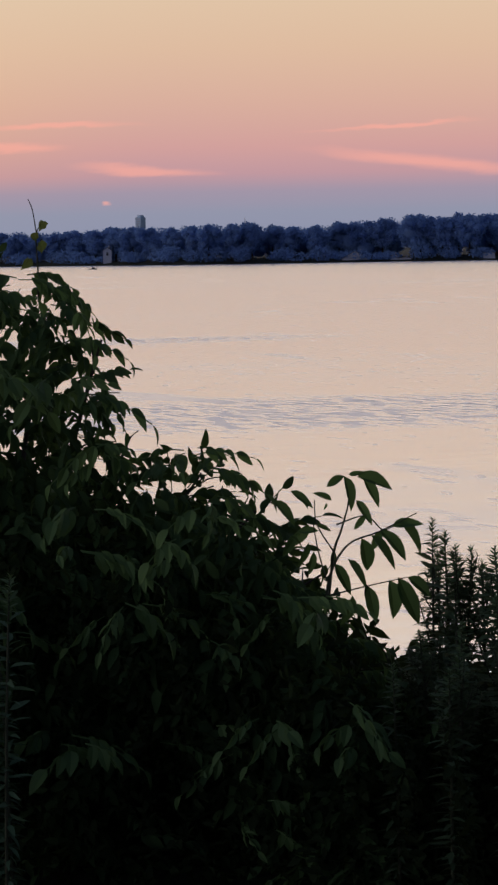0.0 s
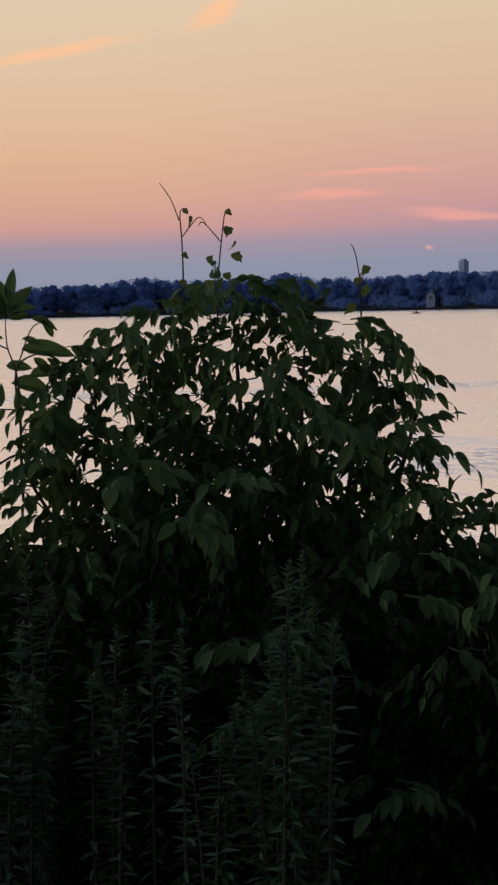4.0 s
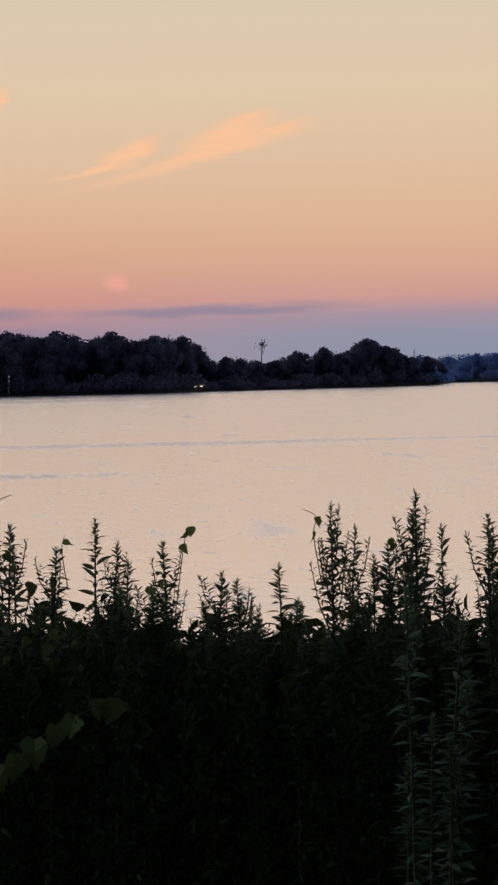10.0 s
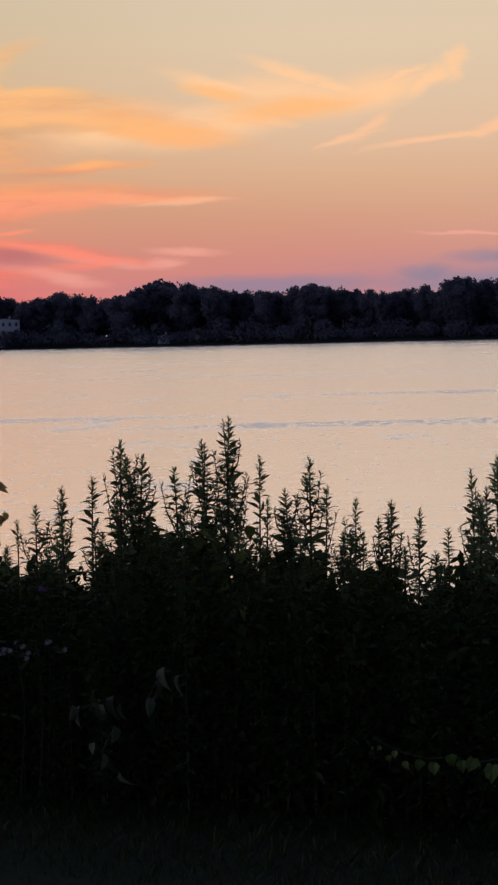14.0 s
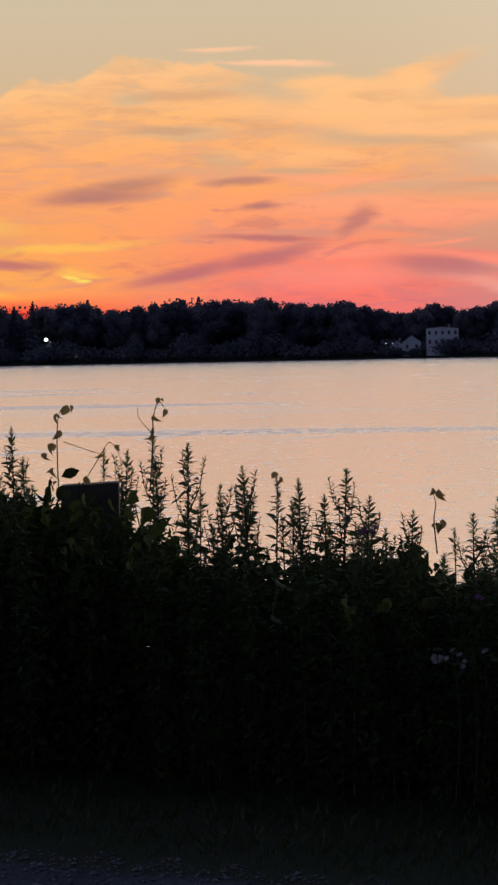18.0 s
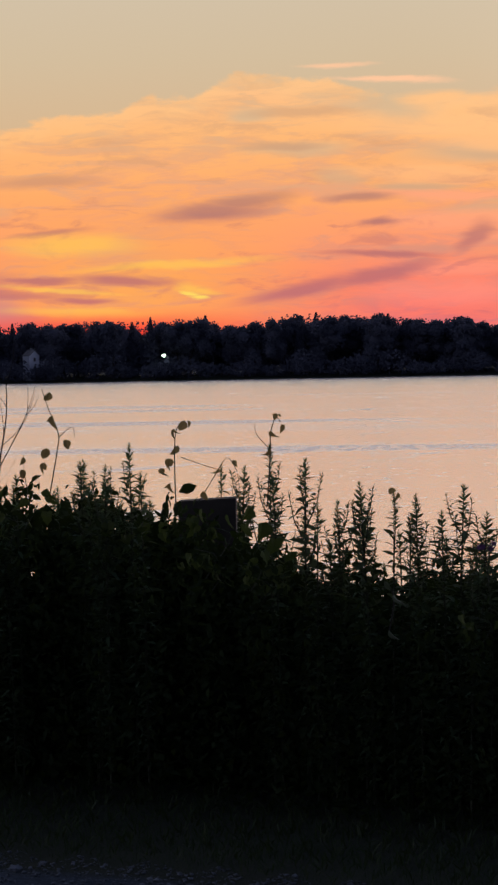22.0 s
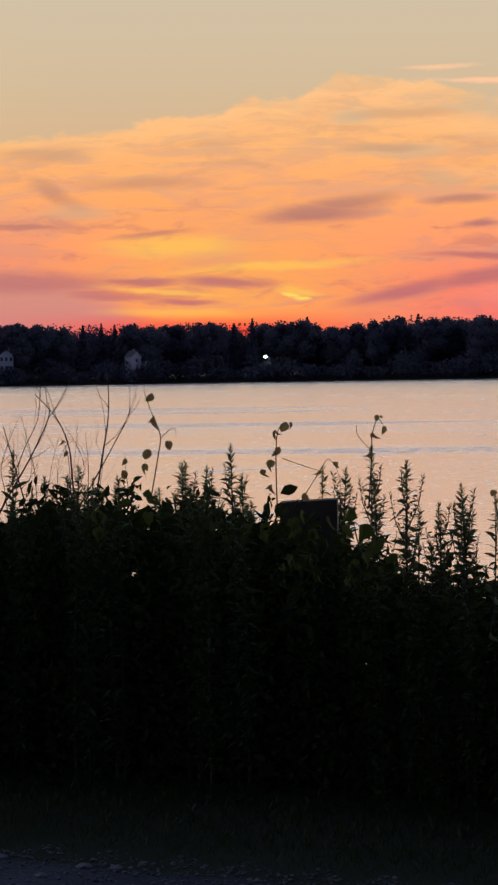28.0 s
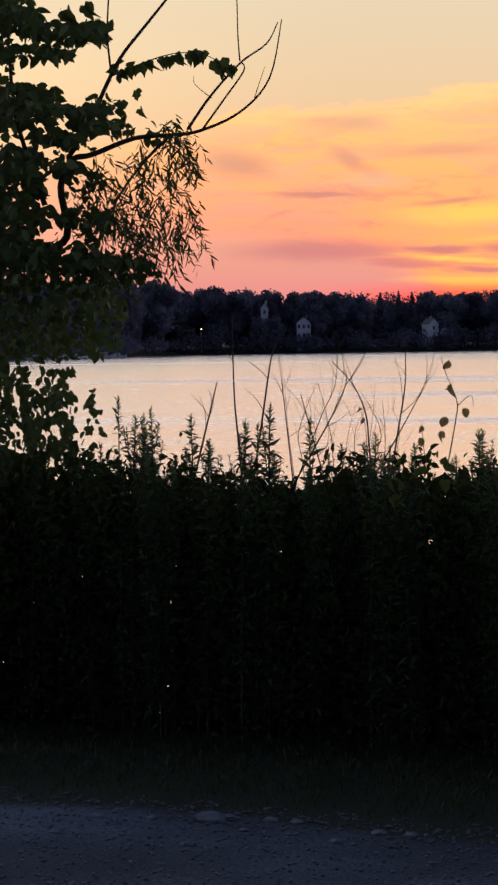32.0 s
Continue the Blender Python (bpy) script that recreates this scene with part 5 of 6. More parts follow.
vine([(4.5, -4.2), (4.62, -3.3), (4.72, -2.85), (4.85, -2.85)], [(4.8, -2.88), (4.64, -3.19), (4.7, -2.95), (4.2, -3.85), (4.0, -3.95)], 0.4, 0.042, LATE, YELLOW_MESH, 0.0018)
vine([(7.2, -4.0), (7.05, -3.0), (7.1, -2.65), (6.85, -2.5)], [(7.09, -2.75), (7.03, -3.03), (7.6, -3.5)], 0.4, 0.036, LATE, YELLOW_MESH, 0.0018)
vine([(8.6, -4.2), (8.55, -3.5), (8.45, -3.1)], [(8.45, -3.15), (8.52, -3.25)], 0.4, 0.034, LATE, YELLOW_MESH, 0.0018)
for k in range(18):
    # broad leaves of the vine that creeps through the growth
    a = vine_rng.uniform(-25, 10)
    if k % 2 == 0:
        a = vine_rng.choice([-24.5, -20, -17.6, -16.5, -15.2, -13.2, -10, -5.9, -0.2, 1.0, 4.0, 8.2, 11.4]) + vine_rng.uniform(-0.6, 0.6)
    e = growth_top(a) + vine_rng.uniform(-0.9, -0.05)
    spread = [(a + vine_rng.uniform(-0.5, 0.5), e + vine_rng.uniform(-0.35, 0.2)) for _ in range(6)]
    vine([(a, e - 0.5), (a + 0.2, e - 0.1), (a - 0.2, e + 0.05)], spread, vine_rng.uniform(0.0, 0.4), 0.052, "broad-leaved vine creeping through the undergrowth")

# a runner of pale leaves that sags across the face of the growth
RUNNER = [(-2.97, -7.77, 12), (-2.7, -7.9, 18), (-2.45, -8.03, 25), (-1.96, -8.16, 40), (-1.46, -8.15, 40), (-1.06, -8.25, 52), (-0.36, -8.12, 56), (0.11, -7.92, 58),
          (0.62, -7.68, 72), (1.24, -7.38, 85), (1.95, -6.74, 95), (2.64, -6.36, 85), (3.3, -6.1, 80)]


def build_runner():
    d0 = 8.75
    root = at(3.6, -5.9, d0)
    top = thing("vine_runner", root, "sagging vine runner with a row of pale green leaves", "vine")
    bm = bmesh.new()
    stem(bm, [at(a, e + 0.18, d0) - root for a, e, _ in RUNNER[::-1]], 0.003, 0.0012, 5)
    part("stem", bm, STEM, top)
    way = np.linspace(0, len(RUNNER) - 1, 23)
    for k in way:
        a, e, mm = [float(np.interp(k, range(len(RUNNER)), [row[j] for row in RUNNER])) for j in range(3)]
        tip = np.array([[vine_rng.uniform(-0.5, 0.5), -0.2, -1.0]])
        face = np.array([[vine_rng.uniform(-0.6, 0.6), -1.0, vine_rng.uniform(0.0, 0.5)]])
        p = at(a, e + 0.35 * mm / 100 + vine_rng.uniform(-0.1, 0.1), d0 - vine_rng.uniform(0.01, 0.04))
        piece("leaf", vine_rng.choice(RUNNER_MESH), top, Matrix.Translation(p - root) @ Matrix(turns(tip, face)[0].tolist()).to_4x4() @ Matrix.Scale(mm / 1000 * vine_rng.uniform(0.85, 1.15), 4))


build_runner()


def shoot(name, label, off, stems, leaves, mesh_list, category="shoot", group="leafy shoots at the bush's edge"):
    """A juvenile woody shoot: stems, and single leaves each from its foot to its tip."""
    d0 = front(stems[0][0][0]) + off
    root = at(*stems[0][0], d0)
    top = thing(name, root, label, category, group)
    for k, line in enumerate(stems):
        bm = bmesh.new()
        stem(bm, [at(a, e, d0) - root for a, e in line], 0.0042 if k == 0 else 0.0022, 0.0012, 6)
        part("stem" if k == 0 else "side_stem", bm, STEM, top)
    for a0, e0, a1, e1 in leaves:
        foot, tip = at(a0, e0, d0), at(a1, e1, d0)
        way = tip - foot
        size = way.length
        way += Vector((0, vine_rng.uniform(-0.25, 0.25) * size, 0))
        face = (vine_rng.uniform(-0.5, 0.5), -1.0, vine_rng.uniform(0.1, 0.9))
        piece("leaflet", vine_rng.choice(mesh_list), top, Matrix.Translation(foot - root) @ Matrix(turns(np.array([way[:]]), np.array([face]))[0].tolist()).to_4x4() @ Matrix.Scale(size, 4))


ASH_LEAVES = [shape_mesh("leaflet", leaf_shape(w, f, e, 6, p), BUSH_LEAF_LIT) for w, f, e, p in ((0.36, 0.35, 0.2, 0.42), (0.42, 0.45, 0.3, 0.45), (0.32, 0.3, 0.12, 0.4))]
shoot("ash_shoot", "upright ash shoot with oval leaflets at the bush's edge", 0.38,
      [[(12.95, -3.6), (12.93, -2.66), (12.94, -1.83), (12.88, -1.2), (12.73, -0.73), (12.71, -0.14)], [(12.77, -0.8), (12.34, -0.57), (11.88, -0.19), (11.57, 0.07)], [(12.94, -1.91), (12.51, -1.88), (12.1, -1.83), (11.66, -1.77)]],
      [(12.73, -0.16, 12.32, 0.42), (12.72, -0.18, 12.25, 0.14), (12.74, -0.14, 12.57, 0.57), (12.77, 0.1, 12.92, 0.73), (12.76, -0.14, 13.24, 0.4), (12.76, -0.19, 13.28, 0.06), (12.76, -0.21, 13.16, -0.15), (12.73, -0.2, 12.4, -0.05),
       (11.8, -0.14, 11.48, 0.17), (11.91, -0.14, 12.13, -0.33), (12.29, -0.48, 12.32, -0.13), (12.36, -0.52, 12.68, -0.57), (11.66, -1.77, 11.07, -1.56), (11.91, -1.76, 11.63, -1.26), (12.33, -1.81, 11.95, -1.35),
       (12.51, -1.87, 12.61, -1.42), (12.67, -1.9, 12.19, -2.31), (12.85, -1.91, 12.92, -1.51), (12.0, -1.78, 11.71, -1.68)], ASH_LEAVES)
shoot("ash_shoot", "leaning ash shoot with dark drooping leaflets", 0.45,
      [[(12.95, -2.3), (12.88, -1.2), (13.29, -0.88), (13.89, -0.83)], [(12.95, -1.0), (13.2, -0.4), (13.5, -0.3)]],
      [(12.98, -0.79, 13.99, -0.85), (13.17, -0.22, 13.69, -0.41), (13.58, -0.59, 13.36, -0.21), (12.69, -1.09, 13.18, -1.12), (12.78, -1.41, 13.56, -1.51), (12.83, -1.62, 13.26, -1.96), (13.03, -2.14, 13.71, -1.95),
       (13.68, -1.11, 14.19, -1.23), (13.2, -0.95, 13.6, -1.3), (13.0, -0.6, 13.4, -0.7), (13.1, -1.3, 13.9, -1.15)], ASH_LEAVES)
shoot("ash_shoot", "low ash shoot with broad dark leaves over the weeds", 0.3,
      [[(12.95, -3.4), (12.91, -2.76), (12.49, -2.91), (12.23, -3.08), (11.75, -3.57), (11.38, -3.92)]],
      [(12.12, -3.08, 11.45, -3.23), (12.12, -3.16, 11.62, -3.72), (11.59, -3.67, 10.88, -4.31), (11.58, -4.06, 11.41, -3.87), (12.52, -3.85, 11.65, -4.32), (12.38, -3.12, 12.06, -3.42), (12.44, -2.98, 12.16, -2.73), (12.18, -2.75, 11.85, -2.76)], ASH_LEAVES)
shoot("sapling", "slender sapling with drooping leaves beside the bush", 0.35,
      [[(24.5, -6.6), (24.62, -5.62), (24.77, -5.18), (24.91, -4.64), (24.83, -4.19)], [(24.68, -5.09), (25.22, -4.93), (25.53, -5.19), (25.78, -5.1)], [(24.62, -5.58), (24.32, -5.08), (24.28, -4.63)]],
      [(24.83, -4.19, 24.49, -4.38), (24.83, -4.19, 25.04, -4.84), (24.92, -4.17, 25.22, -4.11), (25.07, -4.21, 25.75, -4.35), (25.19, -4.24, 25.51, -4.76), (25.05, -4.64, 25.33, -5.12), (24.6, -4.64, 24.26, -4.47), (24.5, -4.68, 24.47, -4.83),
       (23.88, -4.49, 24.25, -4.74), (24.18, -5.08, 23.75, -5.54), (24.32, -5.08, 24.59, -5.2), (25.22, -4.93, 24.99, -5.18), (25.49, -5.19, 25.84, -5.51), (25.53, -5.19, 25.3, -5.59), (23.51, -4.62, 23.96, -5.08)], ASH_LEAVES)


shoot("sapling", "slender sapling with long drooping leaves beside the bush", 0.3,
      [[(24.44, -6.89), (24.54, -6.05), (24.89, -5.46), (25.48, -5.22), (26.17, -4.89)], [(24.53, -6.39), (25.21, -6.23), (25.98, -6.07)], [(24.49, -6.13), (24.33, -5.54), (24.25, -5.03)]],
      [(25.14, -5.34, 25.37, -5.99), (25.31, -5.28, 25.8, -5.91), (25.53, -5.22, 26.03, -5.73), (25.83, -5.03, 26.41, -5.61), (25.7, -5.13, 26.29, -5.04), (24.64, -5.8, 24.96, -6.39), (24.88, -5.72, 25.26, -6.27), (25.64, -6.11, 25.8, -6.84),
       (25.81, -6.07, 26.27, -6.96), (25.98, -6.07, 26.44, -6.41), (23.95, -5.24, 23.69, -5.72), (24.16, -5.41, 23.99, -5.89), (24.25, -5.58, 24.21, -6.06), (23.84, -4.45, 24.28, -4.76), (24.34, -5.2, 23.95, -5.19), (25.26, -6.23, 25.37, -6.91),
       (24.96, -6.39, 24.82, -7.07)], ASH_LEAVES)


# ---- dead twigs standing over the growth ----
def dead_shrub(lines, off, thick, label):
    a, e = lines[0][-1]
    root = spot(a, front(a) + off)
    top = thing("dead_shrub", root, label, "shrub", "bare twigs above the growth")
    for line in lines:
        bm = bmesh.new()
        d0 = front(line[0][0]) + off
        up_line = [at(a, e, d0) - root for a, e in line[::-1]]
        slant = up_line[0] - up_line[1]
        foot = up_line[0] + slant * min(4.0, (up_line[0].z - 0.3) / max(0.02, -slant.z))
        pts = [foot, foot.lerp(up_line[0], 0.5)] + up_line
        t = thick * vine_rng.uniform(0.7, 1.2)
        drawn = stem(bm, pts, t, t * 0.3, 6)
        branch = part("branch", bm, TWIG, top)
        for _ in range(4):
            p = drawn[vine_rng.randrange(len(drawn) // 2, len(drawn) - 1)]
            q = p + Vector((vine_rng.uniform(-0.1, 0.1), 0, vine_rng.uniform(0.05, 0.2)))
            bm = bmesh.new()
            stem(bm, [p, p.lerp(q, 0.5) + Vector((0.01, 0, 0)), q], t * 0.3, t * 0.12, 4, 3)
            part("twig", bm, TWIG, branch)


dead_shrub([[(-22.97, 0.42), (-22.95, -1.05), (-22.87, -2.08)], [(-22.08, 0.02), (-22.25, -0.32), (-22.47, -1.67)], [(-23.26, -0.77), (-23.43, -1.44)]], 0.75, 0.006, "bare upright dead stems over the growth")
dead_shrub([[(-21.04, -0.23), (-21.09, -0.88), (-21.34, -1.42), (-21.61, -2.1)], [(-20.89, -0.6), (-20.9, -0.89), (-21.2, -1.53), (-21.56, -2.15)],
            [(-21.14, -0.44), (-20.75, -0.89), (-20.53, -1.43), (-20.47, -2.11)], [(-22.08, -0.72), (-21.97, -1.83)], [(-21.73, -1.02), (-21.5, -1.89)]], 0.75, 0.0048, "forked grey dead twigs over the growth")
dead_shrub([[(-19.79, -0.25), (-19.8, -0.9), (-19.97, -1.91)], [(-19.37, -0.71), (-19.52, -1.05), (-19.87, -1.69), (-20.21, -2.27)]], 0.75, 0.006, "slanting forked dead branch over the growth")

wisp_lines = []
for k in range(11):
    a0 = -21.9 + 0.19 * k
    wisp_lines.append([(a0 + vine_rng.uniform(-0.35, 0.45), vine_rng.uniform(-1.4, -0.75)), (a0 + vine_rng.uniform(-0.1, 0.15), -1.7), (a0, -2.3)])
dead_shrub(wisp_lines, 0.7, 0.0024, "thin tangle of dry grey twigs over the growth")


# ---- the tree at the lane's end ----
# pads of vine leaves: bearing, height, half width and half thickness in degrees
VINE_PADS = [(-26.94, 6.05, 0.5, 0.35), (-26.15, 5.69, 0.6, 0.16), (-26.75, 5.34, 0.93, 0.13), (-26.6, 4.58, 0.53, 0.18), (-25.85, 4.26, 0.55, 0.1), (-25.42, 3.98, 0.36, 0.08), (-26.77, 4.2, 0.47, 0.24),
             (-26.19, 3.79, 0.4, 0.12), (-26.79, 3.44, 0.4, 0.2), (-26.9, 2.98, 0.47, 0.33), (-26.85, 2.39, 0.53, 0.27), (-25.68, 2.3, 0.5, 0.16), (-25.1, 1.5, 0.45, 0.08), (-26.36, 1.65, 0.9, 0.24), (-26.9, 1.79, 0.47, 0.33),
             (-25.45, 5.75, 0.14, 0.12), (-26.9, 7.0, 0.6, 0.3), (-26.2, 6.7, 0.4, 0.14), (-26.0, 3.2, 0.25, 0.12)]


def build_tree():
    d0 = front(-25) + 1.0
    root = spot(-29.5, d0)
    top = thing("riverside_tree", root, "leaning tree with narrow leaves, overgrown by vines", "tree")
    # trunk and limbs
    bm = bmesh.new()
    stem(bm, [Vector((0, 0, -0.05)), at(-29.3, -2, d0) - root, at(-28.6, 0.6, d0) - root, at(-27.2, 1.45, d0) - root], 0.085, 0.045, 10)
    part("trunk", bm, BARK, top)
    limbs = [([(-28.6, 0.6), (-28.0, 3.0), (-27.5, 5.5), (-27.0, 8.0)], 0.04, 0.012),
             ([(-27.2, 1.45), (-26.6, 1.6), (-25.98, 1.95), (-26.09, 2.82), (-25.86, 3.31), (-25.52, 3.43), (-24.71, 3.69), (-24.09, 3.75), (-23.48, 3.83), (-22.72, 4.16), (-22.22, 4.79), (-21.97, 5.82)], 0.024, 0.0025),
             ([(-23.72, 3.87), (-23.28, 4.44), (-22.74, 5.08), (-22.28, 5.41), (-22.06, 5.8)], 0.008, 0.0025),
             ([(-22.74, 5.08), (-22.79, 5.54), (-22.81, 6.4), (-22.9, 7.6)], 0.004, 0.002),
             ([(-23.48, 3.83), (-23.02, 4.41), (-22.7, 4.92), (-22.74, 5.1)], 0.006, 0.003),
             ([(-25.95, 3.31), (-25.5, 4.11), (-25.13, 4.83), (-24.87, 5.26), (-24.43, 5.8), (-23.9, 6.5), (-23.2, 7.6)], 0.013, 0.005),
             ([(-25.13, 4.92), (-25.15, 5.62), (-25.11, 6.4), (-25.0, 8.0)], 0.006, 0.003),
             ([(-24.09, 3.75), (-24.6, 3.23), (-25.04, 2.56), (-25.13, 2.12)], 0.009, 0.004),
             ([(-26.6, 1.6), (-26.0, 1.3), (-25.2, 1.25)], 0.015, 0.004),
             ([(-26.4, 2.5), (-26.9, 4.2), (-27.0, 6.2)], 0.015, 0.006),
             ([(-25.13, 4.83), (-24.5, 5.08), (-23.9, 5.25), (-23.4, 5.22), (-22.95, 4.98)], 0.004, 0.0015),
             ([(-22.5, 4.4), (-22.35, 4.8), (-22.3, 5.0)], 0.0025, 0.001),
             ([(-23.3, 4.4), (-23.55, 4.7), (-23.6, 4.85)], 0.0025, 0.001)]
    for line, thick, thin in limbs:
        bm = bmesh.new()
        stem(bm, [at(a + vine_rng.uniform(-0.03, 0.03), e + vine_rng.uniform(-0.03, 0.03), d0) - root for a, e in line], thick * 0.82, thin * 0.8, 7)
        part("limb", bm, BARK, top)
    r = np.random.default_rng(41)
    # narrow leaves in hanging sprays
    pos, axis = [], []
    sprays = [(-24.1, 3.4, 0.5), (-24.4, 3.0, 0.5), (-24.0, 2.7, 0.5), (-23.9, 2.3, 0.5), (-24.4, 2.5, 0.6), (-24.8, 2.2, 0.6), (-23.7, 2.0, 0.4), (-24.2, 1.9, 0.5), (-24.9, 3.2, 0.5),
              (-25.2, 2.7, 0.6), (-25.4, 1.7, 0.6), (-23.55, 3.5, 0.25), (-23.8, 3.9, 0.25), (-24.6, 1.6, 0.5), (-25.0, 1.2, 0.5)]
    for a, e, spread in sprays:
        for _ in range(17):
            p = at(a - 0.3 + r.normal() * spread * 0.6, e + r.normal() * spread * 0.45, d0 + r.normal() * 0.15)
            droop = Vector((r.normal() * 0.35 + 0.3, r.normal() * 0.3, -1)).normalized()
            for k in range(9):
                q = p + droop * 0.014 * k
                pos.append(q - root)
                axis.append(droop + Vector((r.normal() * 0.6, r.normal() * 0.6, r.normal() * 0.3)))
    pos, axis = np.array(pos), np.array(axis)
    ob = batch("narrow_leaves", NARROW, pos, axis, r.normal(size=pos.shape) + [0, -0.5, 0.4], r.uniform(0.035, 0.06, len(pos)), WILLOW_LEAF, top)
    tagged(ob, "drooping sprays of narrow leaves", kind="stuff")
    # vine leaves shingled in flat pads over the limbs, and a close curtain of them below
    pos, axis, size = [], [], []
    for a, e, wide, tall in VINE_PADS:
        for _ in range(int(50 + 620 * wide * tall)):
            u = r.uniform(-1, 1)
            p = at(a + wide * u, e + tall * (r.uniform(-1, 1) * (1 - 0.5 * u * u) - 0.2 * u), d0 + r.normal() * 0.22)
            pos.append(p - root)
            axis.append((r.normal() * 0.8 + 0.3, r.normal() * 0.6 - 0.2, -0.5 + 0.3 * r.normal()))
            size.append(r.uniform(0.035, 0.07))
    for _ in range(2600):
        e = r.uniform(-2.3, 1.6)
        rim = np.interp(e, [-2.3, -1, -0.5, -0.15, 0.2, 0.8, 1.3, 1.6], [-25.6, -25.5, -25.8, -25.4, -25.1, -25.0, -25.2, -25.6])
        a = rim - 3.0 * r.random() ** 0.9 + r.normal() * 0.15
        if -0.75 < e < -0.3 and a > -26.9 or e < -0.3 and math.sin(a * 11) + 0.7 * math.sin(e * 13 + a * 4) < 0.0:
            continue
        pos.append(at(a, e, d0 + r.normal() * 0.25) - root)
        axis.append((r.normal() * 0.7 + 0.1, r.normal() * 0.6 - 0.2, -0.6))
        size.append(r.uniform(0.028, 0.055))
    for _ in range(800):
        a, e = r.uniform(-27.6, -25.95), r.uniform(-2.4, -0.4)
        if math.sin(a * 17 + 2 * e) + 0.6 * math.sin(e * 9) < -0.2:
            continue
        pos.append(at(a + r.normal() * 0.06, e, d0 + r.normal() * 0.2) - root)
        axis.append((r.normal() * 0.5, r.normal() * 0.5, -0.8))
        size.append(r.uniform(0.028, 0.055))
    for _ in range(2600):
        pos.append(at(r.uniform(-30, -27.0) + r.normal() * 0.15, r.uniform(1, 9), d0 + r.normal() * 0.3) - root)
        axis.append((r.normal() * 0.7, r.normal() * 0.6 - 0.2, -0.5))
        size.append(r.uniform(0.03, 0.06))
    pos = np.array([tuple(p) for p in pos])
    ob = batch("vine_foliage", BROAD, pos, np.array(axis), r.normal(size=pos.shape) * 0.5 + [0, -0.8, 0.6], np.array(size), VINE_FILL, top)
    tagged(ob, "ragged layers of vine leaves over the limbs", kind="stuff")
    # tufts of vine leaves along the limbs
    pos = []
    for a, e, spread, count in ((-25.9, 3.6, 0.4, 45), (-25.6, 2.9, 0.4, 45), (-25.5, 1.9, 0.4, 40), (-25.2, 1.35, 0.5, 60), (-24.7, 1.25, 0.35, 35), (-25.3, 4.3, 0.3, 30), (-25.4, 5.7, 0.25, 25),
                                (-24.9, 3.9, 0.25, 22), (-24.3, 3.8, 0.2, 14), (-25.0, 5.0, 0.25, 16)):
        for _ in range(count):
            pos.append(at(a + r.normal() * spread * 0.5, e + r.normal() * spread * 0.3, d0 + r.normal() * 0.1) - root)
    pos = np.array(pos)
    ob = batch("tuft_foliage", BROAD, pos, r.normal(size=pos.shape) + [0.2, -0.2, -0.4], r.normal(size=pos.shape) * 0.6 + [0, -0.4, 0.8], r.uniform(0.025, 0.06, len(pos)), VINE_FILL, top)
    tagged(ob, "tufts of vine leaves along the limbs", kind="stuff")
    # single leaves strung along the limbs
    strung = [(-24.98, 4.9, 55), (-24.77, 4.96, 60), (-24.57, 5.02, 60), (-24.36, 5.08, 58), (-24.15, 5.12, 62), (-23.94, 5.17, 60), (-23.73, 5.2, 66), (-23.53, 5.2, 64),
              (-23.22, 5.05, 95), (-22.99, 4.93, 55), (-25.49, 5.73, 110), (-25.8, 5.6, 90), (-24.68, 4.54, 60), (-24.94, 4.35, 60), (-24.84, 4.05, 60), (-25.2, 4.5, 55), (-25.4, 4.3, 60),
              (-25.3, 4.0, 60), (-25.6, 3.9, 80), (-25.9, 4.0, 80), (-25.1, 3.7, 65), (-24.6, 4.2, 50), (-25.6, 6.1, 80), (-26.0, 6.0, 90)]
    strung += [(a + 0.1, e + 0.02, mm * 0.9) for a, e, mm in strung if e > 4.85]
    for a, e, mm in strung:
        piece("leaf", vine_rng.choice(HEART_MESH), top, Matrix.Translation(-root) @ hang(a, e + 0.06, d0 - 0.02, mm / 1050, tip=(vine_rng.uniform(-0.2, 0.7), vine_rng.uniform(-0.5, 0.5), -0.8)))


build_tree()


# ---- a cut-off square post, flowers, withered leaves ----
def build_post():
    az = -16.12
    d = front(az) + 1.1
    h = EYE + d * math.tan(radians(-2.48))
    bm = bmesh.new()
    box(bm, 0, 0, -0.05, 0.218, 0.2, h + 0.05, 0.003)
    for v in bm.verts:
        if v.co.z > h * 0.5:
            v.co.z += 0.004 * v.co.x / 0.1 + 0.004 * noise.noise(v.co * 30)
    top = part("square_post", bm, OLD_WOOD)
    top.matrix_basis = Matrix.Translation(spot(az, d)) @ pose(0, 0, 0, 0, 0, 14)
    tagged(top, "weathered square wooden post sunk in the growth", "post")


build_post()


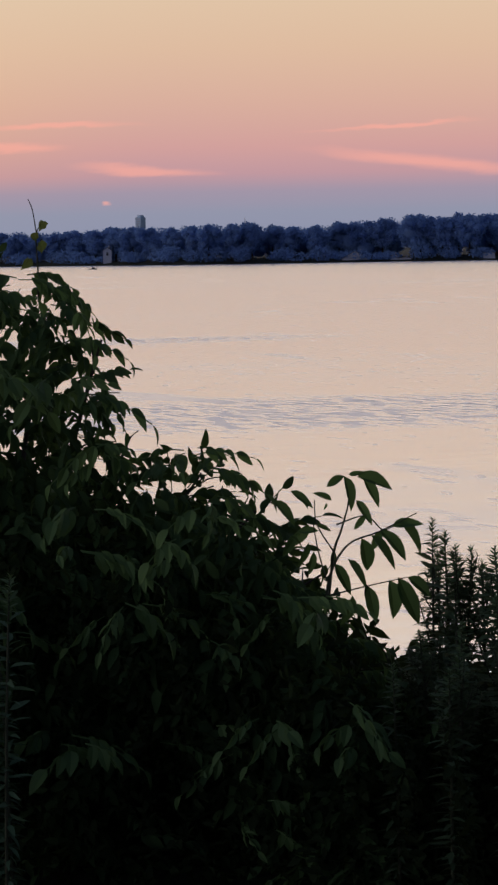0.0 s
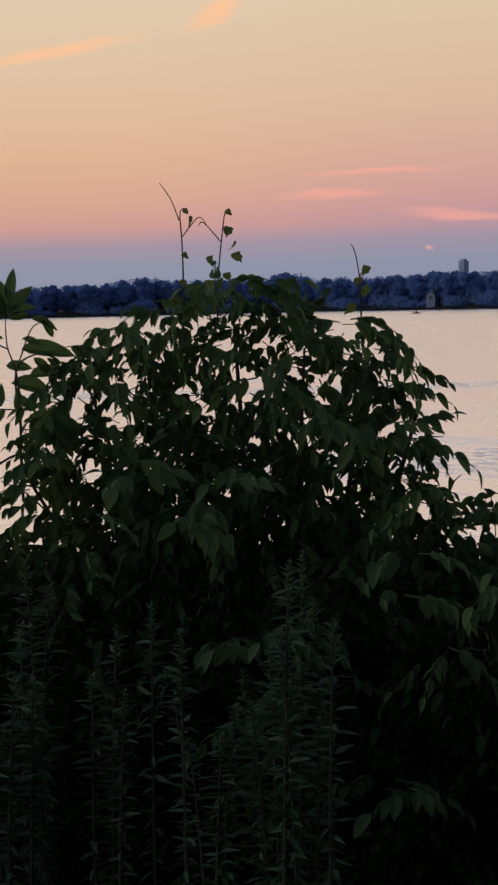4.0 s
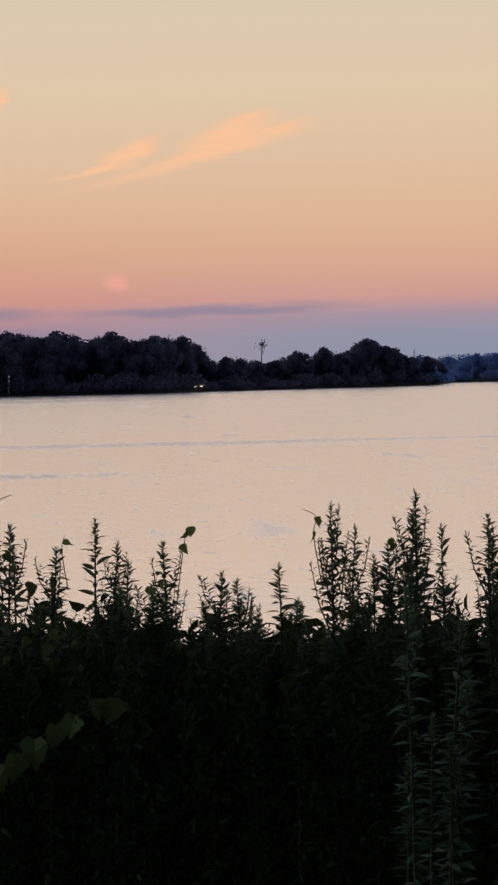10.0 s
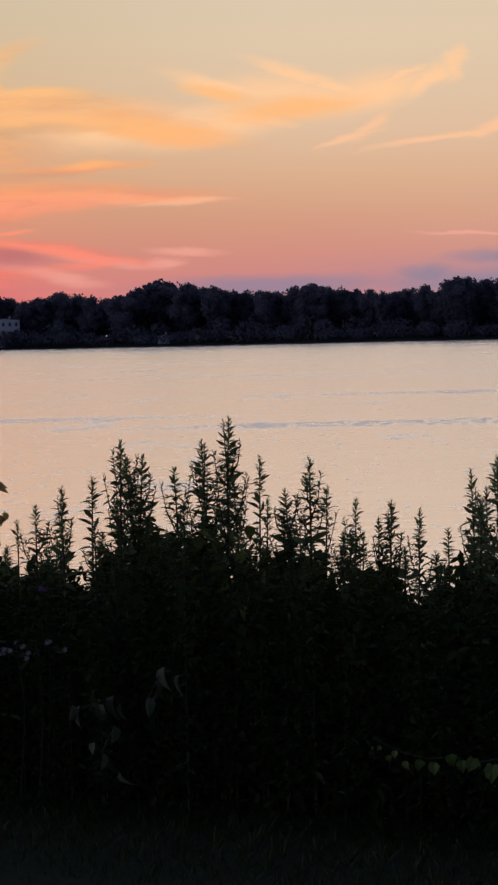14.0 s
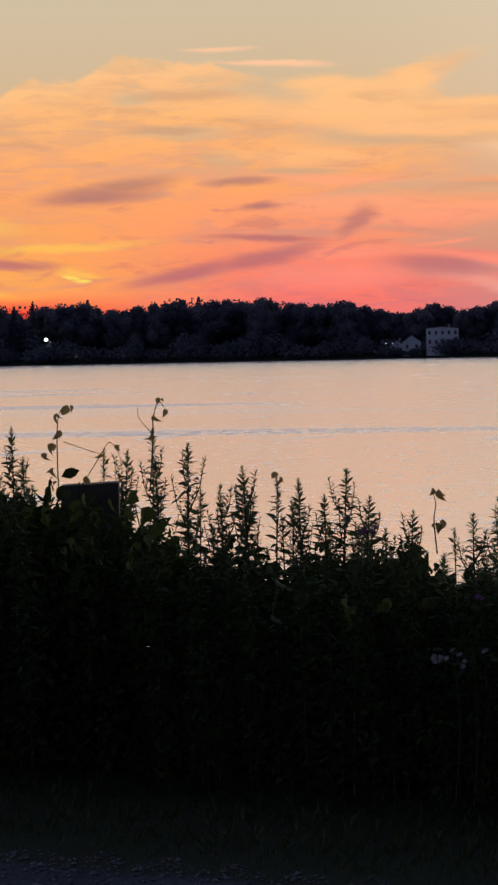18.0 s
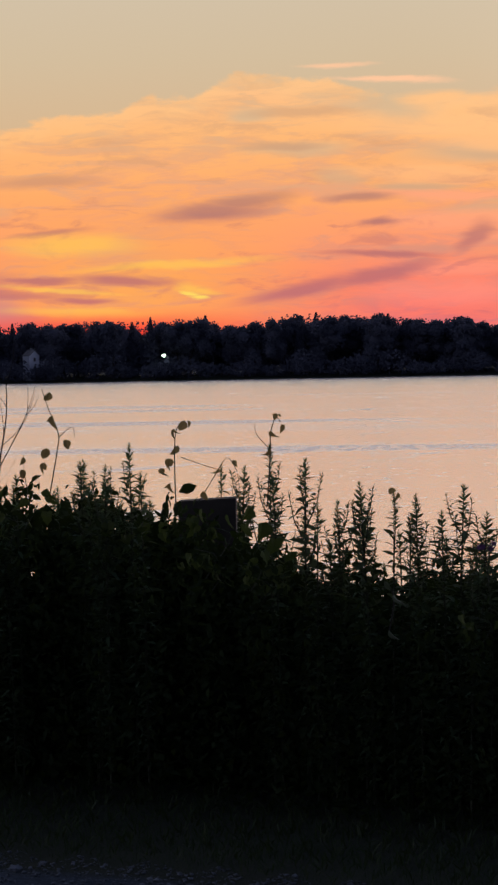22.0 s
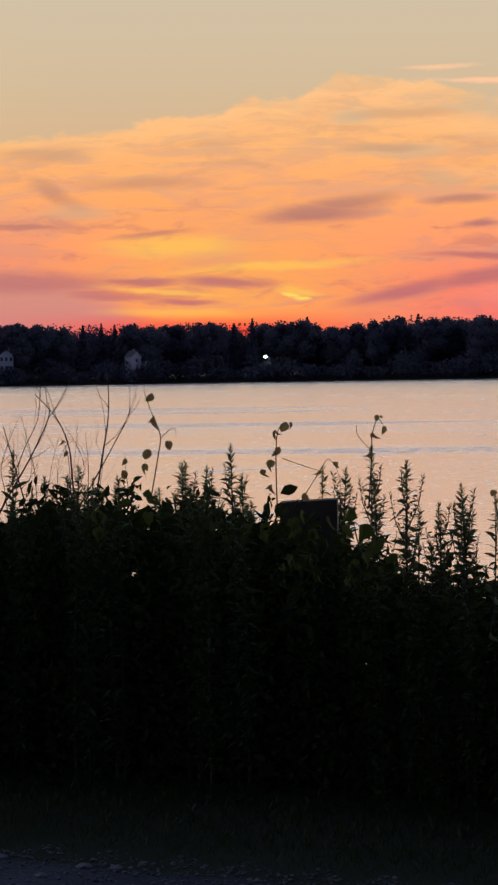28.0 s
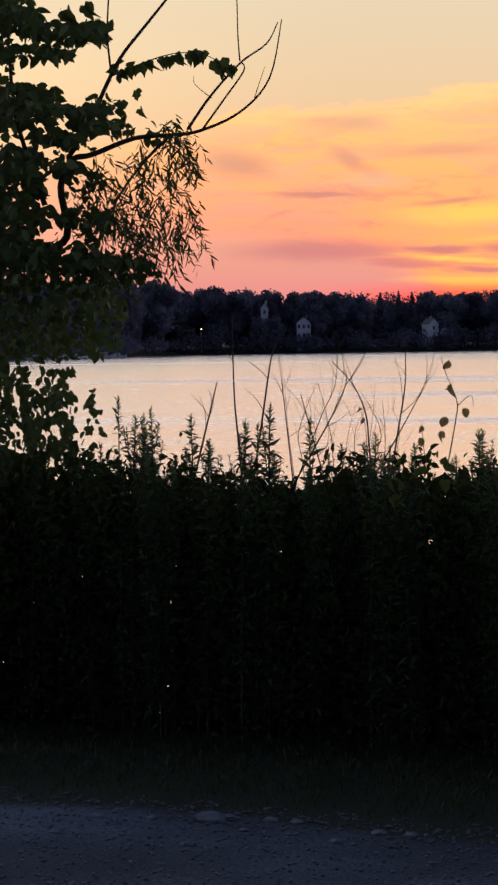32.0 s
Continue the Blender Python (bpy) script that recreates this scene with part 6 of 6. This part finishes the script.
def flower_head(name, az, el, off, count, spread, mat, label, petal):
    d0 = front(az) + off
    root = at(az, el, d0)
    foot = spot(az, d0, 0.1)
    top = thing(name, root, label, "flower")
    r = np.random.default_rng(int(abs(az * 100)))
    bm = bmesh.new()
    stem(bm, [foot - root, (foot - root) * 0.4 + Vector((0.02, 0, 0)), Vector((0, 0, -0.01))], 0.003, 0.0015, 5)
    part("stem", bm, STEM, top)
    heads = [Vector((r.normal() * spread, r.normal() * 0.03, r.normal() * spread * 0.3)) for _ in range(count)]
    ring = [(math.cos(2.4 * k), math.sin(2.4 * k) * 0.6 - 0.3, math.sin(2.4 * k)) for k in range(9)]
    for h in heads:
        ob = batch("blossom", leaf_shape(0.35, 0.1, 0.1, 3, 0.5), [h] * 9, ring, [(0.0, -1.0, 0.3)] * 9, [petal] * 9, mat, top)
        tagged(ob, "")
        bm = bmesh.new()
        stem(bm, [Vector((0, 0, -0.02)), h * 0.5, h], 0.0015, 0.001, 4, 2)
        part("stalk", bm, STEM, top)


flower_head("aster", -9.49, -5.85, 0.05, 12, 0.05, WHITE_PETAL, "cluster of small white asters in the growth", 0.011)
flower_head("aster", -9.15, -5.75, 0.05, 6, 0.03, WHITE_PETAL, "cluster of small white asters in the growth", 0.01)
flower_head("thistle", -11.02, -3.45, 0.3, 4, 0.02, PURPLE_PETAL, "purple thistle-like blossoms on a weed stalk", 0.013)
flower_head("thistle", -9.0, -4.7, 0.2, 2, 0.015, PURPLE_PETAL, "purple thistle-like blossoms on a weed stalk", 0.012)


def withered_spray(leaves, off, label):
    a0, e0, _ = leaves[0]
    d0 = front(a0) + off
    root = at(a0, e0, d0)
    top = thing("withered_spray", root, label, "branch")
    bm = bmesh.new()
    stem(bm, [at(a, e + 0.1, d0) - root for a, e, _ in leaves], 0.003, 0.0015, 5)
    part("stem", bm, TWIG, top)
    for a, e, mm in leaves:
        piece("leaf", vine_rng.choice(PALE_MESH), top, Matrix.Translation(-root) @ hang(a, e + 0.15, d0 - 0.02, mm / 1000))


withered_spray([(-8.5, -7.0, 60), (-8.36, -7.02, 75), (-8.0, -6.9, 85), (-7.73, -6.85, 90), (-7.6, -7.0, 60)], -0.05, "pale withered leaves on a low branch")
withered_spray([(-7.1, -6.9, 60), (-6.95, -6.6, 75), (-6.78, -6.35, 90), (-6.5, -6.5, 60)], -0.05, "pale withered leaves on a low branch")
withered_spray([(-7.74, -7.4, 60), (-7.96, -7.9, 55), (-7.65, -8.25, 55), (-8.1, -7.7, 40)], -0.05, "pale withered leaves on a low branch")
withered_spray([(-12.82, -5.1, 50), (-12.72, -4.45, 50), (-12.88, -4.2, 40)], 0.0, "yellowing leaves hanging in the growth")


# ---- far bank: houses, lamps, boats, masts ----
def house(name, az, back, width, depth, eaves, ridge_h, storeys, across, label, turn=0.0, mat=WHITE_PAINT, base=None):
    """A house with walls, a pitched roof, windows with panes and a chimney."""
    d = shore(az) + back
    z = bank_z(az, d) - 0.3 if base is None else base
    top = thing(name, spot(az, d, z), label, "house", turn=-az + turn)
    h = eaves - z
    bm = bmesh.new()
    box(bm, 0, 0, 0, width, depth, h)
    left, right = -width / 2, width / 2
    for y in (-depth / 2, depth / 2):
        v = [bm.verts.new(p) for p in ((left, y, h), (right, y, h), (0, y, h + ridge_h))]
        bm.faces.new(v if y < 0 else v[::-1])
    wall = part("wall", bm, mat, top)
    for side in (-1, 1):
        bm = bmesh.new()
        run = math.hypot(width / 2, ridge_h)
        tilt = math.atan2(ridge_h, width / 2)
        bmesh.ops.create_cube(bm, size=1.0, matrix=Matrix.Translation((side * width / 4, 0, h + ridge_h / 2 + 0.09)) @ Matrix.Rotation(side * tilt, 4, "Y") @ Matrix.Diagonal((run + 0.4, depth + 0.6, 0.16, 1)))
        part("roof", bm, GREY_ROOF, top)
    bm = bmesh.new()
    box(bm, width * 0.2, depth * 0.2, h, 0.6, 0.6, ridge_h + 0.7, 0.03)
    part("chimney", bm, CONCRETE, top)
    for s in range(storeys):
        for k in range(across):
            x = left + width * (k + 0.5) / across
            zz = h - (storeys - s) * 2.6 + 0.8
            if zz < 0.3:
                continue
            bm = bmesh.new()
            box(bm, x, -depth / 2 - 0.02, zz, 0.85, 0.08, 1.25)
            frame_ob = part("window", bm, CONCRETE, top)
            bm = bmesh.new()
            box(bm, x, -depth / 2 - 0.06, zz + 0.1, 0.65, 0.06, 1.05)
            part("pane", bm, DARK_GLASS, frame_ob)
    return top


def up_at(az, el, back):
    return EYE + (shore(az) + back) * math.tan(radians(el))


def lamp(az, el, back, size, mat, label, base=None):
    d = shore(az) + back
    ground_z = bank_z(az, d) - 0.2 if base is None else base
    z = EYE + d * math.tan(radians(el))
    top = thing("yard_lamp", spot(az, d, ground_z), label, "lamp", "lamps on the far bank")
    h = z - ground_z
    bm = bmesh.new()
    tube(bm, [(0, 0, 0), (0, 0, h * 0.6), (0, 0, h)], [0.07, 0.06, 0.05], 8)
    part("pole", bm, METAL, top)
    bm = bmesh.new()
    bmesh.ops.create_icosphere(bm, subdivisions=2, radius=size)
    for v in bm.verts:
        v.co.z = v.co.z * 0.8 + h
    part("globe", bm, mat, top, "lit lamp globe")
    bm = bmesh.new()
    tube(bm, [(0, 0, h + size * 0.7), (0, 0, h + size * 1.0), (0, 0, h + size * 1.05)], [size * 0.7, size * 0.5, size * 0.05], 8)
    part("cap", bm, METAL, top)


house("apartment_house", -9.58, 5.5, 9.4, 7, up_at(-9.58, 0.24, 10), 0.5, 2, 5, "pale apartment house with dark windows on the far bank")
house("house", -10.15, 5, 5.5, 6, up_at(-10.15, 0.0, 8), 2.0, 1, 2, "low pale house with a steep roof on the far bank")
house("house", -10.42, 5, 4.0, 6, up_at(-10.42, -0.06, 9), 1.6, 1, 2, "low pale house with a steep roof on the far bank")
lamp(-10.62, -0.01, 0.8, 0.25, DIM_LAMP, "small lit yard lamp on the far bank")
lamp(-10.5, -0.01, 0.8, 0.25, DIM_LAMP, "small lit yard lamp on the far bank")
house("house", -19.32, 5, 3.2, 6, up_at(-19.32, 0.22, 9), 1.6, 2, 1, "white gabled house among trees on the far bank", 20)
house("house", -19.1, 5.5, 4.0, 5, up_at(-19.1, 0.12, 10), 0.9, 1, 2, "white wing of a house among trees", 35)
house("house", -21.65, 5, 4.2, 6, up_at(-21.65, 0.28, 9), 1.5, 2, 3, "pale two-storey house among trees on the far bank")
house("house", -22.37, 6, 2.2, 4, up_at(-22.37, 0.55, 16), 1.6, 1, 1, "narrow pale gable high among trees on the far bank")
house("shed", -16.83, 5, 1.6, 3, up_at(-16.83, 0.08, 9), 0.6, 1, 1, "small white shed under a lamp on the far bank")
lamp(-16.88, 0.18, 3, 0.62, COOL_LAMP, "bright greenish-white lamp on the far bank")
lamp(-23.54, 0.194, 3, 0.2, WARM_LAMP, "small warm lamp on the far bank")
lamp(-7.69, -0.085, 0.7, 0.25, DIM_LAMP, "small pale lamp on the far bank")
lamp(1.5, 0.06, 1, 0.2, DIM_LAMP, "small pale lamp on the wooded shore")
lamp(1.5, -0.03, 0.8, 0.16, DIM_LAMP, "small pale lamp on the wooded shore")
lamp(5.04, -0.19, 0.7, 0.36, WARM_LAMP, "warm lamp at the water's edge")
lamp(4.93, -0.2, 0.7, 0.28, WARM_LAMP, "warm lamp at the water's edge")
house("boathouse", -6.64, 4, 3.2, 4, up_at(-6.64, -0.12, 4), 0.5, 0, 0, "low pale boathouse at the water's edge")
house("boathouse", 25.82, 3, 2.6, 3.5, up_at(25.82, -0.15, 3), 0.4, 0, 0, "small white boathouse at the water's edge")
house("boathouse", 26.0, 3.5, 4.6, 3.5, up_at(26.0, -0.2, 3.5), 0.3, 0, 0, "low grey boathouse at the water's edge", 0, CONCRETE)
house("boathouse", 27.56, 3, 3.8, 3.5, up_at(27.56, -0.13, 3), 0.4, 1, 1, "small white boathouse at the water's edge")
house("house", 25.1, 6, 9.0, 8, up_at(25.1, -0.2, 12), 2.6, 1, 3, "house with a wide grey roof on the far bank", 0, CONCRETE)
house("house", 20.54, 6, 3.0, 4, up_at(20.54, 0.03, 12), 1.0, 1, 1, "small pale house among trees on the distant shore")


def boat(az, d, length, label, cabin=True, turn=0.0):
    top = thing("boat", spot(az, d, WATER_Z), label, "boat", "boats on the river", turn=-az + turn)
    half, n = length / 2, 9
    bm = bmesh.new()
    rings = []
    for k in range(n):
        t = -1 + 2 * k / (n - 1)
        w = length * 0.17 * (1 - max(0, t) ** 2.2) + 0.02
        rise = 0.09 * length * (1 + 0.5 * max(0, t) ** 2)
        rings.append([bm.verts.new(p) for p in ((t * half, -w, rise), (t * half, -w * 0.7, -0.08), (t * half, w * 0.7, -0.08), (t * half, w, rise), (t * half, 0, rise - 0.05))])
    for a, b in zip(rings, rings[1:]):
        for j in range(5):
            bm.faces.new((a[j], b[j], b[(j + 1) % 5], a[(j + 1) % 5]))
    bm.faces.new(rings[0])
    bm.faces.new(rings[-1][::-1])
    part("hull", bm, HULL if cabin else WHITE_PAINT, top)
    bm = bmesh.new()
    box(bm, 0.03 * length, 0, 0.08 * length, length * 0.3, length * 0.2, length * 0.15, 0.05)
    part("cabin", bm, HULL if cabin else CONCRETE, top)
    bm = bmesh.new()
    box(bm, 0.19 * length, 0, 0.1 * length, 0.05, length * 0.18, length * 0.1)
    part("windscreen", bm, DARK_GLASS, top)


boat(20.27, 845, 2.4, "small dark motorboat out on the river")
boat(9.9, 1090, 2.0, "tiny skiff off the wooded point", False)
boat(9.7, 1100, 1.6, "tiny skiff off the wooded point", False)
for k, (az, off, length, side) in enumerate(((-25.1, -6, 5.5, 4), (-25.35, -5, 6.5, -8), (-25.6, -6, 5.0, 6), (-25.82, -5, 6.0, 0), (-26.05, -6, 5.2, 10), (-26.3, -5, 6.0, -5), (-26.6, -6, 5.5, 4))):
    boat(az, shore(az) + off, length, "white moored boat at a small dock", False, side)


def dock():
    az = -25.7
    d = shore(az) - 2
    top = thing("dock", spot(az, d, WATER_Z), "low wooden dock with posts on the far bank", "dock", turn=-az)
    for k in range(12):
        bm = bmesh.new()
        box(bm, -11 + 2 * k, 0, 0.45, 1.96, 2.2, 0.12)
        part("deck_board", bm, OLD_WOOD, top)
        bm = bmesh.new()
        tube(bm, [(-11 + 2 * k, -1.0, -1.5), (-11 + 2 * k, -1.0, 0.5), (-11 + 2 * k, -1.0, 1.6)], [0.14, 0.13, 0.12], 7)
        part("pile", bm, OLD_WOOD, top)


dock()


def apartment_tower():
    az, d = 21.16, 3900.0
    top = thing("apartment_tower", spot(az, d, 0), "distant bluish apartment tower above the trees", "building", turn=-az - 42)
    h = EYE + d * math.tan(radians(0.63))
    bm = bmesh.new()
    box(bm, 0, 0, 0, 9.4, 9, h, 0.2)
    part("wall", bm, TOWER_PAINT_HAZED, top)
    bm = bmesh.new()
    box(bm, 0, 0, h, 6, 6, 2.6, 0.1)
    part("roof_house", bm, TOWER_PAINT_HAZED, top)
    for s in range(8):
        for k in range(4):
            bm = bmesh.new()
            box(bm, -3.3 + 2.2 * k, -4.55, h - 2.9 - 2.9 * s, 1.5, 0.2, 1.5)
            part("window", bm, TOWER_GLASS, top)


apartment_tower()


def bare_snag(az, el, lean, label):
    d = shore(az) + 20
    z0 = bank_z(az, d)
    h = EYE + d * math.tan(radians(el)) - z0
    top = thing("dead_tree", spot(az, d, z0), label, "tree")
    bm = bmesh.new()
    stem(bm, [(0, 0, -0.2), (lean * 0.3, 0, h * 0.5), (lean, 0, h)], 0.3, 0.06, 7)
    part("trunk", bm, BARK, top)
    r = random.Random(int(az * 10))
    for k in range(7):
        t = 0.72 + 0.04 * k
        a = r.choice((-1, 1)) * r.uniform(0.5, 1.4)
        bm = bmesh.new()
        stem(bm, [(lean * t, 0, h * t), (lean * t + a * 0.6, 0, h * t + 0.3), (lean * t + a, 0, h * t + r.uniform(0.3, 1.0))], 0.1, 0.03, 5, 3)
        part("limb", bm, BARK, top)
    q = np.random.default_rng(3)
    pos = q.normal(size=(60, 3)) * [0.8, 0.6, 0.7] + [lean, 0, h * 0.93]
    tuft = batch("tuft", CLUMP, pos, q.normal(size=pos.shape), q.normal(size=pos.shape), q.uniform(0.2, 0.5, 60), FAR_LEAF_HAZED, top)
    tagged(tuft, kind="stuff")


bare_snag(6.14, 0.6, 0.6, "half-dead tree standing above the point's canopy")


def mast(az, el, d, label):
    top = thing("radio_mast", spot(az, d, 0), label, "mast", turn=-az)
    h = EYE + d * math.tan(radians(el))
    for sx in (-0.6, 0.6):
        bm = bmesh.new()
        tube(bm, [(sx, 0, 0), (sx * 0.6, 0, h * 0.6), (sx * 0.2, 0, h)], [0.16, 0.14, 0.1], 5)
        part("leg", bm, METAL, top)
    bm = bmesh.new()
    box(bm, 0, 0, h, 0.7, 0.7, 0.6, 0.05)
    part("beacon", bm, DIM_LAMP, top, "faint beacon")


mast(23.08, 0.585, 2600.0, "thin radio mast with a beacon behind the trees")
mast(8.97, 0.4, 1500.0, "thin radio mast behind the trees")


# ---- verge and lane in detail ----
def build_grass():
    r = np.random.default_rng(51)
    n = 40000
    az = r.uniform(-31, 3, n)
    grid = np.linspace(-33, 33, 300)
    fr = np.interp(az, grid, [front(a) for a in grid])
    off = r.uniform(-1.15, 0.25, n) + 0.12 * np.sin(az * 5.0)
    tuft = 0.5 + 0.5 * np.sin(az * 13.0) * np.sin(off * 11.0 + az * 3.0)
    keep = r.random(n) < 0.35 + 0.65 * tuft * np.clip((off + 1.2) / 0.5, 0, 1)
    az, off, fr, tuft = az[keep], off[keep], fr[keep], tuft[keep]
    a = np.radians(az)
    d = fr + off
    pos = np.stack([d * np.sin(a), d * np.cos(a), np.full(len(a), 0.015)], 1)
    axis = r.normal(size=pos.shape) * [0.5, 0.5, 0.1] + [0, 0, 1]
    size = r.uniform(0.02, 0.06, len(a)) * (0.6 + 0.6 * tuft) * np.interp(off, [-1.2, -0.6, 0.2], [0.6, 0.9, 1.5])
    ob = batch("grass", leaf_shape(0.1, 0.1, 0.35, 3, 0.4), pos, axis, r.normal(size=pos.shape) + [0, -0.3, 0.4], size, GRASS)
    tagged(ob, "short uneven grass along the lane", "grass", kind="stuff")


def build_gravel():
    r = np.random.default_rng(52)
    n = 9000
    az = r.uniform(-31, -10, n)
    grid = np.linspace(-33, 33, 300)
    fr = np.interp(az, grid, [front(a) for a in grid])
    off = -1.05 - 2.6 * r.random(n) ** 1.4 + 0.1 * np.sin(az * 5.0)
    a = np.radians(az)
    d = fr + off
    pos = np.stack([d * np.sin(a), d * np.cos(a), np.full(n, 0.004)], 1)
    pebble = (np.array([(-0.5, 0, 0.1), (0, -0.4, 0), (0.5, 0, 0.05), (0, 0.45, 0.1), (-0.1, 0.0, 0.18), (0.1, 0.1, -0.2)], float),
              [(0, 1, 4), (1, 2, 4), (2, 3, 4), (3, 0, 4), (1, 0, 5), (2, 1, 5), (3, 2, 5), (0, 3, 5)])
    size = 0.006 + 0.02 * r.random(n) ** 3
    ob = batch("gravel", pebble, pos, r.normal(size=(n, 3)) * [1, 1, 0.2], np.tile([0, 0, 1.0], (n, 1)) + r.normal(size=(n, 3)) * 0.2, size, STONE)
    tagged(ob, "loose grey gravel on the lane", "gravel", kind="stuff")


def stone(az, d, size, seed):
    bm = bmesh.new()
    bmesh.ops.create_icosphere(bm, subdivisions=2, radius=size)
    for v in bm.verts:
        w = noise.noise(v.co / size * 1.3 + Vector((seed, 0, 0)))
        v.co = Vector((v.co.x * 1.3, v.co.y, v.co.z * 0.55)) * (1 + 0.35 * w)
    top = part("stone", bm, STONE)
    top.matrix_basis = Matrix.Translation(spot(az, d, size * 0.25))
    tagged(top, "pale rough stone at the lane's edge", "stone", "stones at the lane's edge")


build_grass()
build_gravel()
for k, (az, d, size) in enumerate(((-23.5, 10.27, 0.045), (-23.2, 10.3, 0.025), (-22.4, 10.25, 0.02), (-21.9, 10.2, 0.018), (-20.4, 9.95, 0.022), (-19.8, 9.9, 0.018), (-24.6, 10.35, 0.016), (-25.6, 10.4, 0.02),
                                    (-22.9, 10.05, 0.015), (-21.2, 9.8, 0.017), (-26.4, 10.1, 0.016), (-24.0, 9.8, 0.014))):
    stone(az, d, size, k * 3.7)
